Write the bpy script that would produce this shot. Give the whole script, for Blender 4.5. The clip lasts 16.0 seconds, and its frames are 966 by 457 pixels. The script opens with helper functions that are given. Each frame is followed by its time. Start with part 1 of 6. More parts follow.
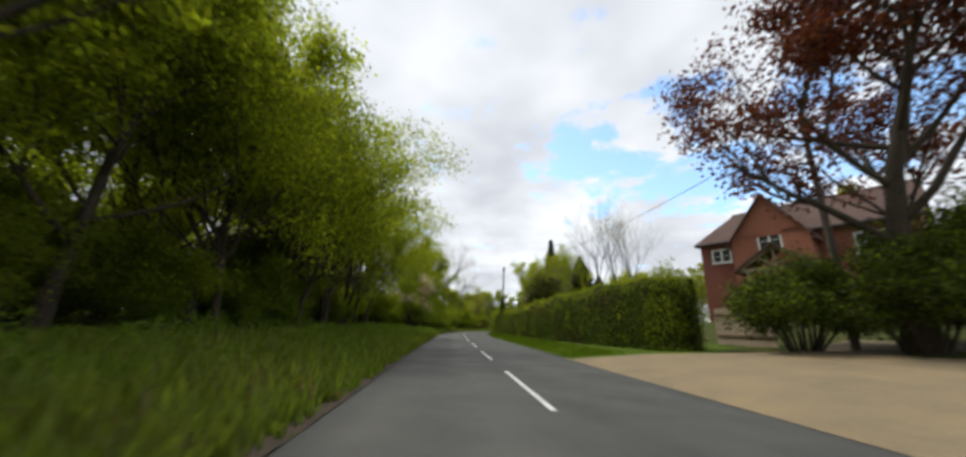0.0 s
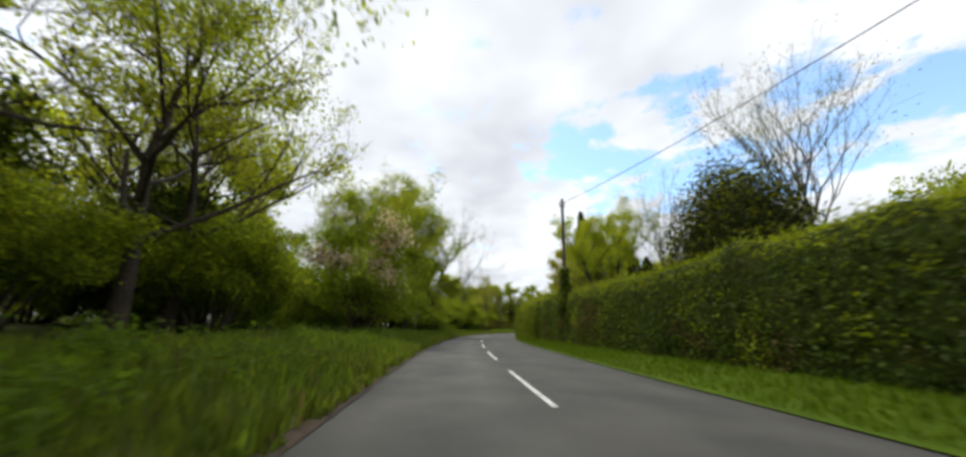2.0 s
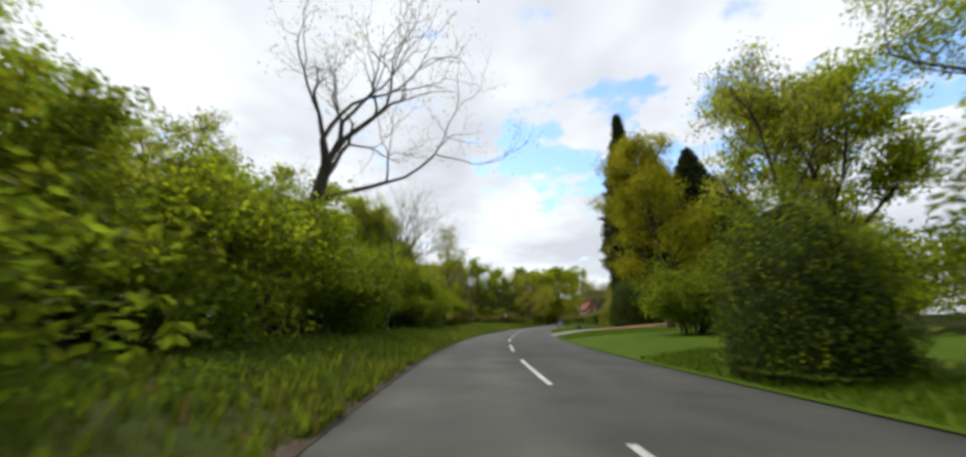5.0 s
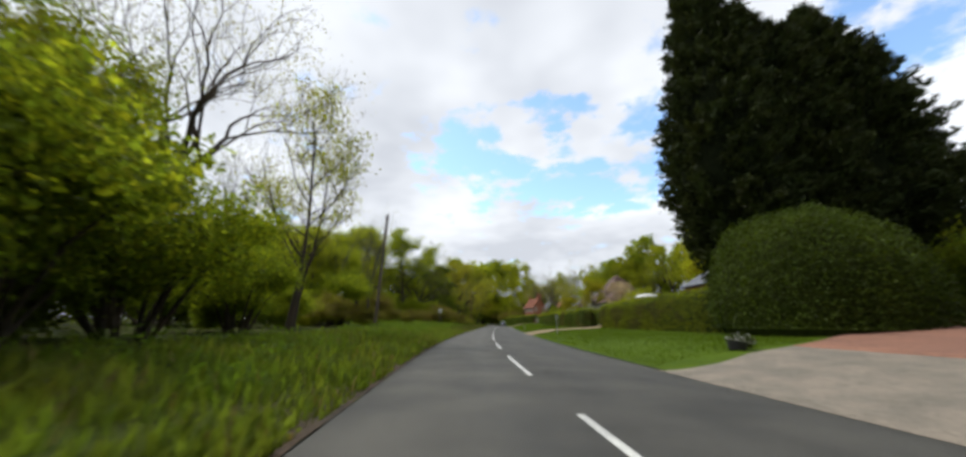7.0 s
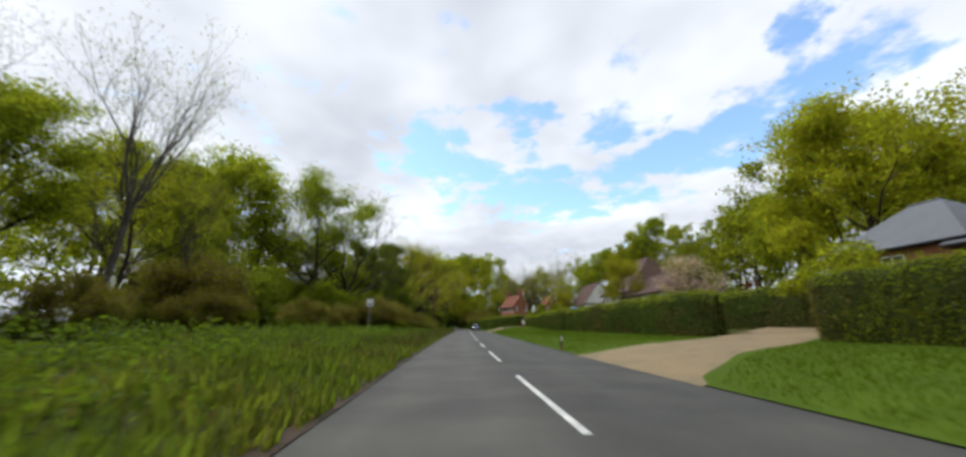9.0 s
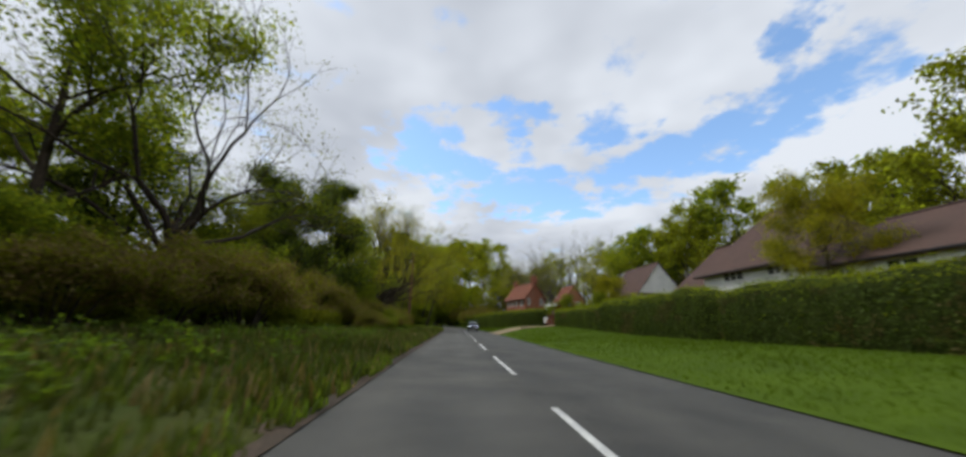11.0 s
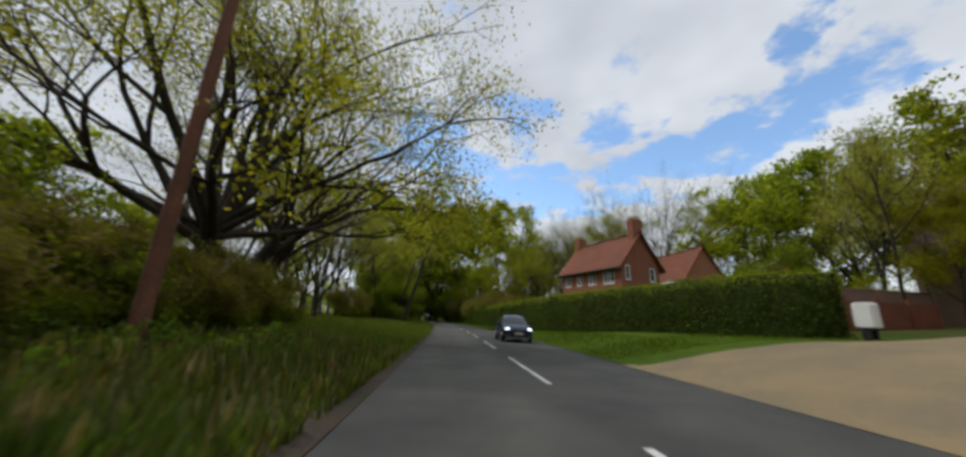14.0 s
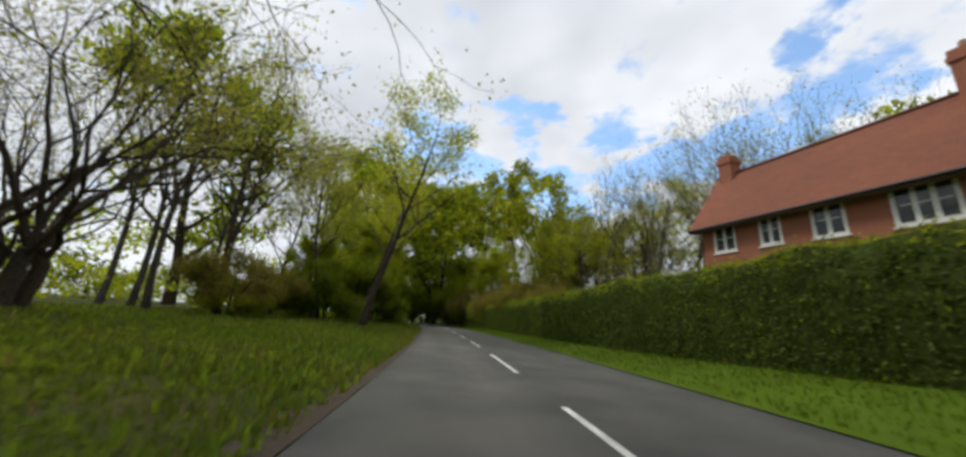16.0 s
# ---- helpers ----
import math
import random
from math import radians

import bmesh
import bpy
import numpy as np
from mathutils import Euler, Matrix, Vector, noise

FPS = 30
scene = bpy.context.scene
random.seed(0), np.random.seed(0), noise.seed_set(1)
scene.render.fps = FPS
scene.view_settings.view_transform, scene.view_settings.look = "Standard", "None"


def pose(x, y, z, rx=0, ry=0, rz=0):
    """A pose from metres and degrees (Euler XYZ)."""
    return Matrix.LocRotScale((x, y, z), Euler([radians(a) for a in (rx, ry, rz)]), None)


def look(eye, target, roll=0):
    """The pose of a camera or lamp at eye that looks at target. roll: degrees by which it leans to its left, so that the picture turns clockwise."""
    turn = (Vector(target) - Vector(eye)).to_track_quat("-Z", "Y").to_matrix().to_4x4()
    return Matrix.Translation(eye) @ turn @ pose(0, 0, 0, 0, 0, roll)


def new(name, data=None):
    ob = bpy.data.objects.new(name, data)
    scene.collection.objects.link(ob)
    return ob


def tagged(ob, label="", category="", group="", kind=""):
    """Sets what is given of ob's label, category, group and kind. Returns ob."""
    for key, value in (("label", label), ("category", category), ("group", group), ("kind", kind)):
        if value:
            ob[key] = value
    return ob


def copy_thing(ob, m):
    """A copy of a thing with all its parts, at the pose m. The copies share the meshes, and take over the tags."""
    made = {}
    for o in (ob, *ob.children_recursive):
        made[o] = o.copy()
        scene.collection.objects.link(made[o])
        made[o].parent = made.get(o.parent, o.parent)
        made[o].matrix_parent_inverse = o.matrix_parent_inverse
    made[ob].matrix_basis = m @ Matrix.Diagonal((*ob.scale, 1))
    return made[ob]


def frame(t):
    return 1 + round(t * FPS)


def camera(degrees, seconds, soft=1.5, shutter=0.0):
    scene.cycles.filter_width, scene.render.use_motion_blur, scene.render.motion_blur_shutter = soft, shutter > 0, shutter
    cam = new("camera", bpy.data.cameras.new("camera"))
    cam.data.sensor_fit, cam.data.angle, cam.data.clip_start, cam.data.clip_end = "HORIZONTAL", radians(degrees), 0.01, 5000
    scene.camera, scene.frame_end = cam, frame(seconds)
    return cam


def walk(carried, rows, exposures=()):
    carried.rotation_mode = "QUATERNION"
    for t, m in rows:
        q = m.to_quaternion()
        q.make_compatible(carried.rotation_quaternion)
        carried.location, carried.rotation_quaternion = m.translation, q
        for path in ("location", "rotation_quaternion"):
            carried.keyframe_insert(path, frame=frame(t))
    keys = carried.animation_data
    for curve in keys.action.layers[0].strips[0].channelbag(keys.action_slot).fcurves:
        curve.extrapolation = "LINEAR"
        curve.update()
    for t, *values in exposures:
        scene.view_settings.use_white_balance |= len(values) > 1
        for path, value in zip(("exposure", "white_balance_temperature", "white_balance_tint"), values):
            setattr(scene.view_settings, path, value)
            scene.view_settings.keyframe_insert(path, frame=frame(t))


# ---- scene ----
# ---------------------------------------------------------------- camera
cam = camera(108.9, 16.0, soft=3.0, shutter=0.2)


def drive(x, y, tilt, yaw, roll):
    """Pose of the lens 1.25 m above the road."""
    return pose(x, y, 1.25, tilt, 0, yaw) @ pose(0, 0, 0, 0, 0, roll)


PATH = [
    (0.0, 0.0, 0.0, 105.99, 23.11, 2.53),
    (0.5, -4.01, 7.66, 106.01, 23.21, 1.61),
    (1.0, -7.98, 15.28, 105.91, 23.07, 1.75),
    (1.5, -11.94, 22.88, 106.22, 23.1, 1.28),
    (2.0, -15.89, 30.47, 106.08, 22.87, 1.6),
    (2.5, -19.78, 38.08, 105.61, 22.53, 1.83),
    (3.0, -23.59, 45.73, 105.43, 21.39, 1.94),
    (3.5, -27.21, 53.42, 105.38, 19.98, 1.61),
    (4.0, -30.55, 61.15, 105.41, 18.07, 1.06),
    (4.5, -33.65, 68.9, 105.39, 16.61, 0.27),
    (5.25, -37.79, 80.63, 105.23, 13.05, -0.19),
    (6.0, -41.04, 92.66, 105.03, 8.38, 0.04),
    (7.0, -43.91, 108.94, 105.22, 3.09, 0.53),
    (7.5, -44.83, 116.86, 105.61, 1.41, 0.66),
    (8.0, -45.51, 124.47, 105.82, 0.0, 0.56),
    (8.5, -45.93, 131.88, 105.65, -1.58, 0.34),
    (9.0, -46.17, 139.2, 105.75, -2.7, 0.33),
    (9.8, -46.41, 150.89, 105.76, -3.68, 0.57),
    (10.7, -46.63, 164.29, 105.58, -3.92, 1.12),
    (11.5, -46.78, 176.51, 105.3, -4.15, 1.57),
    (12.0, -46.84, 184.27, 105.07, -4.45, 1.78),
    (12.5, -46.95, 192.09, 104.93, -4.58, 2.13),
    (13.0, -47.07, 199.75, 104.98, -4.62, 2.2),
    (13.5, -47.2, 207.02, 104.85, -4.29, 2.6),
    (14.0, -47.34, 213.92, 104.8, -3.92, 2.87),
    (14.5, -47.46, 220.5, 104.98, -3.56, 3.0),
    (15.0, -47.51, 226.71, 104.96, -3.5, 3.44),
    (15.5, -47.5, 232.52, 105.05, -3.51, 3.51),
    (16.0, -47.5, 237.91, 105.18, -3.37, 3.75),
]
walk(cam, [(t, drive(*r)) for t, *r in PATH], exposures=[(0.0, 0.05, 6450, 10), (1.0, 0.15, 6450, 10), (2.0, 0.15, 6450, 10), (3.0, 0.08, 6450, 10), (4.5, 0.1, 6400, 10), (6.8, 0.05, 6400, 10), (8.0, 0.08, 6300, 10), (8.6, 0.08, 6300, 10), (9.2, 0.02, 6250, 10), (11.3, -0.35, 6200, 10), (12.5, -0.44, 6170, 10), (15.0, -0.32, 6350, 10), (16.0, -0.05, 6450, 10)])

# ---------------------------------------------------------------- the lane's plan
# station along the driven line (m) and compass bearing there (degrees, clockwise)
BEARING = [(-400, -27.6), (0, -27.6), (26, -27.5), (43, -27), (51.5, -25.8), (60, -24.4), (68.4, -22.5), (76.7, -21),
           (89.2, -17.5), (101.7, -12.8), (118.2, -7.5), (133.8, -4.4), (148.5, -1.7), (173.6, -0.5), (193.6, 0),
           (210, 0.1), (223, -0.5), (236, -0.9), (250, -1.2), (300, -7), (345, -15), (600, -26)]
_s = np.arange(-400, 601, 1.0)
_h = np.radians(np.interp(_s, [b[0] for b in BEARING], [b[1] for b in BEARING]))
_x = np.concatenate([[0], np.cumsum((np.sin(_h[1:]) + np.sin(_h[:-1])) / 2)])
_y = np.concatenate([[0], np.cumsum((np.cos(_h[1:]) + np.cos(_h[:-1])) / 2)])
_x -= np.interp(0, _s, _x)
_y -= np.interp(0, _s, _y)
LEFT, RIGHT, MID = -1.85, 5.95, 1.72      # road edges and centre line, metres right of the driven line


def bearing(s):
    return float(np.interp(s, _s, _h))


def plan(s, d):
    h = np.interp(s, _s, _h)
    return np.interp(s, _s, _x) + np.cos(h) * d, np.interp(s, _s, _y) - np.sin(h) * d


def rise(s, d):
    """Height of the ground: the lane lies a little below the land on both sides."""
    d = np.asarray(d, float)
    r = np.interp(d, [RIGHT, 6.7, 8.8, 14, 20, 30, 60, 200], [0, 0.12, 0.4, 0.65, 1.2, 1.8, 2.4, 3])
    l = np.interp(-d, [-LEFT, 2.6, 5, 10, 20, 60, 200], [0, 0.12, 0.35, 0.6, 0.9, 1.2, 2])
    r = r + np.interp(d, [17, 27], [0, 1.3]) * np.interp(s, [42, 60], [1, 0])      # the first garden stands higher
    r = r + np.interp(d, [6.5, 11], [0, 0.5]) * np.interp(s, [205, 222, 245, 262], [0, 1, 1, 0])      # and so does the one by the fourth drive
    return np.where(d > MID, r, l)


def spot(s, d, lift=0.0):
    x, y = plan(s, d)
    return Vector((float(x), float(y), float(rise(s, d)) + lift))


def stand(s, d, turn=0.0, size=1.0, lift=0.0):
    """Pose of a thing whose own +y axis runs along the lane at station s."""
    p = spot(s, d, lift)
    return pose(p.x, p.y, p.z, 0, 0, -math.degrees(bearing(s)) + turn) @ Matrix.Scale(size, 4)


# ---------------------------------------------------------------- light
SUN_AZ, SUN_EL = -70.0, 58.0
world = bpy.data.worlds.new("sky")
scene.world = world
world.use_nodes = True


def sky_nodes():
    nt = world.node_tree
    nt.nodes.clear()
    N, L = nt.nodes.new, nt.links.new
    out, bg = N("ShaderNodeOutputWorld"), N("ShaderNodeBackground")
    sky = N("ShaderNodeTexSky")
    sky.sky_type, sky.sun_disc = "NISHITA", False
    sky.sun_elevation, sky.sun_rotation = radians(SUN_EL), radians(SUN_AZ)
    sky.air_density, sky.dust_density, sky.ozone_density = 1.0, 0.5, 0.9
    scale = N("ShaderNodeVectorMath"); scale.operation = "MULTIPLY"; scale.inputs[1].default_value = (0.285, 0.303, 0.3)
    L(sky.outputs[0], scale.inputs[0])
    tc = N("ShaderNodeTexCoord")
    # clouds lie on a flat layer overhead: the direction is divided by its height
    sep = N("ShaderNodeSeparateXYZ"); L(tc.outputs["Generated"], sep.inputs[0])
    hz = N("ShaderNodeMath"); hz.operation = "MAXIMUM"; hz.inputs[1].default_value = 0.0
    L(sep.outputs[2], hz.inputs[0])
    add = N("ShaderNodeMath"); add.operation = "ADD"; add.inputs[1].default_value = 0.16
    L(hz.outputs[0], add.inputs[0])
    px, py = N("ShaderNodeMath"), N("ShaderNodeMath")
    px.operation = py.operation = "DIVIDE"
    L(sep.outputs[0], px.inputs[0]); L(add.outputs[0], px.inputs[1])
    L(sep.outputs[1], py.inputs[0]); L(add.outputs[0], py.inputs[1])
    comb = N("ShaderNodeCombineXYZ"); L(px.outputs[0], comb.inputs[0]); L(py.outputs[0], comb.inputs[1])

    def cloud_noise(size, detail, shift):
        n = N("ShaderNodeTexNoise"); n.inputs["Scale"].default_value = size
        n.inputs["Detail"].default_value = detail; n.inputs["Roughness"].default_value = 0.58
        o = N("ShaderNodeVectorMath"); o.operation = "ADD"; o.inputs[1].default_value = shift
        L(comb.outputs[0], o.inputs[0]); L(o.outputs[0], n.inputs["Vector"])
        return n.outputs[0]
    puff = cloud_noise(4.6, 9, (3.1, 1.7, 0))
    body = cloud_noise(0.9, 4, (7.7, 2.2, 4))
    # breaks in the cloud, each an oval by bearing and height above the horizon
    def angle(op, x, y=None):
        n = N("ShaderNodeMath"); n.operation = op; L(x, n.inputs[0])
        if y is not None:
            L(y, n.inputs[1])
        k = N("ShaderNodeMath"); k.operation = "MULTIPLY"; k.inputs[1].default_value = 180 / math.pi
        L(n.outputs[0], k.inputs[0])
        return k.outputs[0]
    dirn = N("ShaderNodeCombineXYZ")
    L(angle("ARCTAN2", sep.outputs[0], sep.outputs[1]), dirn.inputs[0]); L(angle("ARCSINE", sep.outputs[2]), dirn.inputs[1])
    torn = N("ShaderNodeTexNoise"); torn.inputs["Scale"].default_value = 3.4; torn.inputs["Detail"].default_value = 6
    torn.inputs["Roughness"].default_value = 0.6
    L(comb.outputs[0], torn.inputs["Vector"])
    mid = N("ShaderNodeVectorMath"); mid.operation = "SUBTRACT"; mid.inputs[1].default_value = (0.5, 0.5, 0.5)
    L(torn.outputs["Color"], mid.inputs[0])
    wide_ = N("ShaderNodeVectorMath"); wide_.operation = "MULTIPLY"; wide_.inputs[1].default_value = (34, 15, 0)
    L(mid.outputs[0], wide_.inputs[0])
    bent = N("ShaderNodeVectorMath"); bent.operation = "ADD"
    L(dirn.outputs[0], bent.inputs[0]); L(wide_.outputs[0], bent.inputs[1])
    gaps = None
    for az, el, wide, tall, tilt, deep in CLOUD_BREAKS:
        sub = N("ShaderNodeVectorMath"); sub.operation = "SUBTRACT"; sub.inputs[1].default_value = (az, el, 0)
        L(bent.outputs[0], sub.inputs[0])
        rot = N("ShaderNodeVectorRotate"); rot.rotation_type = "Z_AXIS"; rot.inputs["Angle"].default_value = radians(-tilt)
        L(sub.outputs[0], rot.inputs["Vector"])
        div = N("ShaderNodeVectorMath"); div.operation = "DIVIDE"; div.inputs[1].default_value = (wide, tall, 1)
        L(rot.outputs[0], div.inputs[0])
        ln = N("ShaderNodeVectorMath"); ln.operation = "LENGTH"; L(div.outputs[0], ln.inputs[0])
        mr = N("ShaderNodeMapRange"); mr.interpolation_type = "SMOOTHSTEP"
        mr.inputs["From Min"].default_value, mr.inputs["From Max"].default_value = 0.1, 1.5
        mr.inputs["To Min"].default_value, mr.inputs["To Max"].default_value = deep, 0
        L(ln.outputs["Value"], mr.inputs["Value"])
        if gaps is None:
            gaps = mr.outputs[0]
        else:
            mx = N("ShaderNodeMath"); mx.operation = "MAXIMUM"
            L(gaps, mx.inputs[0]); L(mr.outputs[0], mx.inputs[1]); gaps = mx.outputs[0]
    crisp = N("ShaderNodeMath"); crisp.operation = "MULTIPLY_ADD"; crisp.inputs[1].default_value, crisp.inputs[2].default_value = 2.6, -0.64
    L(puff, crisp.inputs[0])
    low = N("ShaderNodeMath"); low.operation = "SUBTRACT"; L(crisp.outputs[0], low.inputs[0]); L(gaps, low.inputs[1])
    mask = N("ShaderNodeMapRange"); mask.interpolation_type = "SMOOTHSTEP"
    mask.inputs["From Min"].default_value, mask.inputs["From Max"].default_value = -0.1, 0.46
    L(low.outputs[0], mask.inputs["Value"])
    shade = N("ShaderNodeValToRGB")
    e = shade.color_ramp.elements
    e[0].position, e[0].color = 0.36, (0.66, 0.69, 0.745, 1)
    e[1].position, e[1].color = 0.6, (1.0, 1.03, 1.07, 1)
    L(body, shade.inputs[0])
    mix = N("ShaderNodeMix"); mix.data_type = "RGBA"
    L(mask.outputs[0], mix.inputs["Factor"]); L(scale.outputs[0], mix.inputs[6]); L(shade.outputs[0], mix.inputs[7])
    L(mix.outputs[2], bg.inputs["Color"]); bg.inputs["Strength"].default_value = 1.0
    L(bg.outputs[0], out.inputs[0])


# bearing, height above the horizon, half width, half height, tilt (degrees), depth of the break
CLOUD_BREAKS = [(40, 26.0, 20, 5.0, 9, 1.05), (13, 20.8, 18, 4.2, 0, 1.0), (-6, 26.5, 9, 5, 0, 0.85), (8, 33, 14, 2.4, 0, 0.7), (51, 32, 6, 4, 40, 0.75),
                (25, 30, 7, 3.2, 20, 0.6), (-13, 28, 6, 3, 0, 0.7), (2, 24.0, 8, 4.5, 0, 0.75)]
sky_nodes()
sun = new("sun", bpy.data.lights.new("sun", "SUN"))
sun.data.energy, sun.data.angle, sun.data.color = 2.5, radians(12), (1.0, 0.965, 0.9)
sun.matrix_world = look((0, 0, 60), (0 - math.sin(radians(SUN_AZ)) * 60, 0 - math.cos(radians(SUN_AZ)) * 60,
                                     60 - 60 * math.tan(radians(SUN_EL))))

# ---------------------------------------------------------------- materials


def material(name, colour, rough=0.8, second=None, size=2.0, fine=40.0, amount=0.35, bump=0.2, metal=0.0, leaf=0.0,
             island=0.0, spec=0.4, by_object=0.0):
    """Two scales of variation over a base colour, with fine relief; leaf adds light that shines through."""
    m = bpy.data.materials.new(name)
    m.use_nodes = True
    nt = m.node_tree
    N, L = nt.nodes.new, nt.links.new
    b = nt.nodes["Principled BSDF"]
    b.inputs["Roughness"].default_value, b.inputs["Metallic"].default_value = rough, metal
    b.inputs["Specular IOR Level"].default_value = 0.12 if leaf else spec
    tc = N("ShaderNodeTexCoord")
    geo = N("ShaderNodeNewGeometry")
    n1, n2 = N("ShaderNodeTexNoise"), N("ShaderNodeTexNoise")
    n1.inputs["Scale"].default_value, n1.inputs["Detail"].default_value = 1.0 / size, 3
    n2.inputs["Scale"].default_value, n2.inputs["Detail"].default_value = fine, 3
    L(geo.outputs["Position"], n1.inputs["Vector"]); L(tc.outputs["Object"], n2.inputs["Vector"])
    second = second or tuple(c * 0.6 for c in colour)
    mix = N("ShaderNodeMix"); mix.data_type = "RGBA"
    mix.inputs[6].default_value, mix.inputs[7].default_value = (*colour, 1), (*second, 1)
    r = N("ShaderNodeMapRange")
    r.inputs["From Min"].default_value, r.inputs["From Max"].default_value = 0.35, 0.65
    L(n1.outputs[0], r.inputs["Value"]); L(r.outputs[0], mix.inputs["Factor"])
    hsv = N("ShaderNodeHueSaturation")
    v = N("ShaderNodeMapRange")
    v.inputs["From Min"].default_value, v.inputs["From Max"].default_value = 0.3, 0.7
    v.inputs["To Min"].default_value, v.inputs["To Max"].default_value = 1 - amount, 1 + amount
    if island or by_object:
        if island:
            rnd = geo.outputs["Random Per Island"]
        else:
            rnd = N("ShaderNodeObjectInfo").outputs["Random"]
        k = island or by_object
        v.inputs["From Min"].default_value, v.inputs["From Max"].default_value = 0, 1
        v.inputs["To Min"].default_value, v.inputs["To Max"].default_value = 1 - k, 1 + k
        L(rnd, v.inputs["Value"])
        hu = N("ShaderNodeMapRange")
        hu.inputs["To Min"].default_value, hu.inputs["To Max"].default_value = 0.5 - 0.03 * k, 0.5 + 0.02 * k
        L(rnd, hu.inputs["Value"]); L(hu.outputs[0], hsv.inputs["Hue"])
    else:
        L(n2.outputs[0], v.inputs["Value"])
    L(v.outputs[0], hsv.inputs["Value"]); L(mix.outputs[2], hsv.inputs["Color"])
    L(hsv.outputs[0], b.inputs["Base Color"])
    if bump:
        bp = N("ShaderNodeBump"); bp.inputs["Strength"].default_value = bump; bp.inputs["Distance"].default_value = 0.02
        L(n2.outputs[0], bp.inputs["Height"]); L(bp.outputs[0], b.inputs["Normal"])
    if leaf:
        tr = N("ShaderNodeBsdfTranslucent"); mx = N("ShaderNodeMixShader")
        mx.inputs[0].default_value = leaf
        gain = N("ShaderNodeMix"); gain.data_type = "RGBA"; gain.blend_type = "MULTIPLY"; gain.inputs["Factor"].default_value = 1
        gain.inputs[7].default_value = (1.8, 1.8, 0.8, 1)
        L(hsv.outputs[0], gain.inputs[6]); L(gain.outputs[2], tr.inputs["Color"])
        L(b.outputs[0], mx.inputs[1]); L(tr.outputs[0], mx.inputs[2])
        L(mx.outputs[0], nt.nodes["Material Output"].inputs[0])
    return m


FRESH = material("leaf_fresh", (0.3, 0.325, 0.024), 0.6, (0.235, 0.265, 0.022), 5, leaf=0.66, island=0.4, bump=0)
MIDGREEN = material("leaf_mid", (0.145, 0.184, 0.021), 0.55, (0.107, 0.143, 0.017), 5, leaf=0.66, island=0.4, bump=0)
DARKLEAF = material("leaf_dark", (0.05, 0.068, 0.009), 0.5, (0.034, 0.05, 0.008), 4, leaf=0.2, island=0.45, bump=0)
OLIVE = material("leaf_olive", (0.17, 0.178, 0.015), 0.6, (0.125, 0.14, 0.013), 4, leaf=0.58, island=0.4, bump=0)
GOLDLEAF = material("leaf_gold", (0.32, 0.285, 0.02), 0.6, (0.25, 0.24, 0.016), 4, leaf=0.5, island=0.4, bump=0)
COPPER = material("leaf_copper", (0.11, 0.03, 0.016), 0.5, (0.075, 0.022, 0.014), 3, leaf=0.35, island=0.5, bump=0)
PALE = material("leaf_pale", (0.3, 0.28, 0.09), 0.6, (0.22, 0.21, 0.06), 3, leaf=0.4, island=0.4, bump=0)
BLOSSOM = material("blossom", (0.66, 0.5, 0.48), 0.7, (0.54, 0.42, 0.39), 2, leaf=0.3, island=0.3, bump=0)
# near black: the shade deep between the boughs is put into this colour
CONIFERHEART = material("conifer_inner_shade", (0.014, 0.018, 0.008), 0.9, size=0.6, fine=18, amount=0.5, bump=0.6, spec=0.02)
CONIFER = material("conifer_leaf", (0.03, 0.042, 0.014), 0.6, (0.042, 0.05, 0.014), 2, leaf=0.1, island=0.5, bump=0)
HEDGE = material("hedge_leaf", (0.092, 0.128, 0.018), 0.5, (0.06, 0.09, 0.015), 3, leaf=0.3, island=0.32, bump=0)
# lighter leaf for young shoots and for the sunlit hedge tops, light put into the colour
HEDGETOP = material("hedge_lit_growth", (0.235, 0.27, 0.012), 0.55, (0.18, 0.215, 0.011), 3, leaf=0.35, island=0.4, bump=0)
# darker than any hedge leaf: shade between the leaves painted on a solid body
HEDGECORE = material("hedge_inner_shade", (0.04, 0.052, 0.012), 0.9, size=0.6, fine=18, amount=0.5, bump=0.6, spec=0.02)
NEWHEDGE = material("hedge_fresh_side", (0.125, 0.155, 0.013), 0.55, (0.088, 0.115, 0.011), 2, leaf=0.4, island=0.45, bump=0)
IVY = material("ivy_leaf", (0.035, 0.06, 0.012), 0.4, (0.06, 0.085, 0.012), 1.5, leaf=0.2, island=0.5, bump=0)
BARK = material("bark", (0.06, 0.042, 0.028), 0.95, (0.036, 0.03, 0.02), 0.8, 14, 0.4, 0.9)
GREYBARK = material("grey_bark", (0.092, 0.08, 0.064), 0.95, (0.058, 0.052, 0.04), 0.8, 14, 0.35, 0.8)
GRASS = material("grass_ground", (0.04, 0.062, 0.009), 0.9, (0.065, 0.062, 0.018), 2.5, 30, 0.4, 0.9, spec=0.08)
LAWN = material("lawn_ground", (0.075, 0.12, 0.008), 0.9, (0.06, 0.098, 0.008), 1.6, 45, 0.35, 0.9, spec=0.08)
BLADE = material("grass_blade", (0.098, 0.145, 0.018), 0.6, (0.118, 0.138, 0.024), 2.6, leaf=0.5, island=0.4, bump=0)
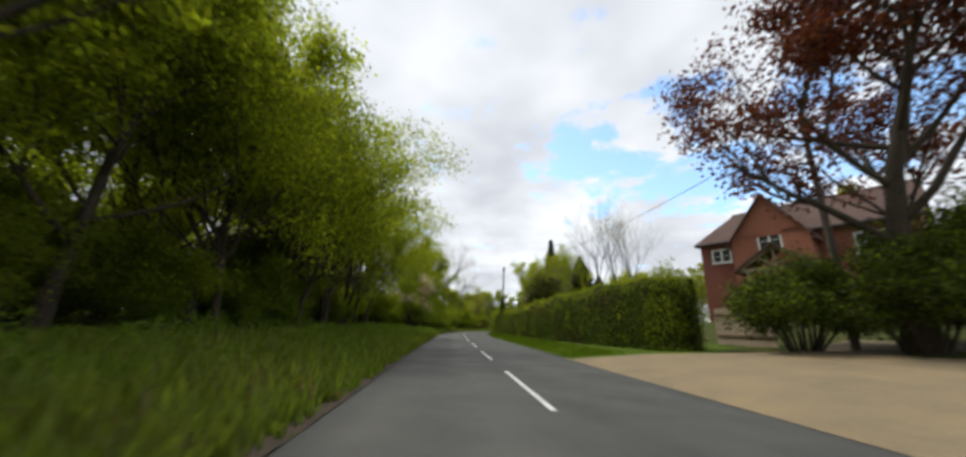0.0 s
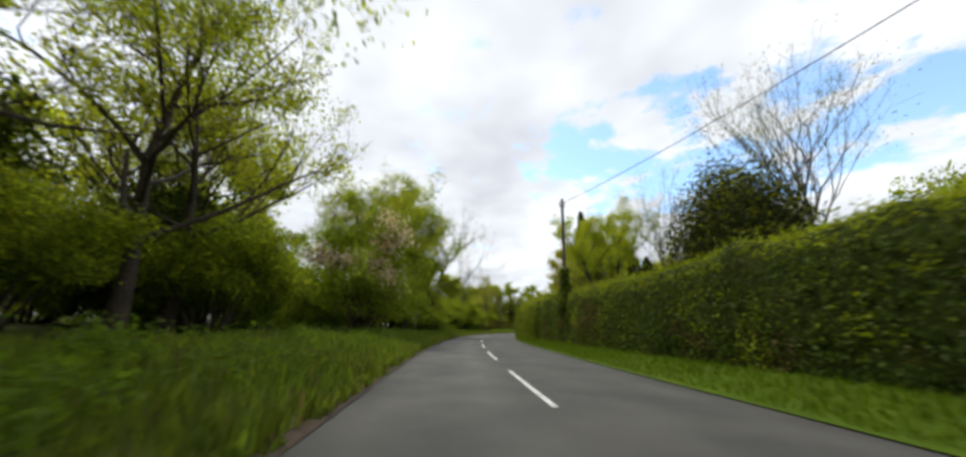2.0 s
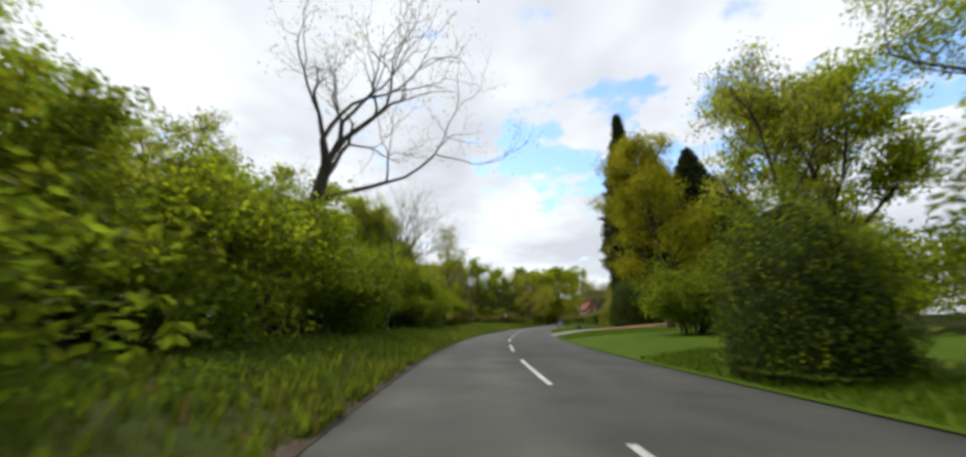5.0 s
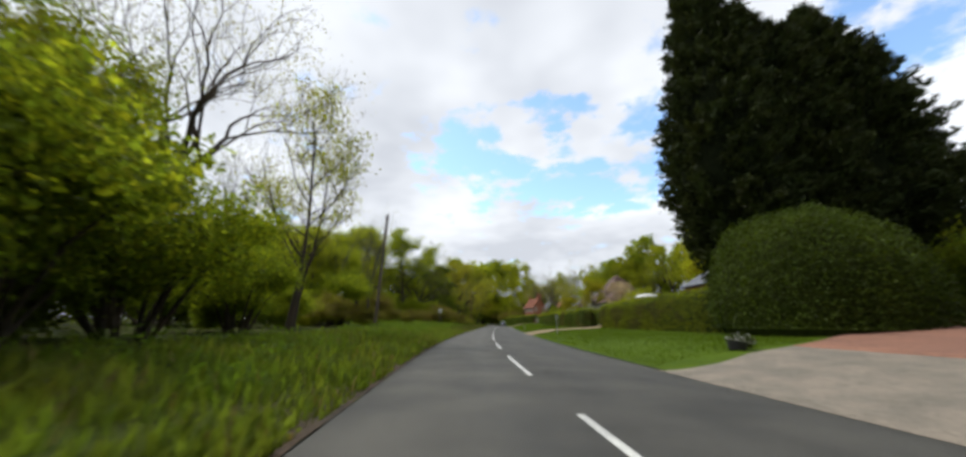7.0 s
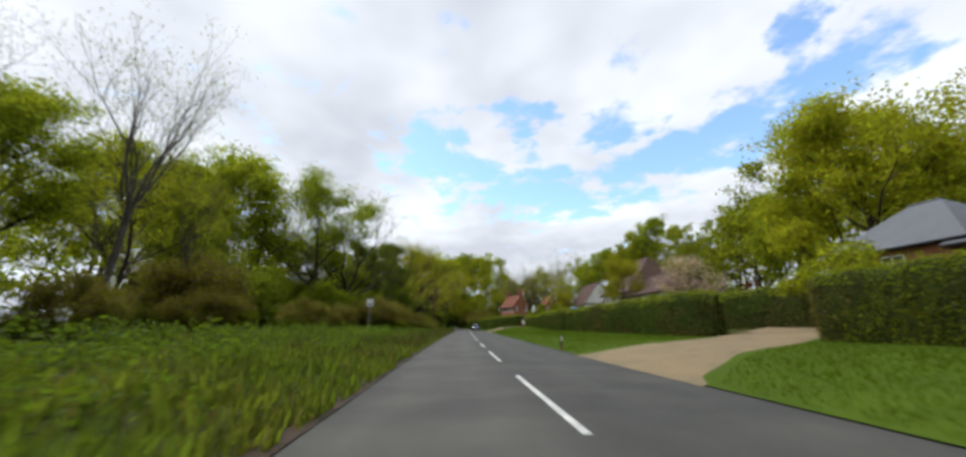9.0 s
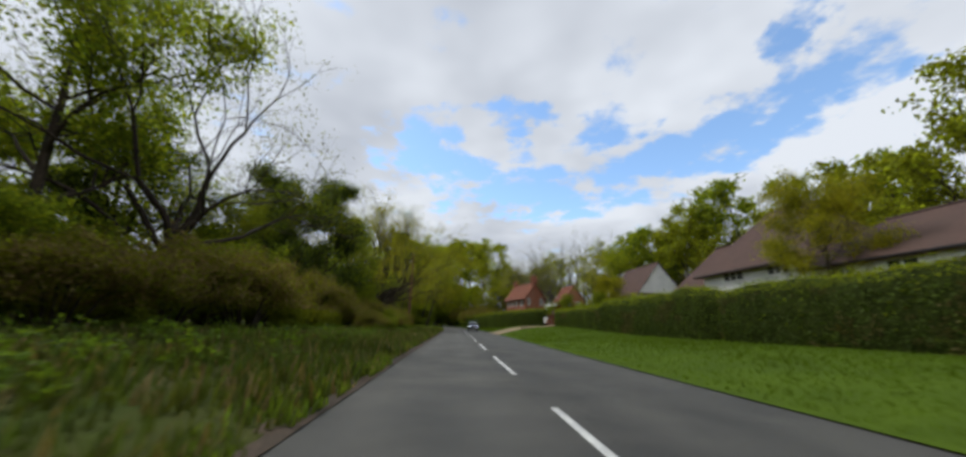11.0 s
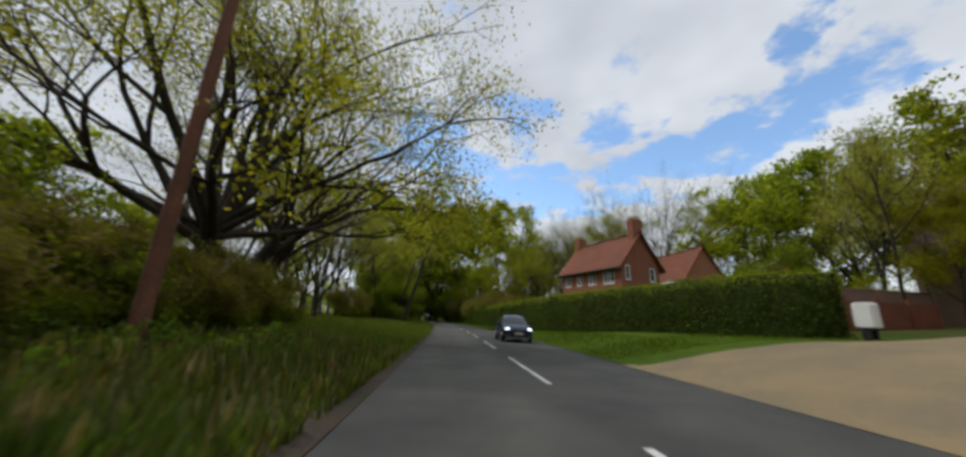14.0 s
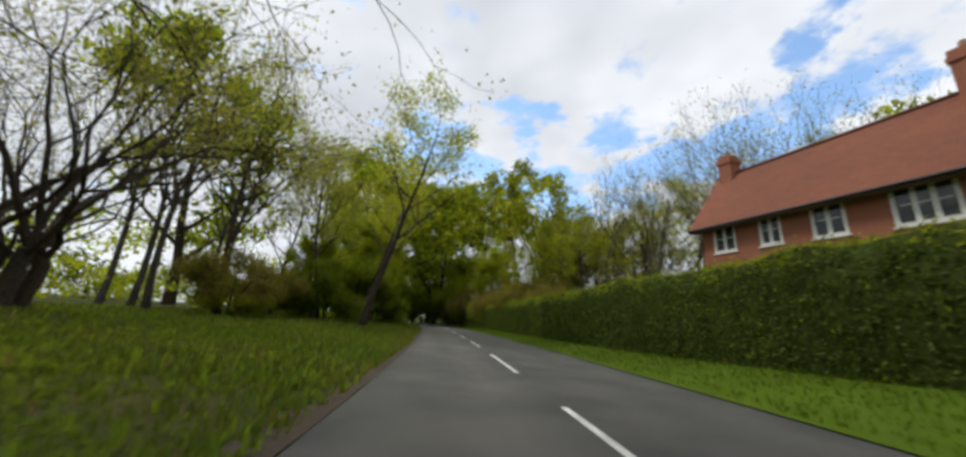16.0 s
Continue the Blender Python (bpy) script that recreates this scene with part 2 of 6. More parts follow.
LAWNBLADE = material("lawn_blade", (0.1, 0.155, 0.008), 0.6, (0.085, 0.13, 0.007), 5, leaf=0.35, island=0.3, bump=0)
# darker copy of the blade: the dimmer later verge is put into its colour
SHADEBLADE = material("shaded_rough_blade", (0.058, 0.088, 0.012), 0.6, (0.075, 0.08, 0.016), 2.2, leaf=0.35, island=0.45, bump=0)
WEED = material("weed_leaf", (0.11, 0.165, 0.018), 0.6, (0.08, 0.125, 0.015), 2, leaf=0.5, island=0.4, bump=0)
BROWNLEAF = material("brown_hedge_leaf", (0.13, 0.1, 0.035), 0.65, (0.09, 0.075, 0.025), 2, leaf=0.3, island=0.4, bump=0)
DRYSTEM = material("dry_stem", (0.24, 0.17, 0.075), 0.8, (0.16, 0.12, 0.05), 3, leaf=0.25, island=0.35, bump=0)
EARTH = material("earth", (0.075, 0.048, 0.03), 0.95, (0.05, 0.04, 0.026), 1.2, 22, 0.4, 0.9)
GRAVEL = material("gravel", (0.26, 0.19, 0.1), 0.9, (0.2, 0.155, 0.09), 1.4, 55, 0.5, 0.8)
PAINT = material("road_paint", (0.62, 0.62, 0.58), 0.7, (0.42, 0.42, 0.4), 0.5, 30, 0.25, 0.3)
REDPOLE = material("red_pole_wood", (0.2, 0.085, 0.05), 0.9, (0.14, 0.065, 0.04), 1.0, 25, 0.3, 0.6)
POLEWOOD = material("pole_wood", (0.13, 0.10, 0.075), 0.9, (0.09, 0.075, 0.06), 1.0, 25, 0.3, 0.6)
CABLE = material("cable", (0.02, 0.02, 0.022), 0.6, bump=0)
WHITE = material("white_paint", (0.78, 0.77, 0.74), 0.5, (0.66, 0.66, 0.63), 1.5, 20, 0.06, 0.08)
TIMBER = material("timber", (0.16, 0.10, 0.06), 0.8, (0.11, 0.075, 0.05), 1, 20, 0.3, 0.4)
PALETIMBER = material("pale_timber", (0.36, 0.27, 0.18), 0.8, (0.27, 0.2, 0.14), 1, 20, 0.25, 0.4)
METALGREY = material("galvanised_steel", (0.35, 0.36, 0.36), 0.45, (0.28, 0.28, 0.28), 0.7, 20, 0.12, 0.1, metal=0.8)
BLACK = material("black_plastic", (0.018, 0.018, 0.02), 0.5, bump=0.05)
CURTAIN = material("room_shade", (0.05, 0.045, 0.04), 0.9, (0.09, 0.085, 0.08), 0.6, 9, 0.4, 0)


def brick_material(name, a, b, mortar, scale=1.0):
    m = material(name, a, 0.9, b, 2.5, 30, 0.2, 0)
    nt = m.node_tree
    N, L = nt.nodes.new, nt.links.new
    bs = nt.nodes["Principled BSDF"]
    tc = N("ShaderNodeTexCoord")
    br = N("ShaderNodeTexBrick")
    br.inputs["Scale"].default_value = scale
    br.inputs["Color1"].default_value, br.inputs["Color2"].default_value = (*a, 1), (*b, 1)
    br.inputs["Mortar"].default_value = (*mortar, 1)
    br.inputs["Brick Width"].default_value, br.inputs["Row Height"].default_value = 0.225, 0.075
    br.inputs["Mortar Size"].default_value = 0.008
    L(tc.outputs["UV"], br.inputs["Vector"])
    old = bs.inputs["Base Color"].links[0].from_socket
    mx = N("ShaderNodeMix"); mx.data_type = "RGBA"; mx.inputs["Factor"].default_value = 0.6
    L(old, mx.inputs[6]); L(br.outputs[0], mx.inputs[7]); L(mx.outputs[2], bs.inputs["Base Color"])
    bp = N("ShaderNodeBump"); bp.inputs["Strength"].default_value = 0.5; bp.inputs["Distance"].default_value = 0.01
    bp.invert = True
    L(br.outputs["Fac"], bp.inputs["Height"]); L(bp.outputs[0], bs.inputs["Normal"])
    return m


CONCRETE = material("concrete", (0.25, 0.21, 0.165), 0.9, (0.17, 0.15, 0.12), 0.9, 30, 0.5, 0.6)
PAVERS = material("pavers", (0.27, 0.13, 0.085), 0.85, (0.2, 0.1, 0.07), 1.6, 26, 0.5, 0.6)
BRICK = brick_material("red_brick", (0.33, 0.105, 0.05), (0.24, 0.075, 0.04), (0.3, 0.24, 0.18))
ORANGEBRICK = brick_material("orange_brick", (0.40, 0.16, 0.065), (0.3, 0.11, 0.05), (0.32, 0.26, 0.2))
TILEHANG = brick_material("hung_tiles", (0.22, 0.075, 0.045), (0.16, 0.055, 0.035), (0.1, 0.04, 0.03), 0.75)
CLAYTILE = brick_material("clay_roof_tile", (0.24, 0.08, 0.04), (0.15, 0.054, 0.03), (0.06, 0.03, 0.02), 0.72)
BROWNTILE = brick_material("brown_roof_tile", (0.115, 0.064, 0.048), (0.08, 0.047, 0.037), (0.04, 0.03, 0.025), 0.72)
SLATE = brick_material("grey_slate", (0.17, 0.18, 0.2), (0.13, 0.14, 0.155), (0.07, 0.07, 0.08), 0.6)


def road_material():
    m = material("asphalt", (0.09, 0.086, 0.075), 0.85, (0.058, 0.057, 0.052), 1.7, 160, 0.45, 0.6)
    nt = m.node_tree
    N, L = nt.nodes.new, nt.links.new
    bs = nt.nodes["Principled BSDF"]
    old = bs.inputs["Base Color"].links[0].from_socket
    uv = N("ShaderNodeTexCoord")
    sp = N("ShaderNodeSeparateXYZ"); L(uv.outputs["UV"], sp.inputs[0])
    # tyre-polished paths, and a darker patched seam: wear along the lane, by distance across it
    ramp = N("ShaderNodeValToRGB")
    e = ramp.color_ramp.elements
    e[0].position, e[0].color = 0.0, (0.55, 0.5, 0.42, 1)
    e[1].position, e[1].color = 1.0, (0.6, 0.56, 0.48, 1)
    for p, c in ((0.035, 0.85), (0.15, 1.25), (0.26, 1.12), (0.36, 1.28), (0.47, 0.92), (0.55, 0.86), (0.64, 0.98), (0.75, 0.88), (0.86, 0.98), (0.96, 0.85)):
        x = e.new(p); x.color = (c, c, c * 0.99, 1)
    nz = N("ShaderNodeTexNoise"); nz.inputs["Scale"].default_value = 0.35
    wob = N("ShaderNodeMath"); wob.operation = "MULTIPLY_ADD"; wob.inputs[1].default_value = 0.06
    L(nz.outputs[0], wob.inputs[0]); L(sp.outputs[0], wob.inputs[2])
    L(wob.outputs[0], ramp.inputs[0])
    mx = N("ShaderNodeMix"); mx.data_type = "RGBA"; mx.blend_type = "MULTIPLY"; mx.inputs["Factor"].default_value = 1
    L(old, mx.inputs[6]); L(ramp.outputs[0], mx.inputs[7]); L(mx.outputs[2], bs.inputs["Base Color"])
    return m


ROAD = road_material()


def glass_material():
    m = bpy.data.materials.new("window_glass")
    m.use_nodes = True
    b = m.node_tree.nodes["Principled BSDF"]
    b.inputs["Base Color"].default_value = (0.03, 0.035, 0.04, 1)
    b.inputs["Roughness"].default_value = 0.04
    b.inputs["Specular IOR Level"].default_value = 0.6
    return m


GLASS = glass_material()

# ---------------------------------------------------------------- mesh helpers


def mesh_of(name, verts, faces, mats, index=None, smooth=False):
    """A mesh from numpy verts (n,3) and faces of one size (m,k)."""
    me = bpy.data.meshes.new(name)
    verts, faces = np.asarray(verts, np.float32), np.asarray(faces, np.int32)
    n, k = faces.shape
    me.vertices.add(len(verts)); me.vertices.foreach_set("co", verts.ravel())
    me.loops.add(n * k); me.loops.foreach_set("vertex_index", faces.ravel())
    me.polygons.add(n); me.polygons.foreach_set("loop_start", np.arange(0, n * k, k, dtype=np.int32))
    if index is not None:
        me.polygons.foreach_set("material_index", np.asarray(index, np.int32))
    me.polygons.foreach_set("use_smooth", np.full(n, smooth))
    for m in mats if isinstance(mats, (list, tuple)) else [mats]:
        me.materials.append(m)
    me.update(calc_edges=True)
    return me


def holder(name, m, label, category, group="", kind=""):
    ob = new(name)
    ob.matrix_world = m
    ob.empty_display_size = 0.2
    return tagged(ob, label, category, group, kind)


def child(name, me, parent, label="", m=None):
    ob = new(name, me)
    ob.parent = parent
    if m is not None:
        ob.matrix_basis = m
    return tagged(ob, label)


def part(name, bm, mat, parent, label="", bevel=0.0, smooth=False):
    """Links a bmesh as one mesh object under a thing or a part."""
    if bevel:
        bmesh.ops.bevel(bm, geom=bm.edges[:], offset=bevel, segments=1, affect="EDGES")
    me = bpy.data.meshes.new(name)
    bm.to_mesh(me); bm.free()
    me.materials.append(mat)
    if smooth:
        for p in me.polygons:
            p.use_smooth = True
    box_uv(me)
    return child(name, me, parent, label)


def box_uv(me):
    """UVs in metres, laid along the face's own plane."""
    uv = me.uv_layers.new(name="uv").data
    for p in me.polygons:
        n = p.normal
        if abs(n.z) > 0.95:
            a, b = Vector((1, 0, 0)), Vector((0, 1, 0))
        else:
            a = Vector((-n.y, n.x, 0)).normalized(); b = n.cross(a)
        for li in p.loop_indices:
            co = me.vertices[me.loops[li].vertex_index].co
            uv[li].uv = (co.dot(a), co.dot(b))


def boxes(*items):
    """A bmesh of boxes given as (x0, x1, y0, y1, z0, z1)."""
    bm = bmesh.new()
    for x0, x1, y0, y1, z0, z1 in items:
        m = Matrix.Translation(((x0 + x1) / 2, (y0 + y1) / 2, (z0 + z1) / 2)) @ Matrix.Diagonal((x1 - x0, y1 - y0, z1 - z0, 1))
        bmesh.ops.create_cube(bm, size=1, matrix=m)
    return bm


def prism(profile, x0, x1, axis="x"):
    """A bmesh: the closed profile of (a, z) pairs, carried from x0 to x1."""
    bm = bmesh.new()
    rings = []
    for x in (x0, x1):
        rings.append([bm.verts.new((x, a, z) if axis == "x" else (a, x, z)) for a, z in profile])
    n = len(profile)
    for i in range(n):
        bm.faces.new((rings[0][i], rings[0][(i + 1) % n], rings[1][(i + 1) % n], rings[1][i]))
    bm.faces.new(rings[0]); bm.faces.new(rings[1][::-1])
    bmesh.ops.recalc_face_normals(bm, faces=bm.faces[:])
    return bm


def tube(points, radii, sides=8):
    """Verts and quads of a tapered tube along points."""
    pts = np.asarray(points, float)
    rad = np.broadcast_to(np.asarray(radii, float), (len(pts),))
    tan = np.gradient(pts, axis=0)
    tan /= np.linalg.norm(tan, axis=1)[:, None] + 1e-9
    ref = np.array([0.31, 0.17, 0.93]) if abs(tan[0][2]) < 0.8 else np.array([0.93, 0.3, 0.1])
    u = np.cross(tan, ref); u /= np.linalg.norm(u, axis=1)[:, None] + 1e-9
    w = np.cross(tan, u)
    a = np.arange(sides) * 2 * math.pi / sides
    V = pts[:, None] + rad[:, None, None] * (np.cos(a)[None, :, None] * u[:, None] + np.sin(a)[None, :, None] * w[:, None])
    n = len(pts)
    i, j = np.meshgrid(np.arange(n - 1), np.arange(sides), indexing="ij")
    F = np.stack([i * sides + j, i * sides + (j + 1) % sides, (i + 1) * sides + (j + 1) % sides, (i + 1) * sides + j], -1)
    return V.reshape(-1, 3), F.reshape(-1, 4)


def joined(pieces):
    V, F, o = [], [], 0
    for v, f in pieces:
        V.append(v); F.append(f + o); o += len(v)
    return np.concatenate(V), np.concatenate(F)


def tube_part(name, points, radii, mat, parent, sides=8, label=""):
    return child(name, mesh_of(name, *tube(points, radii, sides), mat, smooth=True), parent, label)

# ---------------------------------------------------------------- plants


def leaves(centres, size, rng, flat=0.0, slim=0.55, curl=0.25):
    """One folded rhombic leaf (two triangles as a quad) about each centre."""
    n = len(centres)
    a = rng.normal(size=(n, 3)); a[:, 2] *= 1 - flat * 0.6
    a /= np.linalg.norm(a, axis=1)[:, None]
    b = rng.normal(size=(n, 3)); b[:, 2] *= 1 - flat
    b -= a * (a * b).sum(1)[:, None]; b /= np.linalg.norm(b, axis=1)[:, None] + 1e-9
    c = np.cross(a, b)
    s = (size * rng.uniform(0.6, 1.35, n))[:, None]
    p = np.asarray(centres)
    V = np.stack([p - a * s * 0.5, p + b * s * slim * 0.5 + c * s * curl * 0.4, p + a * s * 0.5, p - b * s * slim * 0.5 + c * s * curl * 0.4], 1)
    F = np.arange(n * 4).reshape(n, 4)
    return V.reshape(-1, 3), F


def grow(rng, height, girth, limbs=9, start=0.3, spread=0.5, lift=0.7, levels=3, wob=0.12, lean=(0, 0), forks=4, fork_len=0.55, droop=0.0, stop=1.0, thin=0.5):
    """A branching skeleton: tubes for the wood, and the points that bear leaves."""
    wood, tips = [], []

    def branch(p, d, length, r, level):
        n = 6 if level == 0 else 5 if level == 1 else 4
        pts, q, dirn = [p.copy()], p.copy(), d.copy()
        for i in range(n):
            dirn = dirn + rng.normal(size=3) * wob * (1 if level else 0.45) + np.array([0, 0, (0.06 - droop * 0.12) * level])
            dirn /= np.linalg.norm(dirn)
            q = q + dirn * length / n
            pts.append(q.copy())
        pts = np.array(pts)
        rad = np.linspace(r, r * (0.35 if level else 0.22), len(pts))
        if level == 0:
            rad[0] *= 1.35
        wood.append(tube(pts, rad, 9 if level == 0 else 6 if level == 1 else 4 if level == 2 else 3))
        if level >= levels - 1:
            for f in np.linspace(0.25, 1, 6):
                k = f * (len(pts) - 1); i = min(int(k), len(pts) - 2)
                tips.append(pts[i] + (pts[i + 1] - pts[i]) * (k - i))
        if level >= levels:
            return
        count = limbs if level == 0 else forks
        for j in range(count):
            f = (start + (stop - start) * (j + rng.uniform(0, 0.8)) / count) if level == 0 else rng.uniform(0.3, 1.0)
            k = min(f, 0.999) * (len(pts) - 1); i = int(k)
            base = pts[i] + (pts[i + 1] - pts[i]) * (k - i)
            ang = rng.uniform(0, 2 * math.pi) if level else j * 2.4 + rng.uniform(-0.4, 0.4)
            side = np.array([math.cos(ang), math.sin(ang), 0])
            t = pts[i + 1] - pts[i]; t /= np.linalg.norm(t)
            if level == 0:
                up = lift * (0.6 + 0.8 * f)
                nd = side + np.array([0, 0, up])
                ln = height * spread * (1.15 - 0.6 * f) * rng.uniform(0.8, 1.2)
            else:
                nd = t * 0.9 + side * 0.8 + np.array([0, 0, 0.25 - droop * 0.5])
                ln = length * fork_len * rng.uniform(0.7, 1.15)
            nd /= np.linalg.norm(nd)
            rr = rad[i] * (thin if level == 0 else 0.6)
            branch(base, nd, ln, max(rr, 0.012), level + 1)
    branch(np.zeros(3), np.array([lean[0], lean[1], 1.0]), height * 0.86, girth, 0)
    return joined(wood), np.array(tips)


def tree(name, seed, label, category="tree", leaf=FRESH, count=9000, size=0.3, cloud=0.8, bark=BARK, second=None, group="", cut=None, **shape):
    """A tree at the origin: trunk with its limbs, and a crown of single leaves about the twigs."""
    rng = np.random.default_rng(seed)
    (V, F), tips = grow(rng, **shape)
    ob = holder(name, Matrix.Identity(4), label, category, group)
    child("trunk", mesh_of("trunk", V, F, bark, smooth=True), ob)
    if count:
        keep = tips if cut is None else tips[cut(tips)]
        spray = max(60, count // 26)
        hub = keep[rng.integers(0, len(keep), spray)] + rng.normal(size=(spray, 3)) * cloud * 0.55 * np.array([1, 1, 0.7])
        c = hub[rng.integers(0, spray, count)] + rng.normal(size=(count, 3)) * np.array([0.36, 0.36, 0.24]) * (0.6 + 0.5 * cloud)
        c = c[c[:, 2] > 0.3]
        idx = None
        mats = [leaf]
        if second is not None:
            mats = [leaf, second]
            idx = (rng.random(len(c)) < 0.35).astype(int)
        child("crown", mesh_of("crown", *leaves(c, size, rng), mats, idx), ob)
    return ob


def forking_tree(name, seed, label, category="tree", stems=((0, 0),), bole=4.0, girth=0.4, limbs=10, first=3.6, levels=6, keep=0.79, wide=(0.25, 1.2), up=0.12, wob=0.1, leaf=OLIVE, second=None, count=20000, size=0.16, cloud=0.45, bark=BARK, lean=(0.0, 0.0)):
    """A tree whose limbs rise from a short bole and fork again and again into fine twigs, with thin leaf about the outermost."""
    rng = np.random.default_rng(seed)
    wood, tips = [], []

    def limb(p, d, ln, r, level):
        pts, q = [p], p
        n = 4 if level < 2 else 3
        for _ in range(n):
            d = d + rng.normal(size=3) * wob + np.array([0, 0, up * 0.5])
            d = d / np.linalg.norm(d)
            q = q + d * ln / n
            pts.append(q)
        end = max(r * 0.72, 0.007)
        wood.append(tube(pts, np.linspace(r, end, n + 1), 7 if level < 2 else 5 if level < 3 else 3))
        if level >= levels - 2:
            tips.extend((pts[-1], pts[-2]))
        if level >= levels:
            return
        kids = 2 if rng.random() < 0.72 or level > 3 else 3
        turn = rng.uniform(0, 2 * math.pi)
        u = np.cross(d, rng.normal(size=3)); u /= np.linalg.norm(u)
        w = np.cross(d, u)
        for c in range(kids):
            ang = turn + c * 2 * math.pi / kids + rng.uniform(-0.4, 0.4)
            open_ = rng.uniform(0.22, 0.62) * (0.55 if c == 0 else 1.2)
            nd = d * math.cos(open_) + (u * math.cos(ang) + w * math.sin(ang)) * math.sin(open_)
            limb(q, nd, ln * keep * rng.uniform(0.75, 1.15), end * (0.86 if c == 0 else 0.7), level + 1)
    for x, y in stems:
        base = np.array([x, y, 0.0])
        steps = np.linspace(0, 1, 5)
        trunk = base + np.outer(steps * bole, [lean[0], lean[1], 1.0]) + np.cumsum(rng.normal(size=(5, 3)) * [0.07, 0.07, 0], axis=0)
        trunk[0] = base - np.array([0, 0, 0.2])
        wood.append(tube(trunk, girth * np.array([1.4, 1.06, 0.98, 0.92, 0.86]), 11))
        for j in range(limbs):
            f = rng.uniform(0.72, 1.0) if j > 1 else 1.0
            q = trunk[-2] + (trunk[-1] - trunk[-2]) * (f - 0.75) / 0.25 if f > 0.75 else trunk[-2]
            a = j * 2.39996 + rng.uniform(-0.3, 0.3)
            o = wide[0] + (wide[1] - wide[0]) * (j + 0.5) / limbs
            nd = np.array([math.sin(o) * math.cos(a) + lean[0], math.sin(o) * math.sin(a) + lean[1], math.cos(o)])
            limb(q, nd / np.linalg.norm(nd), first * rng.uniform(0.85, 1.15) * (1.08 - 0.22 * o), girth * (0.52 - 0.12 * o), 1)
    ob = holder(name, Matrix.Identity(4), label, category)
    child("trunk", mesh_of("trunk", *joined(wood), bark, smooth=True), ob)
    if count:
        tips = np.array(tips)
        c = tips[rng.integers(0, len(tips), count)] + rng.normal(size=(count, 3)) * cloud * np.array([1, 1, 0.8])
        c = c[c[:, 2] > 1.0]
        mats, idx = ([leaf], None) if second is None else ([leaf, second], (rng.random(len(c)) < 0.35).astype(int))
        child("crown", mesh_of("crown", *leaves(c, size, rng), mats, idx), ob)
    return ob


def shrub(name, seed, label, category="shrub", leaf=MIDGREEN, count=6000, size=0.2, wide=1.8, tall=2.6, bark=BARK, second=None, share=0.3, lumps=14, group="", kind="", bunch=0):
    """A bush: arching stems and lumps of leaves down to the ground."""
    rng = np.random.default_rng(seed)
    ob = holder(name, Matrix.Identity(4), label, category, group, kind)
    stems, hubs = [], []
    for i in range(lumps):
        a, r = rng.uniform(0, 6.283), wide * math.sqrt(rng.uniform(0.02, 0.85))
        top = np.array([math.cos(a) * r, math.sin(a) * r, tall * rng.uniform(0.16, 0.92) * (1.05 - 0.5 * (r / wide) ** 2)])
        hubs.append(top)
        root = np.array([math.cos(a) * 0.25, math.sin(a) * 0.25, -0.1])
        mid = (root + top) / 2 + np.array([0, 0, tall * 0.12])
        stems.append(tube([root, mid, top], [0.045, 0.03, 0.012], 4))
    V, F = joined(stems)
    step = len(V) // lumps      # the stems spring from one stool
    V = np.concatenate([V, [[0, 0, -0.15]]])
    F = np.concatenate([F, [(len(V) - 1, i * step, i * step + 1, i * step + 2) for i in range(lumps)]])
    child("woody_base", mesh_of("woody_base", V, F, bark, smooth=True), ob)
    hubs = np.array(hubs)
    rad = rng.uniform(0.32, 0.62, lumps) * min(wide, tall) * 0.8
    k = rng.integers(0, lumps, count)
    v = rng.normal(size=(count, 3)); v /= np.linalg.norm(v, axis=1)[:, None]
    twig = rng.normal(size=(lumps * 16, 3)); twig /= np.linalg.norm(twig, axis=1)[:, None]
    twig[:, 2] = np.abs(twig[:, 2]) * 1.15 - 0.15
    own = rng.integers(0, lumps, len(twig))
    reach = rad[own] * rng.uniform(0.55, 1.45, len(twig))
    w = rng.integers(0, len(twig), count)
    along = rng.uniform(0.2, 1.0, count) ** 0.7
    c = hubs[own[w]] + twig[w] * (reach[w] * along)[:, None] + rng.normal(size=(count, 3)) * (0.1 + 0.12 * rad[own[w]] * (1.25 - along))[:, None]
    c[:, 2] = np.abs(c[:, 2])
    mats, idx = [leaf], None
    if second is not None:
        mats = [leaf, second]
        idx = ((rng.random(count) < share) & (c[:, 2] > tall * 0.3)).astype(int)
        if bunch:
            spots = c[rng.integers(0, count, bunch)]
            spots = spots[(np.abs(spots[:, 2] / tall - 0.55) < 0.22) & (spots[:, 0] * 0.5 - spots[:, 1] > wide * 0.45)]      # the sunny side
            near = np.min(np.linalg.norm(c[:, None] - spots[None], axis=2), axis=1)
            idx = (rng.random(count) < np.interp(near, [0, wide * 0.16, wide * 0.3], [0.85, 0.65, 0.0])).astype(int)
    child("foliage", mesh_of("foliage", *leaves(c, size, rng), mats, idx), ob)
    return ob


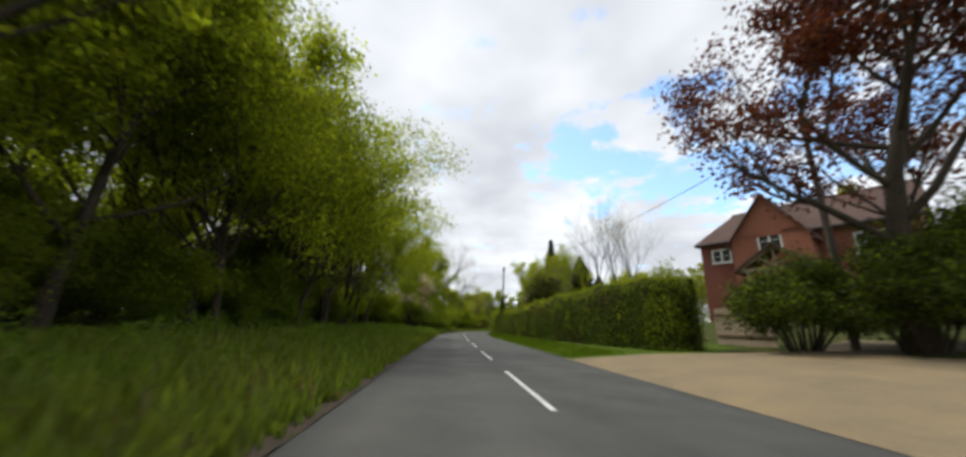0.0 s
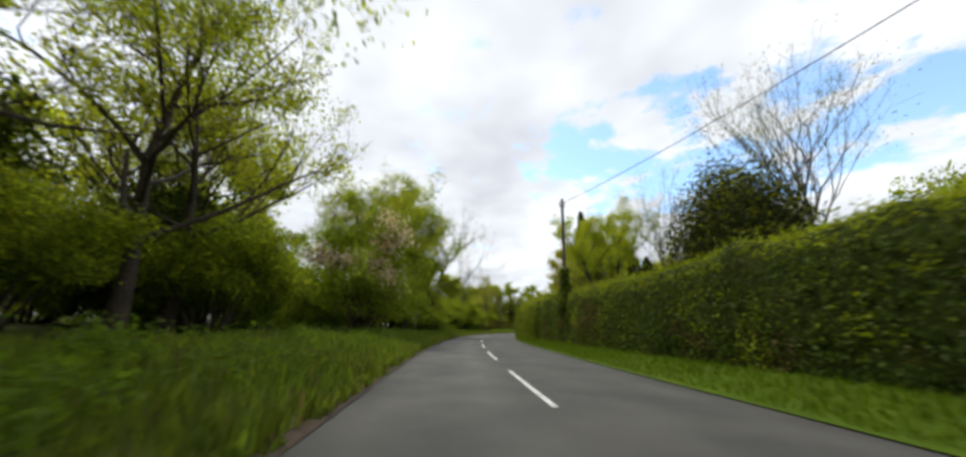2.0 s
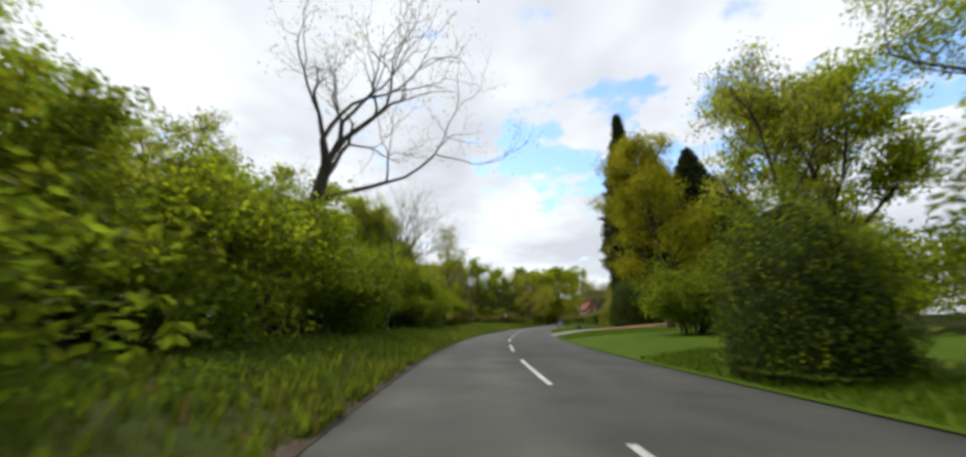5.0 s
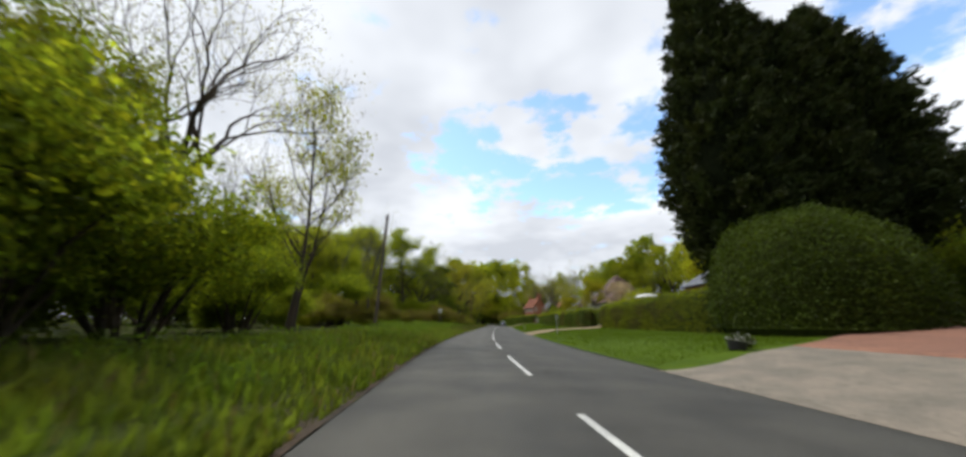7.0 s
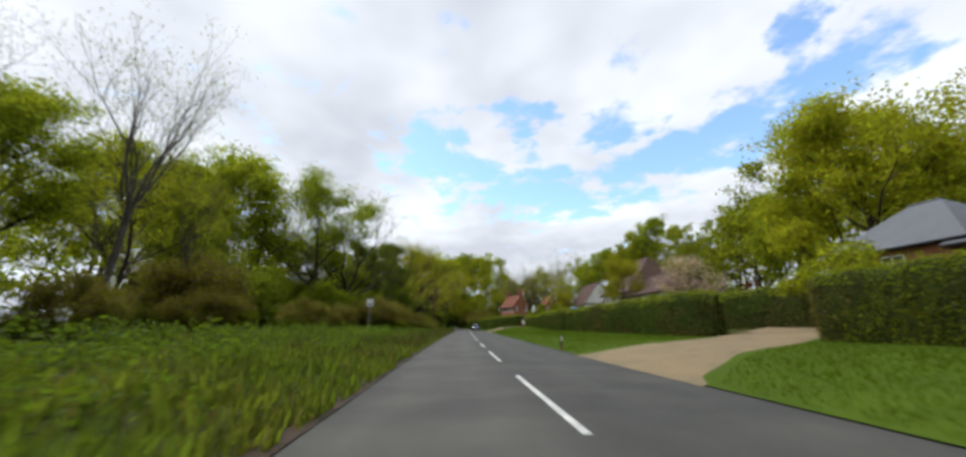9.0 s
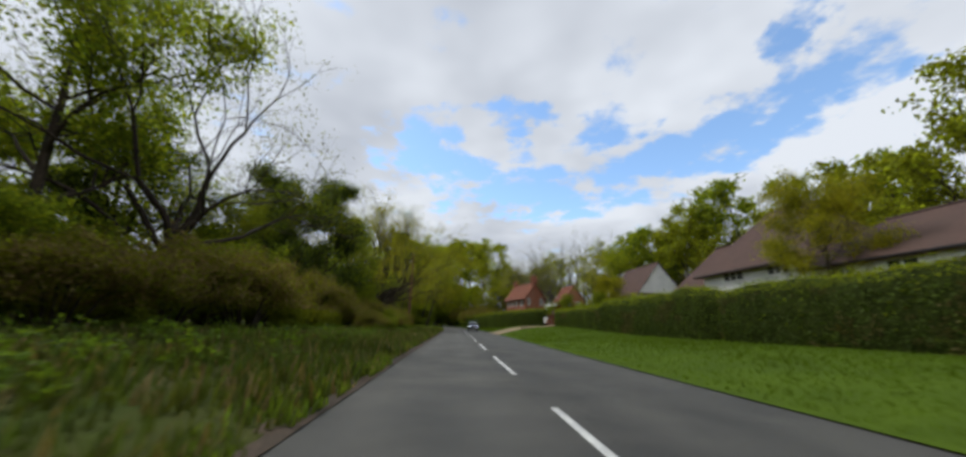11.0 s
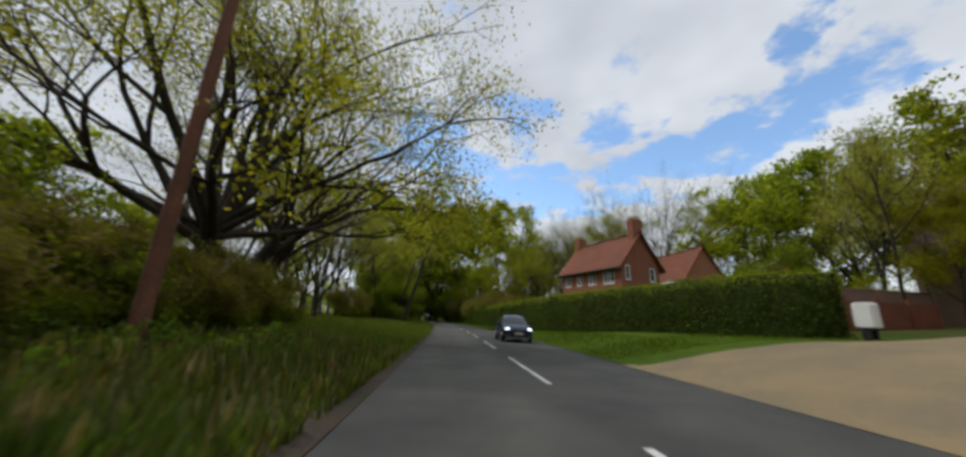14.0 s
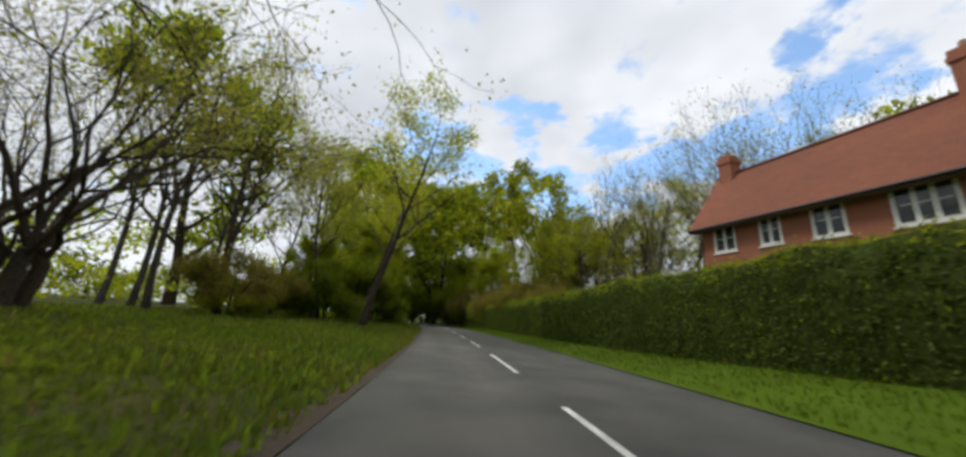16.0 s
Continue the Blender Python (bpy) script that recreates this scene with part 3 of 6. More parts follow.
def conifer(name, seed, label, height, wide, count=22000, size=0.34, leaf=CONIFER, base=0.0, point=0.9):
    """A dense conifer: trunk, a dark shell for the shade inside, and boughs whose long drooping sprays feather the
    outline.
    """
    rng = np.random.default_rng(seed)
    ob = holder(name, Matrix.Identity(4), label, "conifer")
    child("trunk", mesh_of("trunk", *tube([[0, 0, -0.2], [0, 0.05, height * 0.5], [0, 0, height * 0.97]], [0.35, 0.2, 0.03], 8), BARK, smooth=True), ob)

    def girth(f):
        return wide * (np.minimum(1.0, 0.34 + f * 2.2)) * (1 - np.maximum(0, (f - 0.25) / 0.75) ** (1.0 + point))
    rings, sides = 26, 22
    f, a = np.meshgrid(np.linspace(0, 0.97, rings), np.arange(sides) * 2 * math.pi / sides, indexing="ij")
    lump = np.vectorize(lambda p, q: noise.noise((math.cos(q) * 2.2, math.sin(q) * 2.2, p * height * 0.45 + seed)))(f, a)
    r = girth(f) * (0.7 + 0.16 * lump)
    V = np.stack([np.cos(a) * r, np.sin(a) * r, 0.2 + base + (height - base) * f], -1).reshape(-1, 3)
    i, j = np.meshgrid(np.arange(rings - 1), np.arange(sides), indexing="ij")
    F = np.stack([i * sides + j, i * sides + (j + 1) % sides, (i + 1) * sides + (j + 1) % sides, (i + 1) * sides + j], -1).reshape(-1, 4)
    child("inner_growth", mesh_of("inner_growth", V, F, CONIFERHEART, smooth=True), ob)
    n = int(height * wide * 9)
    fb = rng.uniform(0, 1, n) ** 0.9
    ab = rng.uniform(0, 2 * math.pi, n)
    wave = np.array([noise.noise((math.cos(q) * 2.2, math.sin(q) * 2.2, p * height * 0.45 + seed)) for p, q in zip(fb, ab)])
    rb = girth(fb) * (0.96 + 0.18 * wave) * rng.uniform(0.8, 1.12, n) + 0.2
    zb = base + (height - base) * fb + rng.uniform(-0.2, 0.6, n)
    out = np.stack([np.cos(ab), np.sin(ab), rng.uniform(-0.1, 0.75, n)], -1)
    tip = np.stack([np.cos(ab) * rb, np.sin(ab) * rb, zb], -1)
    k = rng.integers(0, n, count)
    u = rng.uniform(0, 1, count)
    p = tip[k] - out[k] * (u * np.minimum(1.5, 0.7 * rb[k]))[:, None] + rng.normal(size=(count, 3)) * (0.1 + 0.22 * u)[:, None]
    d = out[k] + rng.normal(size=(count, 3)) * 0.5 + np.array([0, 0, 0.15])
    d /= np.linalg.norm(d, axis=1)[:, None]
    s = np.cross(d, rng.normal(size=(count, 3))); s /= np.linalg.norm(s, axis=1)[:, None] + 1e-9
    L_ = (size * rng.uniform(0.6, 1.5, count))[:, None]
    V = np.stack([p - d * L_ * 0.5, p + s * L_ * 0.16, p + d * L_ * 0.6 - np.array([0, 0, 1.0]) * L_ * 0.12, p - s * L_ * 0.16], 1).reshape(-1, 3)
    V[:, 2] = np.maximum(V[:, 2], 0.1)
    child("foliage", mesh_of("foliage", V, np.arange(count * 4).reshape(-1, 4), leaf), ob)
    return ob


def place(ob, s, d, turn=0.0, size=1.0, lift=0.0):
    ob.matrix_world = stand(s, d, turn, size, lift)
    return ob


def again(ob, s, d, turn=0.0, size=1.0, lift=0.0):
    return copy_thing(ob, stand(s, d, turn, size, lift))


def hedge(name, s0, s1, d, height, width, label, per=70, size=0.13, seed=1, rough=0.12, top=HEDGETOP, side=HEDGE, ends=True, lift=0.0, crest=0.0, brown=0.0):
    """A clipped hedge along the lane: a dark body for the shade inside, and a skin of leaves. d may be a number or a
    function of s.
    """
    rng = np.random.default_rng(seed)
    ob = tagged(new(name), label, "hedge")
    dd = d if callable(d) else (lambda s: d)
    hh = height if callable(height) else (lambda s: height)
    S = np.linspace(s0, s1, max(4, int((s1 - s0) / 0.8)))
    prof = [(-0.5, 0.0), (-0.53, 0.35), (-0.5, 0.8), (-0.38, 0.97), (0.0, 1.0), (0.38, 0.97), (0.5, 0.8), (0.53, 0.35), (0.5, 0.0)]
    rings = []
    for s in S:
        g = float(rise(s, dd(s))) + lift
        h, w = hh(s) * (1 + 0.045 * noise.noise((s * 0.4, seed, 0)) + 0.02 * noise.noise((s * 1.3, seed, 4))), width * (1 + 0.08 * noise.noise((s * 0.5, 9 + seed, 2)))
        near_end = min(1.0, min(s - s0, s1 - s) / (width * 0.55))
        w *= 0.25 + 0.75 * math.sqrt(max(0.0, 1 - (1 - near_end) ** 2))
        h *= 0.9 + 0.1 * near_end
        for a, b in prof:
            k = 1 + (0.09 * noise.noise((s * 0.55, a * 3 + seed, b * 2)) + 0.06 * noise.noise((s * 1.7, a * 5 + seed, b * 5))) * (b > 0.05)
            x, y = plan(s, dd(s) + a * (w - 0.22) * k)
            rings.append((float(x), float(y), g - 0.15 + b * h * k))
    V = np.array(rings); m = len(prof); n = len(S)
    i, j = np.meshgrid(np.arange(n - 1), np.arange(m - 1), indexing="ij")
    F = np.stack([i * m + j, i * m + j + 1, (i + 1) * m + j + 1, (i + 1) * m + j], -1).reshape(-1, 4)
    if ends:
        caps = [(o + a, o + a + 1, o + m - 2 - a, o + m - 1 - a) for o in (0, (n - 1) * m) for a in range(m // 2)]
        F = np.concatenate([F, np.array(caps)])
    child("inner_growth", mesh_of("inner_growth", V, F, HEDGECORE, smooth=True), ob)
    # leaves over the faces
    tri = np.concatenate([F[:, [0, 1, 2]], F[:, [0, 2, 3]]])
    A, B, C = V[tri[:, 0]], V[tri[:, 1]], V[tri[:, 2]]
    nr = np.cross(B - A, C - A); ar = np.linalg.norm(nr, axis=1) / 2
    nr /= 2 * ar[:, None] + 1e-9
    k = int(ar.sum() * per)
    t = rng.choice(len(tri), k, p=ar / ar.sum())
    u, v = rng.random(k), rng.random(k); f = u + v > 1; u[f], v[f] = 1 - u[f], 1 - v[f]
    p = A[t] + (B - A)[t] * u[:, None] + (C - A)[t] * v[:, None]
    out = nr[t]
    cen = V.reshape(n, m, 3).mean(1)
    near = cen[np.clip(((t % len(F)) // (m - 1)), 0, n - 1)]
    out = np.where(((p - near) * out).sum(1)[:, None] < 0, -out, out)
    p = p + out * (rng.normal(0.02, rough * 0.6, k))[:, None]
    shoots = rng.random(k) < 0.06
    p[shoots] += out[shoots] * rough * 1.2 + np.array([0, 0, rough * 0.7])
    # top faces, the upper band and some lumps take the lighter leaf: painted sunlight
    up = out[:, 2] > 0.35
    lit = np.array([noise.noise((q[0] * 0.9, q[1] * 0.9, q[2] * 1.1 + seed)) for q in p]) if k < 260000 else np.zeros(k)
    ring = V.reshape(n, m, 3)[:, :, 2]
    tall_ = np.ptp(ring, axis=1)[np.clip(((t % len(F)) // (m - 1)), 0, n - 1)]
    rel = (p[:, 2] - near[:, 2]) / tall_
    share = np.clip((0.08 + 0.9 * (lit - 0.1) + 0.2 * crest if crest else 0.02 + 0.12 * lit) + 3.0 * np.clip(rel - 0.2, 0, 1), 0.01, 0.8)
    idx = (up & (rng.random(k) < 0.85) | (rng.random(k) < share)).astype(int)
    if brown:
        dead = np.array([noise.noise((q[0] * 0.35, q[1] * 0.35, q[2] * 0.5 + seed * 3)) + 0.4 * noise.noise((q[0] * 1.6, q[1] * 1.6, q[2] * 1.6)) for q in p])
        idx[(dead > 0.5 - brown) & (rng.random(k) < 0.8) & ~up] = 2
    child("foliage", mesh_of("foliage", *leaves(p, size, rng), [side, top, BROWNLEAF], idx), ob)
    return ob


def clipped_bush(name, seed, label, wide, tall, category="shrub", leaf=HEDGE, second=HEDGETOP, share=0.2, per=260, size=0.13, square=2.4, rough=0.1):
    """A dense rounded bush: a dark heart for the shade inside, and a skin of leaves over its lumpy dome."""
    rng = np.random.default_rng(seed)
    ob = holder(name, Matrix.Identity(4), label, category)

    def skin(v):
        n = np.array([noise.noise((q[0] * 2.1 + seed, q[1] * 2.1, q[2] * 2.1)) + 0.5 * noise.noise((q[0] * 5 + seed, q[1] * 5, q[2] * 5)) for q in v])
        up = np.clip(v[:, 2], 0, 1)
        r = (np.abs(v[:, 0]) ** square + np.abs(v[:, 1]) ** square + up ** square) ** (-1 / square) * (1 + 0.1 * n)
        return v * r[:, None] * np.array([wide, wide, tall])
    rings, sides = 12, 22
    el, az = np.meshgrid(np.linspace(-0.12, math.pi / 2 - 0.02, rings), np.arange(sides) * 2 * math.pi / sides, indexing="ij")
    v = np.stack([np.cos(el) * np.cos(az), np.cos(el) * np.sin(az), np.sin(el)], -1).reshape(-1, 3)
    i, j = np.meshgrid(np.arange(rings - 1), np.arange(sides), indexing="ij")
    F = np.stack([i * sides + j, i * sides + (j + 1) % sides, (i + 1) * sides + (j + 1) % sides, (i + 1) * sides + j], -1).reshape(-1, 4)
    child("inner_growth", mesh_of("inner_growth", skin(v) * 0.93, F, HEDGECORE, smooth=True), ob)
    count = int(2 * math.pi * wide * (wide + tall) * 0.55 * per)
    d = rng.normal(size=(count, 3)); d[:, 2] = np.abs(d[:, 2]) - 0.06
    d /= np.linalg.norm(d, axis=1)[:, None]
    p = skin(d) * (1 + rng.normal(0, rough / max(wide, 1.0), count))[:, None]
    p[:, 2] = np.maximum(p[:, 2], 0.05)
    # more of the lighter leaf where the dome faces up: light from above, as colour
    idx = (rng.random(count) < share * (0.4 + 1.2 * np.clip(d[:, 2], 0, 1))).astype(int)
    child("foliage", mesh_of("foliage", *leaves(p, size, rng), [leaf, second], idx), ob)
    return ob


def blades(name, s0, s1, d0, d1, count, tall, mat, label, seed=1, dry=0.0, clump=0.0, broad=0.02, lift=0.0, keep=None):
    """Grass or weeds over a strip beside the lane: bent blades, one object of many."""
    rng = np.random.default_rng(seed)
    if clump:
        hubs = int(count / 26)
        hs, hd = rng.uniform(s0, s1, hubs), rng.uniform(d0, d1, hubs)
        k = rng.integers(0, hubs, count)
        s, d = hs[k] + rng.normal(size=count) * clump, hd[k] + rng.normal(size=count) * clump
        big = rng.uniform(0.6, 1.4, hubs)[k]
        d = np.clip(d, min(d0, d1), max(d0, d1))
    else:
        s, d, big = rng.uniform(s0, s1, count), rng.uniform(d0, d1, count), np.ones(count)
    if keep is not None:
        ok = keep(s, d); s, d, big = s[ok], d[ok], big[ok]; count = len(s)
    x, y = plan(s, d)
    z = rise(s, d) + lift
    p = np.stack([x, y, z], -1)
    a = rng.uniform(0, 6.283, count)
    dirn = np.stack([np.cos(a), np.sin(a), np.zeros(count)], -1)
    side = np.stack([-np.sin(a), np.cos(a), np.zeros(count)], -1) * (broad * rng.uniform(0.6, 1.5, count))[:, None]
    h = tall * rng.uniform(0.45, 1.15, count) * big
    bend = h * rng.uniform(0.1, 0.6, count)
    up = np.array([0, 0, 1.0])
    mid = p + up * (h * 0.55)[:, None] + dirn * (bend * 0.35)[:, None]
    tip = p + up * h[:, None] + dirn * bend[:, None]
    if tall < 0.15:      # mown blades are too short to show a bend
        V = np.stack([p - side - up * 0.03, p + side - up * 0.03, tip + side * 0.3, tip - side * 0.3], 1).reshape(-1, 3)
        F = np.arange(count * 4).reshape(-1, 4)
        idx = (rng.random(count) < dry).astype(int)
    else:
        V = np.stack([p - side - up * 0.03, p + side - up * 0.03, mid + side * 0.8, mid - side * 0.8, tip + side * 0.15, tip - side * 0.15], 1).reshape(-1, 3)
        o = np.arange(count)[:, None] * 6
        F = np.concatenate([o + [0, 1, 2, 3], o + [3, 2, 4, 5]])
        idx = np.tile((rng.random(count) < dry).astype(int), 2)
    ob = new(name, mesh_of(name, V, F, [mat, DRYSTEM], idx))
    return tagged(ob, label, "grass", kind="stuff")


# ---------------------------------------------------------------- ground, road, verges


def strip(name, s0, s1, ds, height, mat, step=1.0, uv=False):
    """A ribbon along the lane through the offsets ds, with z = height(s, d)."""
    S = np.arange(s0, s1 + 0.01, step)
    ss, dd = np.meshgrid(S, np.asarray(ds, float), indexing="ij")
    x, y = plan(ss, dd)
    V = np.stack([x, y, height(ss, dd)], -1).reshape(-1, 3)
    n, m = len(S), len(ds)
    i, j = np.meshgrid(np.arange(n - 1), np.arange(m - 1), indexing="ij")
    F = np.stack([i * m + j, i * m + j + 1, (i + 1) * m + j + 1, (i + 1) * m + j], -1).reshape(-1, 4)
    me = mesh_of(name, V, F, mat, smooth=True)
    if uv:
        layer = me.uv_layers.new(name="uv").data
        u = np.stack([(dd - ds[0]) / (ds[-1] - ds[0]), ss / 7.0], -1).reshape(-1, 2)
        layer.foreach_set("uv", u[F.ravel()].astype(np.float32).ravel())
    return me


def bumps(s, d, size, amp, seed=0):
    f = np.vectorize(lambda a, b: noise.noise((a / size, b / size, seed * 7.3)))
    return f(s, d) * amp


def build_ground():
    xs = np.unique(np.concatenate([np.linspace(-2600, -160, 16), np.arange(-160, 81, 4.0), np.linspace(80, 2600, 16)]))
    ys = np.unique(np.concatenate([np.linspace(-2600, -60, 16), np.arange(-60, 421, 4.0), np.linspace(420, 2600, 14)]))
    X, Y = np.meshgrid(xs, ys, indexing="ij")
    sx, sy = plan(_s[::4], 0 * _s[::4])
    hh = _h[::4]
    best = np.full(X.shape, 1e12); D = np.zeros(X.shape); St = np.zeros(X.shape)
    for a, b, h, s in zip(sx, sy, hh, _s[::4]):
        q = (X - a) ** 2 + (Y - b) ** 2
        m = q < best
        best[m] = q[m]; D[m] = ((X - a) * math.cos(h) - (Y - b) * math.sin(h))[m]; St[m] = s
    z = rise(St, D) - 0.06 + np.where(np.abs(D - 1.7) < 11, -0.45, 0)
    n, m = X.shape
    V = np.stack([X, Y, z], -1).reshape(-1, 3)
    i, j = np.meshgrid(np.arange(n - 1), np.arange(m - 1), indexing="ij")
    F = np.stack([i * m + j, (i + 1) * m + j, (i + 1) * m + j + 1, i * m + j + 1], -1).reshape(-1, 4)
    tagged(new("ground", mesh_of("ground", V, F, GRASS, smooth=True)), "green meadow and woodland ground", "ground", kind="structure")
    crown = lambda s, d: 0.05 - 0.05 * ((d - MID) / 3.7) ** 2 + 0 * s
    road = new("road", strip("road", -60, 560, np.linspace(LEFT - 0.25, RIGHT + 0.25, 17), lambda s, d: crown(s, d) - 0.02, ROAD, uv=True))
    tagged(road, "worn grey asphalt lane with a dashed white centre line", "road", kind="structure")
    vl = lambda s, d: rise(s, d) + np.where(d > LEFT - 0.2, 0.0, bumps(s, d, 2.2, 0.10) + bumps(s, d, 0.7, 0.05, 3)) - np.where(d < -15, (-15 - d) * 0.15, 0)
    lverge = new("verge_left", strip("verge_left", -60, 560, [-19, -17, -15, -13, -11, -9.5, -8, -7, -6, -5, -4.2, -3.5, -2.9, -2.5, -2.2, LEFT + 0.05, LEFT + 0.2], vl, GRASS))
    tagged(lverge, "rough grass verge with nettles and weeds", "verge", kind="structure")
    vr = lambda s, d: rise(s, d) + np.where(d < RIGHT + 0.3, 0.0, bumps(s, d, 3, 0.04, 5)) - np.where(d > 16, (d - 16) * 0.15, 0)
    rverge = new("verge_right", strip("verge_right", -60, 560, [RIGHT - 0.2, RIGHT - 0.05, 6.25, 6.7, 7.3, 8, 9, 10, 11, 12, 13, 14, 15, 16, 18, 20], vr, LAWN))
    tagged(rverge, "mown grass verge beside the lane", "verge", kind="structure")
    edge = new("road_edge_left", strip("road_edge_left", -60, 560, [LEFT - 0.34, LEFT - 0.2, LEFT - 0.06, LEFT + 0.08, LEFT + 0.2],
               lambda s, d: np.maximum(rise(s, d), crown(s, d) - 0.02) + 0.02 + bumps(s, d, 0.5, 0.025, 8) + np.where(d > LEFT + 0.15, -0.014, 0) - np.where(d < LEFT - 0.3, 0.05, 0), EARTH, step=0.5))
    tagged(edge, "muddy earth edge along the lane", "road edge", kind="structure")
    # the dashed line: long marks with gaps half as long
    first = 23.2 - 8.65 * 9
    for k in range(64):
        a = first + 8.65 * k
        me = strip("road_marking", a, a + 5.77, [MID - 0.06, MID - 0.055, MID + 0.055, MID + 0.06], lambda s, d: crown(s, d) - 0.02 + 0.007 - 0.004 * (np.abs(d - MID) > 0.057), PAINT)
        child("road_marking", me, road)
    return road


road = build_ground()


def thicket(name, line, depth, tall, count, size, mats, label, seed):
    """Far woodland seen as one mass: leaf clumps along a line of (station, offset) points, with an uneven top."""
    rng = np.random.default_rng(seed)
    L_ = np.array(line, float)
    f = rng.uniform(0, len(L_) - 1, count // 40)
    i = f.astype(int); g = f - i
    s = L_[i, 0] + (L_[np.minimum(i + 1, len(L_) - 1), 0] - L_[i, 0]) * g
    d = L_[i, 1] + (L_[np.minimum(i + 1, len(L_) - 1), 1] - L_[i, 1]) * g + rng.normal(size=len(f)) * depth
    top = np.array([tall * (0.8 + 0.35 * noise.noise((a * 0.06, seed, 1)) + 0.2 * noise.noise((a * 0.23, seed, 5))) for a in s])
    x, y = plan(s, d)
    hub = np.stack([x, y, rise(s, d) + top * rng.uniform(0.0, 1.0, len(f)) ** 0.8], -1)
    k = rng.integers(0, len(hub), count)
    c = hub[k] + rng.normal(size=(count, 3)) * np.array([1.1, 1.1, 0.8]) * (tall / 14)
    idx = (rng.random(len(hub))[k] * len(mats)).astype(int)
    return tagged(new(name, mesh_of(name, *leaves(c, size, rng), mats, idx)), label, "woodland", kind="stuff")

# ---------------------------------------------------------------- drives


def drive_patch(name, s0, s1, d0, d1, mat, label, flare=1.6, slant=0.0):
    """A drive that runs off the lane: wider at the road than at the gate."""
    n, m = 24, 16
    V = []
    for i in range(n + 1):
        f = i / n
        d = d0 + (d1 - d0) * f
        w = flare * max(0, 1 - f * 2.6) ** 2
        for j in range(m + 1):
            g = j / m
            s = (s0 - w) + (s1 - s0 + 2 * w) * g
            s += slant * f
            x, y = plan(s, d)
            z = float(rise(s, d)) + 0.055 + 0.012 * noise.noise((s * 1.7, d * 1.7, 3)) - (0.08 if j in (0, m) else 0)
            if i == 0:
                z = -0.015
            V.append((float(x), float(y), z))
    i, j = np.meshgrid(np.arange(n), np.arange(m), indexing="ij")
    k = m + 1
    F = np.stack([i * k + j, (i + 1) * k + j, (i + 1) * k + j + 1, i * k + j + 1], -1).reshape(-1, 4)
    return tagged(new(name, mesh_of(name, V, F, mat, smooth=True)), label, "driveway", kind="structure")


DRIVES = [(4.3, 16.2, 0, 19), (121.3, 127.6, 9.5, 22), (157.8, 163.7, 8.5, 22), (225.8, 235.2, 0, 26)]
drive_patch("driveway_1", 4.5, 16, RIGHT - 0.35, 19, GRAVEL, "golden gravel driveway before the brick house")
APRON = 11.2
REACH = (APRON - RIGHT) / (22 - RIGHT)
drive_patch("driveway_2", 121.5, 127.4, RIGHT - 0.35, APRON, CONCRETE, "pale concrete apron of the brick-paved driveway", 1.2, 9.5 * REACH)
drive_patch("driveway_5", 121.5 + 9.5 * REACH, 127.4 + 9.5 * REACH, APRON - 0.03, 26, PAVERS, "red-brown brick-paved driveway beside the conifers", 0.0, 9.5 * (26 - APRON) / (22 - RIGHT))
drive_patch("driveway_3", 158, 163.5, RIGHT - 0.35, 22, GRAVEL, "sandy gravel driveway through the hedge", 1.6, 8.5)
drive_patch("driveway_4", 226.4, 234.4, RIGHT - 0.35, 26, GRAVEL, "golden gravel driveway with timber edging", 1.1)


def off_drives(s, d):
    ok = np.ones(len(s), bool)
    for a, b, slant, d1 in DRIVES:
        f = (d - RIGHT + 0.1) / (d1 - RIGHT + 0.1)
        w = 1.6 * np.maximum(0, 1 - f * 2.6) ** 2
        a, b = a + slant * f, b + slant * f
        ok &= ~((s > a - w) & (s < b + w))
    return ok


# ---------------------------------------------------------------- grass and weeds
blades("verge_grass", -2, 60, -8.5, LEFT - 0.05, 52000, 0.36, BLADE, "long rough grass and weeds on the bank", 3, dry=0.02, clump=0.35, broad=0.024)
blades("verge_grass", 60, 165, -8, LEFT - 0.05, 60000, 0.32, BLADE, "long rough grass and weeds on the bank", 4, dry=0.04, clump=0.35, broad=0.024)
blades("verge_grass", 160, 236, -11, LEFT - 0.05, 54000, 0.34, SHADEBLADE, "rough grass with tall dry stems", 14, dry=0.14, clump=0.4, broad=0.022)
blades("verge_grass", 236, 330, -17, LEFT + 0.05, 44000, 0.2, BLADE, "short green grass under the trees", 15, dry=0.03, broad=0.026)
blades("verge_grass", 232, 268, -9, LEFT + 0.05, 24000, 0.17, BLADE, "short green grass beside the lane", 16, dry=0.02, broad=0.022)
blades("edge_tufts", -2, 190, LEFT - 0.5, LEFT + 0.1, 26000, 0.2, BLADE, "tufts of grass creeping over the lane's earth edge", 17, dry=0.08, clump=0.16, broad=0.02)
blades("edge_tufts", 190, 330, LEFT - 0.6, LEFT - 0.08, 12000, 0.18, BLADE, "thin tufts of grass along the lane's earth edge", 18, dry=0.15, clump=0.14, broad=0.02)
blades("lawn_grass", 16, 98, RIGHT - 0.02, 8.4, 30000, 0.13, LAWNBLADE, "short bright grass verge below the hedge", 5, broad=0.02, keep=off_drives)
blades("lawn_grass", 112, 240, RIGHT - 0.02, 14.8, 110000, 0.085, LAWNBLADE, "mown bright green grass verge", 6, broad=0.014, keep=off_drives)
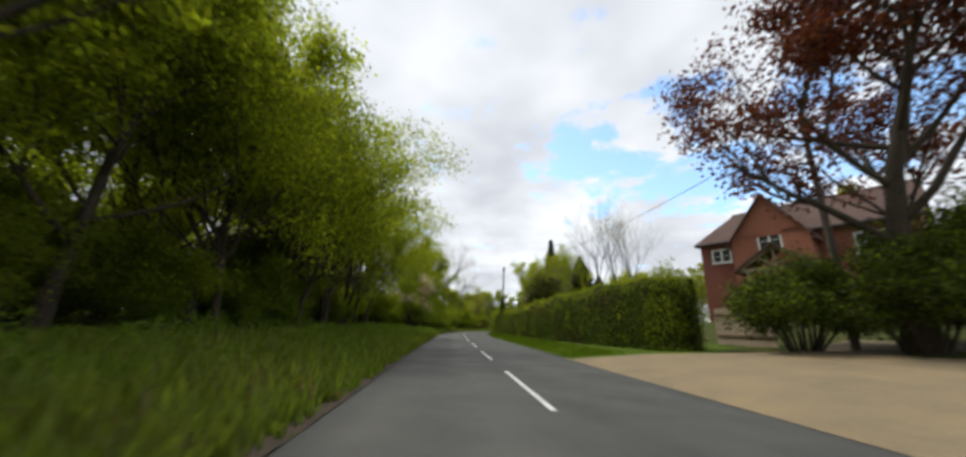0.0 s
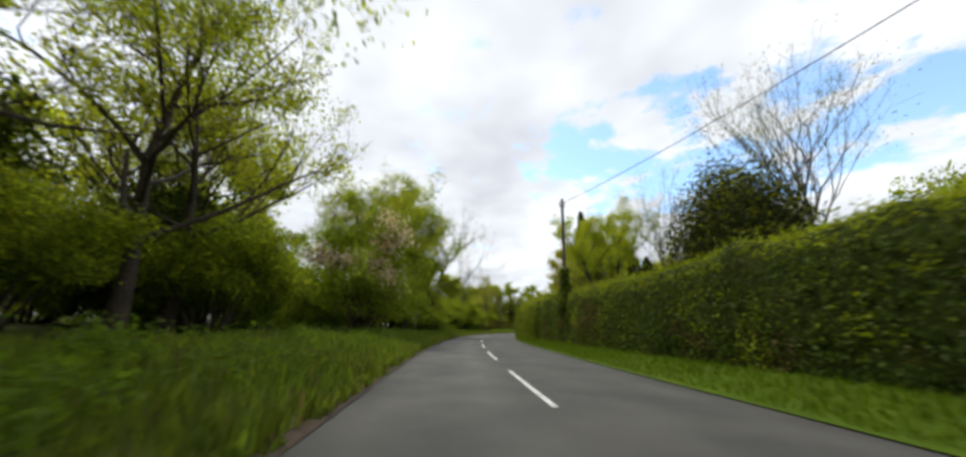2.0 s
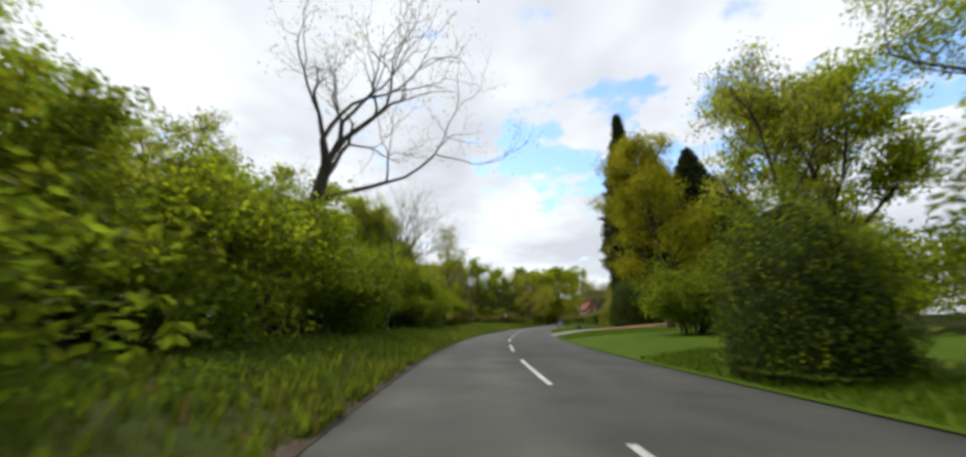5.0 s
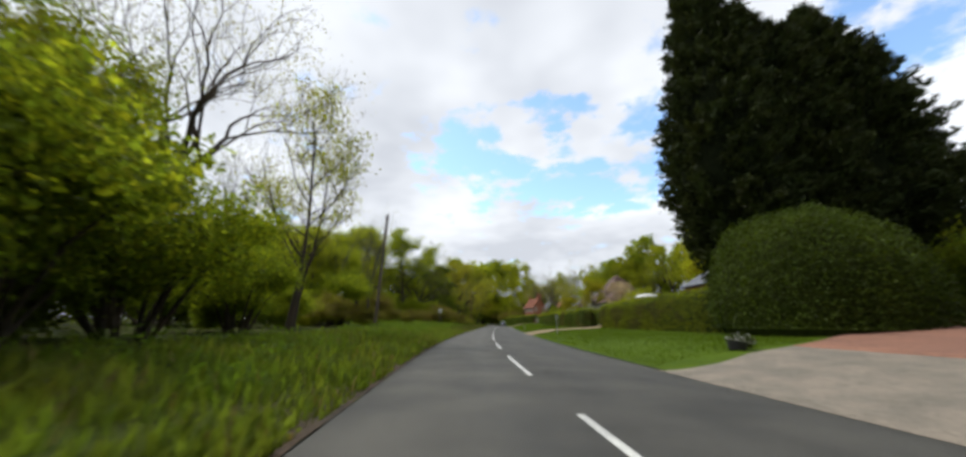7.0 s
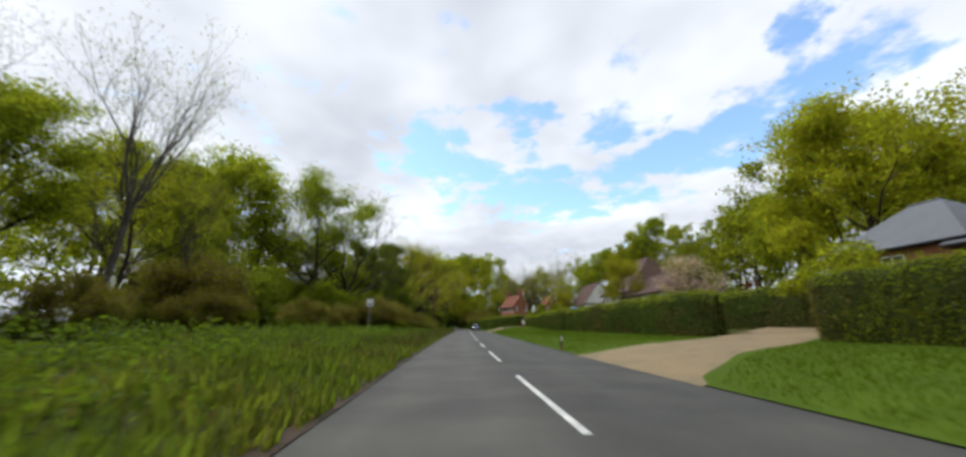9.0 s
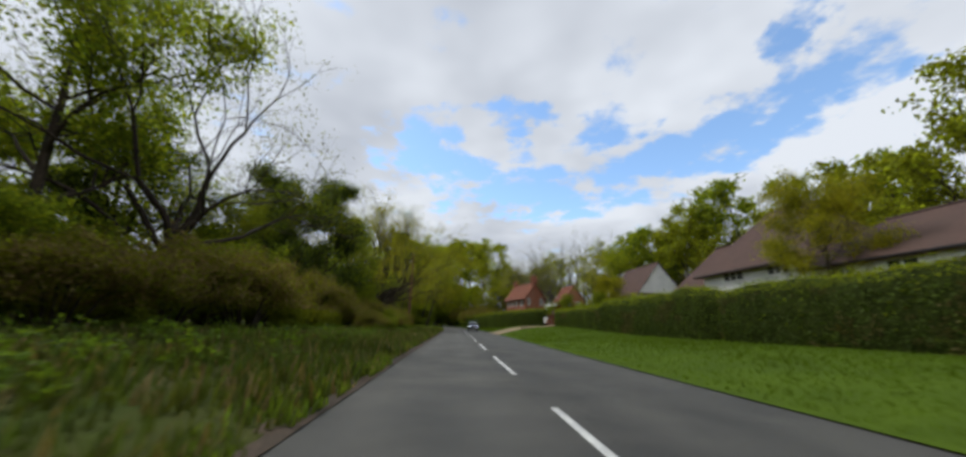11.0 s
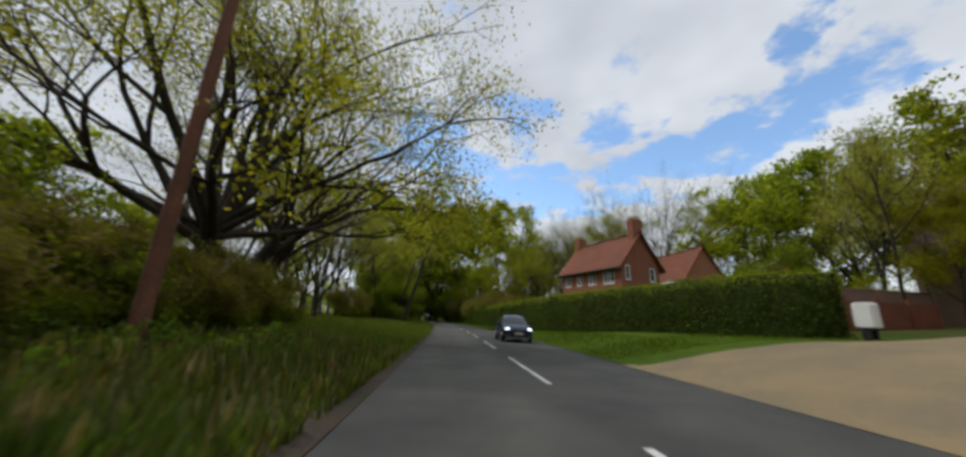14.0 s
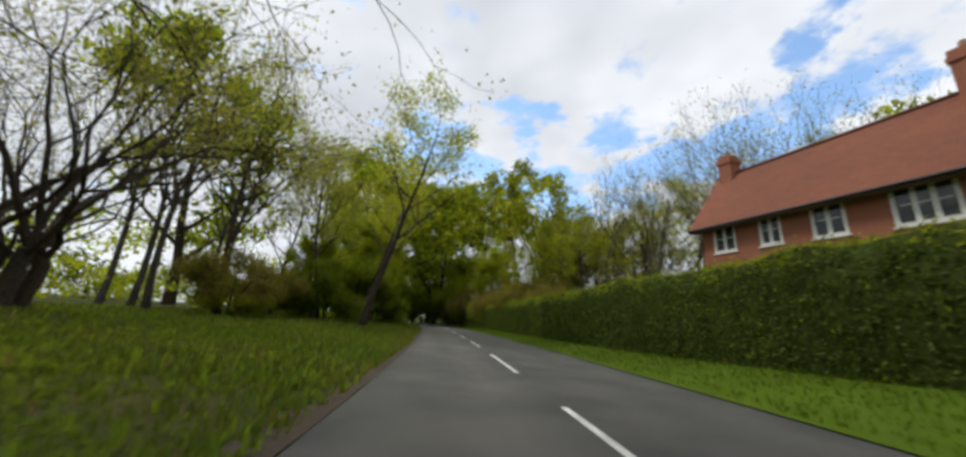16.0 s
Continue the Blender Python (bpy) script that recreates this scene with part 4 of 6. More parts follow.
blades("lawn_grass", 236, 330, RIGHT - 0.02, 9.5, 26000, 0.1, LAWNBLADE, "bright green grass verge below the hedge", 7, broad=0.02, keep=off_drives)


def weeds(name, s0, s1, d0, d1, count, size, seed, leaf, label, tall=0.55):
    """Broad-leaved weeds in mounds on the bank: one object of many leaves."""
    rng = np.random.default_rng(seed)
    hubs = int((s1 - s0) * abs(d1 - d0) / 2.2)
    hs, hd, hh = rng.uniform(s0, s1, hubs), rng.uniform(d0, d1, hubs), rng.uniform(0.4, 1.25, hubs) * tall
    k = rng.integers(0, hubs, count)
    v = rng.normal(size=(count, 3)); v /= np.linalg.norm(v, axis=1)[:, None]
    r = rng.uniform(0.5, 1.0, count)[:, None]
    s, d = hs[k] + v[:, 0] * r[:, 0] * 0.75, hd[k] + v[:, 1] * r[:, 0] * 0.75
    d = np.minimum(d, LEFT - 0.25)
    x, y = plan(s, d)
    c = np.stack([x, y, rise(s, d) + 0.05 + np.abs(v[:, 2]) * r[:, 0] * hh[k]], -1)
    return tagged(new(name, mesh_of(name, *leaves(c, size, rng, flat=0.5, slim=0.6), leaf)), label, "weeds", kind="stuff")


weeds("bank_weeds", -2, 62, -9, -3.0, 26000, 0.12, 31, WEED, "green nettles and cow parsley on the bank", 0.8)
weeds("bank_weeds", 62, 160, -8.5, -3.2, 15000, 0.13, 32, WEED, "green nettles and cow parsley on the bank")
weeds("bank_weeds", 160, 236, -11, -4.0, 16000, 0.15, 33, WEED, "rank weeds and brambles on the bank", 0.65)
weeds("bank_weeds", 142, 178, -10, -3.6, 12000, 0.12, 34, WEED, "thick green weeds in mounds beside the lane", 0.95)

# ---------------------------------------------------------------- hedges
TALL_LINE = lambda s: float(np.interp(s, [17, 21.5, 30, 60, 80, 91], [12.6, 10.9, 10.0, 9.15, 8.3, 7.6]))
TALL_TOP = lambda s: float(np.interp(s, [14, 23, 42, 60, 66, 86, 90, 91], [4.15, 4.0, 3.65, 3.7, 4.15, 4.2, 3.9, 3.2]))
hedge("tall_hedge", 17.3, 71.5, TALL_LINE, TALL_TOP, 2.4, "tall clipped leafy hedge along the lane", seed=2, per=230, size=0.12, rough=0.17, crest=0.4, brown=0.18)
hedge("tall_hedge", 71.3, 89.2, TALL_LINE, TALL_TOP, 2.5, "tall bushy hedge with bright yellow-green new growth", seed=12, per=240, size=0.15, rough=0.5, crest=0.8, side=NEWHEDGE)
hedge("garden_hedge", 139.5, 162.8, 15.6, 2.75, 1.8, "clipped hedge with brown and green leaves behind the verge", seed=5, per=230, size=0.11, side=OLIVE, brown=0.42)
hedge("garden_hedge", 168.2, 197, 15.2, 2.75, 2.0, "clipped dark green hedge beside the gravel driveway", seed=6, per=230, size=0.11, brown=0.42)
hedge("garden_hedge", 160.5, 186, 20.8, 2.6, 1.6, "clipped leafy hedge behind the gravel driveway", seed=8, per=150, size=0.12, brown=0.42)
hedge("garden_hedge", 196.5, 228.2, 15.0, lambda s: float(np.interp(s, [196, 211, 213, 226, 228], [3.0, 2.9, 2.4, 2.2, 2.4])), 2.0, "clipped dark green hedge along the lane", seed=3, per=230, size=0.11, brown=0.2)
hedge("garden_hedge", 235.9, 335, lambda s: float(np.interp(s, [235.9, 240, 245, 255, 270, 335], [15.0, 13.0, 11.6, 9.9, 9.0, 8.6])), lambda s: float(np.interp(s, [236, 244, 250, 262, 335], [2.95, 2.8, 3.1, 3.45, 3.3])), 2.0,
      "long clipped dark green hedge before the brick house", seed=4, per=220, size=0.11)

# ---------------------------------------------------------------- trees of the wood
W1 = tree("broadleaf_tree", 11, "tall broadleaf tree in fresh yellow-green leaf", leaf=FRESH, second=MIDGREEN, count=36000, size=0.235, cloud=0.85, height=15, girth=0.26, limbs=12, spread=0.4, start=0.18, forks=5)
W2 = tree("broadleaf_tree", 12, "tall broadleaf tree in green spring leaf", leaf=MIDGREEN, second=FRESH, count=32000, size=0.21, cloud=0.85, height=15, girth=0.24, limbs=12, spread=0.38, start=0.16, forks=5)
W3 = tree("broadleaf_tree", 14, "open broadleaf tree with olive young leaves", leaf=OLIVE, second=FRESH, count=7500, size=0.22, cloud=0.7, height=16, girth=0.24, limbs=11, spread=0.42, start=0.25, forks=5, levels=3)
W4 = forking_tree("bare_tree", 13, "bare tree with fine grey twigs", bole=6.5, girth=0.16, limbs=6, first=3.2, levels=5, keep=0.8, wide=(0.05, 0.62), up=0.22, leaf=OLIVE, count=1500, size=0.12, cloud=0.5, bark=GREYBARK)
W5 = tree("slender_tree", 15, "slender tree with small pale leaves", leaf=PALE, second=FRESH, count=4200, size=0.16, cloud=0.6, height=13, girth=0.13, limbs=14, spread=0.3, levels=3, forks=4, lift=0.9, start=0.25)
W6 = tree("broadleaf_tree", 16, "dense dark green broadleaf tree", leaf=DARKLEAF, second=MIDGREEN, count=30000, size=0.21, cloud=0.9, height=15, girth=0.28, limbs=14, spread=0.36, start=0.08, forks=5)
B1 = shrub("shrub", 21, "dense green roadside shrub", leaf=MIDGREEN, second=FRESH, share=0.3, count=30000, size=0.09)
B2 = shrub("shrub", 22, "dense green roadside shrub", leaf=MIDGREEN, second=OLIVE, count=28000, size=0.092)
B3 = shrub("shrub", 23, "brownish olive thicket of brambles", leaf=OLIVE, second=DRYSTEM, share=0.5, count=28000, size=0.09)
B4 = shrub("shrub", 24, "dense dark green roadside shrub", leaf=DARKLEAF, second=MIDGREEN, count=26000, size=0.095)
W7 = forking_tree("broadleaf_tree", 17, "leaning many-stemmed tree in fresh leaf over the verge", stems=((0, 0), (0.8, 1.1), (-0.9, -0.8)), bole=4.0, girth=0.17, limbs=6, first=4.0, levels=5, keep=0.8, wide=(0.15, 1.15), leaf=FRESH, second=MIDGREEN, count=38000, size=0.215, cloud=0.55, lean=(0.16, 0.0))
W8 = tree("oak_tree", 18, "open-crowned oak with thin fresh spring leaf", "oak tree", leaf=FRESH, second=OLIVE, count=9000, size=0.19, cloud=0.55, height=15, girth=0.27, limbs=14, spread=0.56, start=0.22, levels=4, forks=4, lift=0.8, wob=0.14)
W9 = tree("broadleaf_tree", 19, "dense broadleaf tree in dull olive leaf", leaf=OLIVE, second=MIDGREEN, count=26000, size=0.21, cloud=0.9, height=15, girth=0.24, limbs=13, spread=0.38, start=0.08, forks=5)
WD = tree("broadleaf_tree", 20, "tall narrow tree in dense dark green leaf", leaf=DARKLEAF, second=MIDGREEN, count=46000, size=0.2, cloud=0.8, height=16, girth=0.26, limbs=18, spread=0.24, start=0.05, forks=5)
KINDS = {"9": W9, "D": WD, "8": W8, "7": W7, "1": W1, "2": W2, "3": W3, "4": W4, "5": W5, "6": W6, "a": B1, "b": B2, "c": B3, "d": B4}
F1 = tree("broadleaf_tree", 11, "distant broadleaf tree in fresh yellow-green leaf", leaf=FRESH, second=MIDGREEN, count=6500, size=0.42, cloud=0.9, height=15, girth=0.26, limbs=12, spread=0.42, start=0.14, forks=3)
F2 = tree("broadleaf_tree", 12, "distant broadleaf tree in green spring leaf", leaf=MIDGREEN, second=FRESH, count=6500, size=0.42, cloud=0.9, height=15, girth=0.24, limbs=12, spread=0.4, start=0.14, forks=3)
F3 = tree("broadleaf_tree", 14, "distant open tree with olive young leaves", leaf=OLIVE, second=FRESH, count=5000, size=0.36, cloud=0.8, height=15, girth=0.24, limbs=11, spread=0.42, start=0.2, forks=3)
FAR = {"1": F1, "2": F2, "3": F3, "4": W4, "6": F2}
# kind, station, offset, size
WOOD = [
    # beside the start: a dense fresh-leaved mass that leans over the verge
    ("1", 6, -11, 1.05), ("1", 12, -12.5, 0.85), ("1", 24.5, -20, 0.55), ("1", 31, -27, 0.7), ("1", 20, -13.5, 1.1), ("1", 27, -14, 1.05), ("1", 33, -14, 1.05), ("8", 40.5, -12.2, 0.95),
    ("7", 24, -11.2, 0.9), ("7", 31, -10.6, 0.88), ("7", 38.5, -10.2, 0.9), ("8", 47, -11.2, 1.05), ("7", 16, -11, 0.92),
    ("2", 0, -15, 1.2), ("2", 20, -18, 1.2), ("8", 55, -19, 0.9),
    ("b", 8, -10.5, 1.3), ("a", 15, -12, 1.3), ("b", 22, -12.5, 1.2), ("a", 29, -13, 1.2), ("b", 36, -13, 1.3), ("b", 3, -11, 1.3), ("b", 12, -14, 1.5), ("b", 25, -15, 1.6), ("d", 33, -15.5, 1.6),
    ("3", 50, -12, 0.95), ("a", 45, -13, 1.2), ("a", 51, -11, 1.4), ("a", 56, -13, 1.5), ("3", 54, -16, 0.9), ("3", 66, -25, 1.5),
    ("b", 64, -12, 1.4), ("8", 70, -10, 0.95), ("1", 77, -10.8, 1.0), ("3", 74, -15, 1.05), ("c", 69, -10.5, 1.3), ("c", 75, -12, 1.3), ("c", 82, -11.5, 1.4),
    ("2", 84, -11.5, 1.05), ("9", 82, -9.0, 0.95), ("9", 86, -11, 0.72), ("1", 92, -14.5, 0.6), ("3", 88, -15, 1.0), ("b", 88, -9, 1.7), ("b", 94, -10, 1.7), ("a", 97, -8.6, 1.7), ("3", 98, -13, 0.6), ("b", 102, -9, 1.8), ("a", 107, -9, 1.6), ("a", 112, -9.6, 1.6),
    ("3", 104, -18, 0.7), ("4", 116, -17, 0.9), ("4", 130, -16, 1.0), ("a", 117, -9.6, 1.6), ("a", 122.5, -9.8, 1.7), ("1", 120, -13.6, 0.78), ("9", 123.5, -13.8, 0.82), ("9", 129.8, -15.2, 0.74), ("b", 124.5, -11.5, 1.5), ("1", 127, -16, 0.5), ("a", 126, -10.2, 1.6),
    ("1", 133, -20, 0.45), ("a", 130, -10.6, 1.5), ("a", 136, -11.2, 1.15), ("5", 139.6, -10.7, 1.2), ("5", 141.5, -11.5, 0.85), ("4", 145, -20, 1.0), ("1", 147, -20, 0.55),
    ("a", 144, -13.5, 0.85), ("c", 150, -13.5, 0.85), ("1", 157, -21, 0.68), ("1", 162, -26, 0.7), ("4", 164.5, -15, 0.95), ("4", 167.4, -17.9, 0.95), ("1", 161.5, -17.5, 0.6), ("3", 168, -18, 0.62), ("4", 170, -16, 0.66),
    ("c", 156, -14, 0.7), ("c", 162, -13.5, 0.65), ("c", 168, -13, 0.7), ("b", 172, -17, 1.1), ("c", 178, -12.5, 0.75), ("b", 180, -16, 1.2), ("c", 184, -12, 0.75),
    ("1", 185.5, -25.5, 1.15), ("1", 191, -34, 1.1), ("1", 182, -33, 1.0), ("4", 158, -16.5, 0.7), ("3", 156, -18.5, 0.6), ("9", 173, -20, 0.68), ("4", 162, -22, 0.85), ("4", 178, -30, 1.1), ("2", 194, -18, 1.02), ("6", 200, -21, 0.85), ("4", 207, -19.5, 0.9), ("4", 203, -23, 0.9), ("c", 190, -12, 0.9),
    ("3", 210, -17.5, 0.65), ("9", 209.5, -16.5, 0.62), ("9", 204.5, -17, 0.6), ("c", 194, -12, 1.15), ("c", 198, -11, 1.2), ("c", 202, -11.5, 1.25), ("c", 206.5, -11, 1.2), ("d", 210, -13, 1.2),
    ("D", 216.2, -14.4, 1.0), ("6", 211.2, -15, 0.95), ("9", 227.5, -13.2, 0.5), ("2", 224, -14.2, 0.62), ("b", 222.5, -12.8, 1.5), ("6", 225, -19, 0.52), ("b", 226.8, -14.2, 1.25), ("6", 224, -26, 0.9), ("b", 221, -13.5, 1.3), ("c", 228, -7.4, 0.55), ("b", 231.2, -7.8, 0.62), ("c", 234.6, -8.0, 0.55), ("b", 238.2, -8.2, 0.5), ("c", 206, -6.4, 0.5), ("b", 210, -6.5, 0.55), ("c", 213.5, -6.2, 0.5), ("b", 217.5, -6.3, 0.6), ("c", 221, -6.3, 0.6), ("c", 224.5, -6.8, 0.55), ("c", 212, -10, 0.8), ("c", 217, -9.6, 0.85), ("c", 221, -9, 0.75), ("c", 225, -9.4, 0.85), ("c", 229.5, -9, 0.85), ("c", 227, -7.2, 0.6), ("c", 233, -9, 0.8), ("c", 236.5, -9, 0.8), ("c", 239.5, -8.8, 0.75), ("b", 237, -12.5, 0.8), ("c", 231.5, -11.5, 0.9), ("2", 238, -32, 0.7),
    ("b", 236, -18, 1.6), ("c", 237, -13.5, 1.0), ("a", 247, -26, 1.0), ("a", 254, -28, 0.9), ("a", 262, -26, 1.0), ("1", 272, -38, 0.75),
    # the far end, where the trees close over the lane
    ("4", 267, -15, 1.05), ("5", 272, -14.5, 1.3), ("4", 270, -18, 1.1), ("4", 276, -16.5, 1.1), ("c", 275, -13, 1.0), ("1", 281, -12.5, 0.42), ("5", 287, -17, 1.2), ("4", 281, -20, 1.2), ("4", 273, -22, 1.15),
    ("1", 292, -10, 0.75), ("2", 301, -12, 0.85), ("1", 312, -9, 0.9), ("1", 324, -11, 1.0), ("a", 287, -9, 1.8), ("b", 297, -8, 1.8), ("b", 308, -8, 2.0),
    ("2", 338, -12, 1.1), ("1", 352, -14, 1.2), ("2", 368, -12, 1.2), ("a", 330, -8, 2.0), ("a", 345, -9, 2.2), ("1", 345, 0.5, 1.0), ("6", 362, -4, 0.9),
    ("3", 292, 14, 0.8), ("3", 302, 13, 0.85), ("1", 315, 12, 0.9), ("3", 326, 13, 0.9), ("1", 338, 11, 1.0), ("1", 350, 12, 1.1), ("c", 300, 12.5, 1.7), ("c", 310, 12, 1.8), ("c", 330, 10, 2.0), ("a", 342, 9, 2.2), ("6", 360, 8, 1.0),
]
used = set()
rr = random.Random(5)
for k, s, d, z in WOOD:
    turn = rr.uniform(0, 360)
    if k in used:
        again(KINDS[k], s, d, turn, z)
    else:
        place(KINDS[k], s, d, turn, z)
        used.add(k)

# a few more behind the nearest ones
again(WD, 213.2, -18.6, 40, 0.95)

# the hawthorn in blossom over the verge
HAW = shrub("hawthorn", 41, "tall hawthorn bush with pink-white blossom", "hawthorn", leaf=MIDGREEN, second=BLOSSOM, count=26000, size=0.21, wide=4.2, tall=10.0, lumps=44, bunch=60)
place(HAW, 61, -7.2, 0, 1.1)


# the big spreading tree with a round, gold-tinted crown
ROUND = forking_tree("spreading_tree", 51, "broad round-crowned tree with thin golden-green leaf", bole=4.2, girth=0.54, limbs=19, first=5.4, levels=6, keep=0.73, wide=(0.12, 1.38), up=0.05, leaf=GOLDLEAF, second=OLIVE, count=52000, size=0.165, cloud=0.55)
ROUND.matrix_world = stand(242.0, -12.9, 40, 1.1) @ Matrix.Diagonal((1.1, 1.1, 0.97, 1))
LEAN = forking_tree("leaning_tree", 52, "dark leaning oak with long bare crooked limbs", bole=4.5, girth=0.42, limbs=7, first=4.2, levels=6, keep=0.8, wide=(0.3, 1.25), wob=0.16, up=0.05, leaf=OLIVE, count=5200, size=0.15, cloud=0.5, lean=(0.34, 0.05))
place(LEAN, 249.6, -14.6, 0, 1.1)
again(LEAN, 246.3, -13.9, 28, 1.0)
again(LEAN, 200.0, -17.0, -70, 0.9)
MULTI = forking_tree("bare_tree", 53, "many-stemmed tree with bare dark branches", stems=((0, 0), (0.7, 0.5), (-0.5, 0.8)), bole=1.6, girth=0.2, limbs=4, first=3.3, levels=6, keep=0.8, wide=(0.15, 0.95), wob=0.15, leaf=PALE, count=4200, size=0.14, cloud=0.5)
place(MULTI, 259, -13.2, 80, 1.15)
again(MULTI, 265, -19, 200, 0.9)
again(MULTI, 254, -19, 20, 0.85)
OVER = tree("leaning_tree", 54, "slim tree leaning towards the lane with pale new leaf", leaf=FRESH, second=PALE, count=7500, size=0.18, cloud=0.7, height=15, girth=0.2, limbs=11, spread=0.33, start=0.4, levels=3, forks=4, lean=(0.28, -0.05))
place(OVER, 275, -6.0, 0, 1.3)
again(OVER, 284, -8, 30, 0.9)
BENT = forking_tree("bare_tree", 55, "tall crooked tree with bare dark limbs", bole=8.0, girth=0.34, limbs=6, first=3.8, levels=6, keep=0.78, wide=(0.1, 1.0), wob=0.2, leaf=PALE, count=2200, size=0.14, cloud=0.5, lean=(0.16, 0.0))
place(BENT, 136.5, -18.1, 0, 1.05)
again(BENT, 104.5, -12.3, 60, 1.3)
again(W4, 107.8, -6.4, 40, 0.72)

# ---------------------------------------------------------------- trees and shrubs on the garden side
CB = tree("copper_beech", 61, "copper beech with dark red-brown leaves over the driveway", leaf=COPPER, count=26000, size=0.24, cloud=0.85, height=15, girth=0.42, limbs=14, spread=0.46, start=0.2, forks=5)
place(CB, 12, 17.5, 0, 1.08)
again(B4, 14.6, 15.4, 20, 0.95)
again(B4, 11.5, 17, 80, 1.05)
again(B4, 9.5, 19.5, 140, 1.2)
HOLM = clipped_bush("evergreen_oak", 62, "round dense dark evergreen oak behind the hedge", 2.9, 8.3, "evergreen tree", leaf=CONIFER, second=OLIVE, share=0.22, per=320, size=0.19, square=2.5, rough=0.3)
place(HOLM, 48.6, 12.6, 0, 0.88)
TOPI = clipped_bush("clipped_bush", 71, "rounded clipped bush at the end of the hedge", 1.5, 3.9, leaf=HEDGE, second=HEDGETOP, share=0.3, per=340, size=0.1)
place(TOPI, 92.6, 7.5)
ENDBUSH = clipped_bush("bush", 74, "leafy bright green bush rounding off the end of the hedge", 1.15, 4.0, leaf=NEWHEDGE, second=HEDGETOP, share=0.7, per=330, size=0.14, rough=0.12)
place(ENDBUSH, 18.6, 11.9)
for s, d, z in ((276, 26, 1.3), (283, 31, 1.4), (288, 21, 1.3), (297, 27, 1.45), (280, 22, 1.1)):
    again(W4, s, d, s * 37, z)
again(MULTI, 285, 25, 70, 1.4)
again(MULTI, 272, 30, 170, 1.35)
again(W4, 56, 23, 10, 1.3)
again(W4, 59, 27.5, 130, 1.35)
again(W4, 66, 33, 60, 1.5)
again(W4, 67.5, 19.5, 150, 0.95)
again(W4, 71.5, 21.5, 250, 1.0)
OAK = tree("oak_tree", 63, "oak with fresh green leaf and open crown", "oak tree", leaf=FRESH, second=MIDGREEN, count=30000, size=0.2, cloud=0.8, height=20, girth=0.36, limbs=11, spread=0.42, start=0.35, forks=5, lift=0.75)
place(OAK, 92, 22, 0, 0.95)
again(OAK, 83, 17.5, 120, 0.78)
again(W1, 106, 22, 40, 1.0)
again(W5, 104, 17, 60, 1.0)
again(B1, 100, 15, 0, 1.3)
YB = tree("broadleaf_tree", 64, "tall garden tree in golden-bronze young leaf", leaf=GOLDLEAF, second=OLIVE, count=42000, size=0.2, cloud=0.9, height=19, girth=0.26, limbs=16, spread=0.27, start=0.1, forks=5)
place(YB, 118.5, 15.8)
again(B2, 108, 13, 90, 1.5)
SP = conifer("spruce", 65, "tall dark spruce with a pointed top beside the driveway", 34, 4.65, count=100000, size=0.36, point=0.4)
place(SP, 141.5, 18.8, 0, 1.0)
LEY = conifer("leyland_cypress", 66, "tall dark green leyland cypress", 26, 5.2, count=120000, size=0.34, point=1.8)
place(LEY, 143.5, 23.5, 0, 1.05)
again(LEY, 143.5, 29.5, 80, 0.98)
again(LEY, 146, 36, 160, 0.72)
again(B2, 137, 38, 70, 1.1)
again(B3, 141, 43, 170, 1.2)
again(B2, 134, 43, 270, 1.0)
again(B1, 138, 49, 10, 1.3)
for k, (s, d) in enumerate(((142, 30.5), (144, 33.5), (146.5, 36.5), (141, 34.5), (148, 40))):
    again(B2, s, d, k * 70, 0.8)
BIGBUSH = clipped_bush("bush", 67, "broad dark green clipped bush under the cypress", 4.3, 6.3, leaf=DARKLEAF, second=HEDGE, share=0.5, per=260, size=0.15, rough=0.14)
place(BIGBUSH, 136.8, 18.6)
again(B2, 137, 31, 0, 1.8)
again(B2, 143, 19.5, 40, 1.3)
# behind the hedges, from the slate-roofed house to the brick one
GOLD = shrub("bush", 68, "rounded golden-green garden bush", leaf=FRESH, second=OLIVE, share=0.5, count=8000, size=0.2, wide=2.6, tall=5, lumps=18)
place(GOLD, 166, 21, 0, 1.0)
GT = tree("broadleaf_tree", 73, "garden tree with golden-bronze spring leaves", leaf=GOLDLEAF, second=OLIVE, count=30000, size=0.19, cloud=0.8, height=13, girth=0.2, limbs=12, spread=0.42, start=0.2, forks=5)
place(GT, 198.0, 23.6, 40, 0.66)
again(GT, 299, 12.5, 100, 0.72)
again(GT, 306, 14, 220, 0.8)
again(GOLD, 212, 19, 100, 0.7)
PINK = tree("cherry_tree", 69, "garden cherry with faded pink blossom", "cherry tree", leaf=BLOSSOM, second=OLIVE, count=5500, size=0.16, cloud=0.6, height=6.5, girth=0.13, limbs=10, spread=0.5, start=0.3, forks=4)
place(PINK, 187, 26, 0, 1.0)
ACER = shrub("acer", 70, "small crimson-leaved garden maple", leaf=COPPER, count=3500, size=0.13, wide=1.6, tall=3.6, lumps=12)
place(ACER, 178, 26)
BIGFRESH = tree("broadleaf_tree", 72, "large round tree in bright yellow-green leaf", leaf=FRESH, second=GOLDLEAF, count=60000, size=0.27, cloud=1.15, height=16, girth=0.34, limbs=15, spread=0.46, start=0.1, forks=5)
place(BIGFRESH, 185, 48, 20, 1.45)
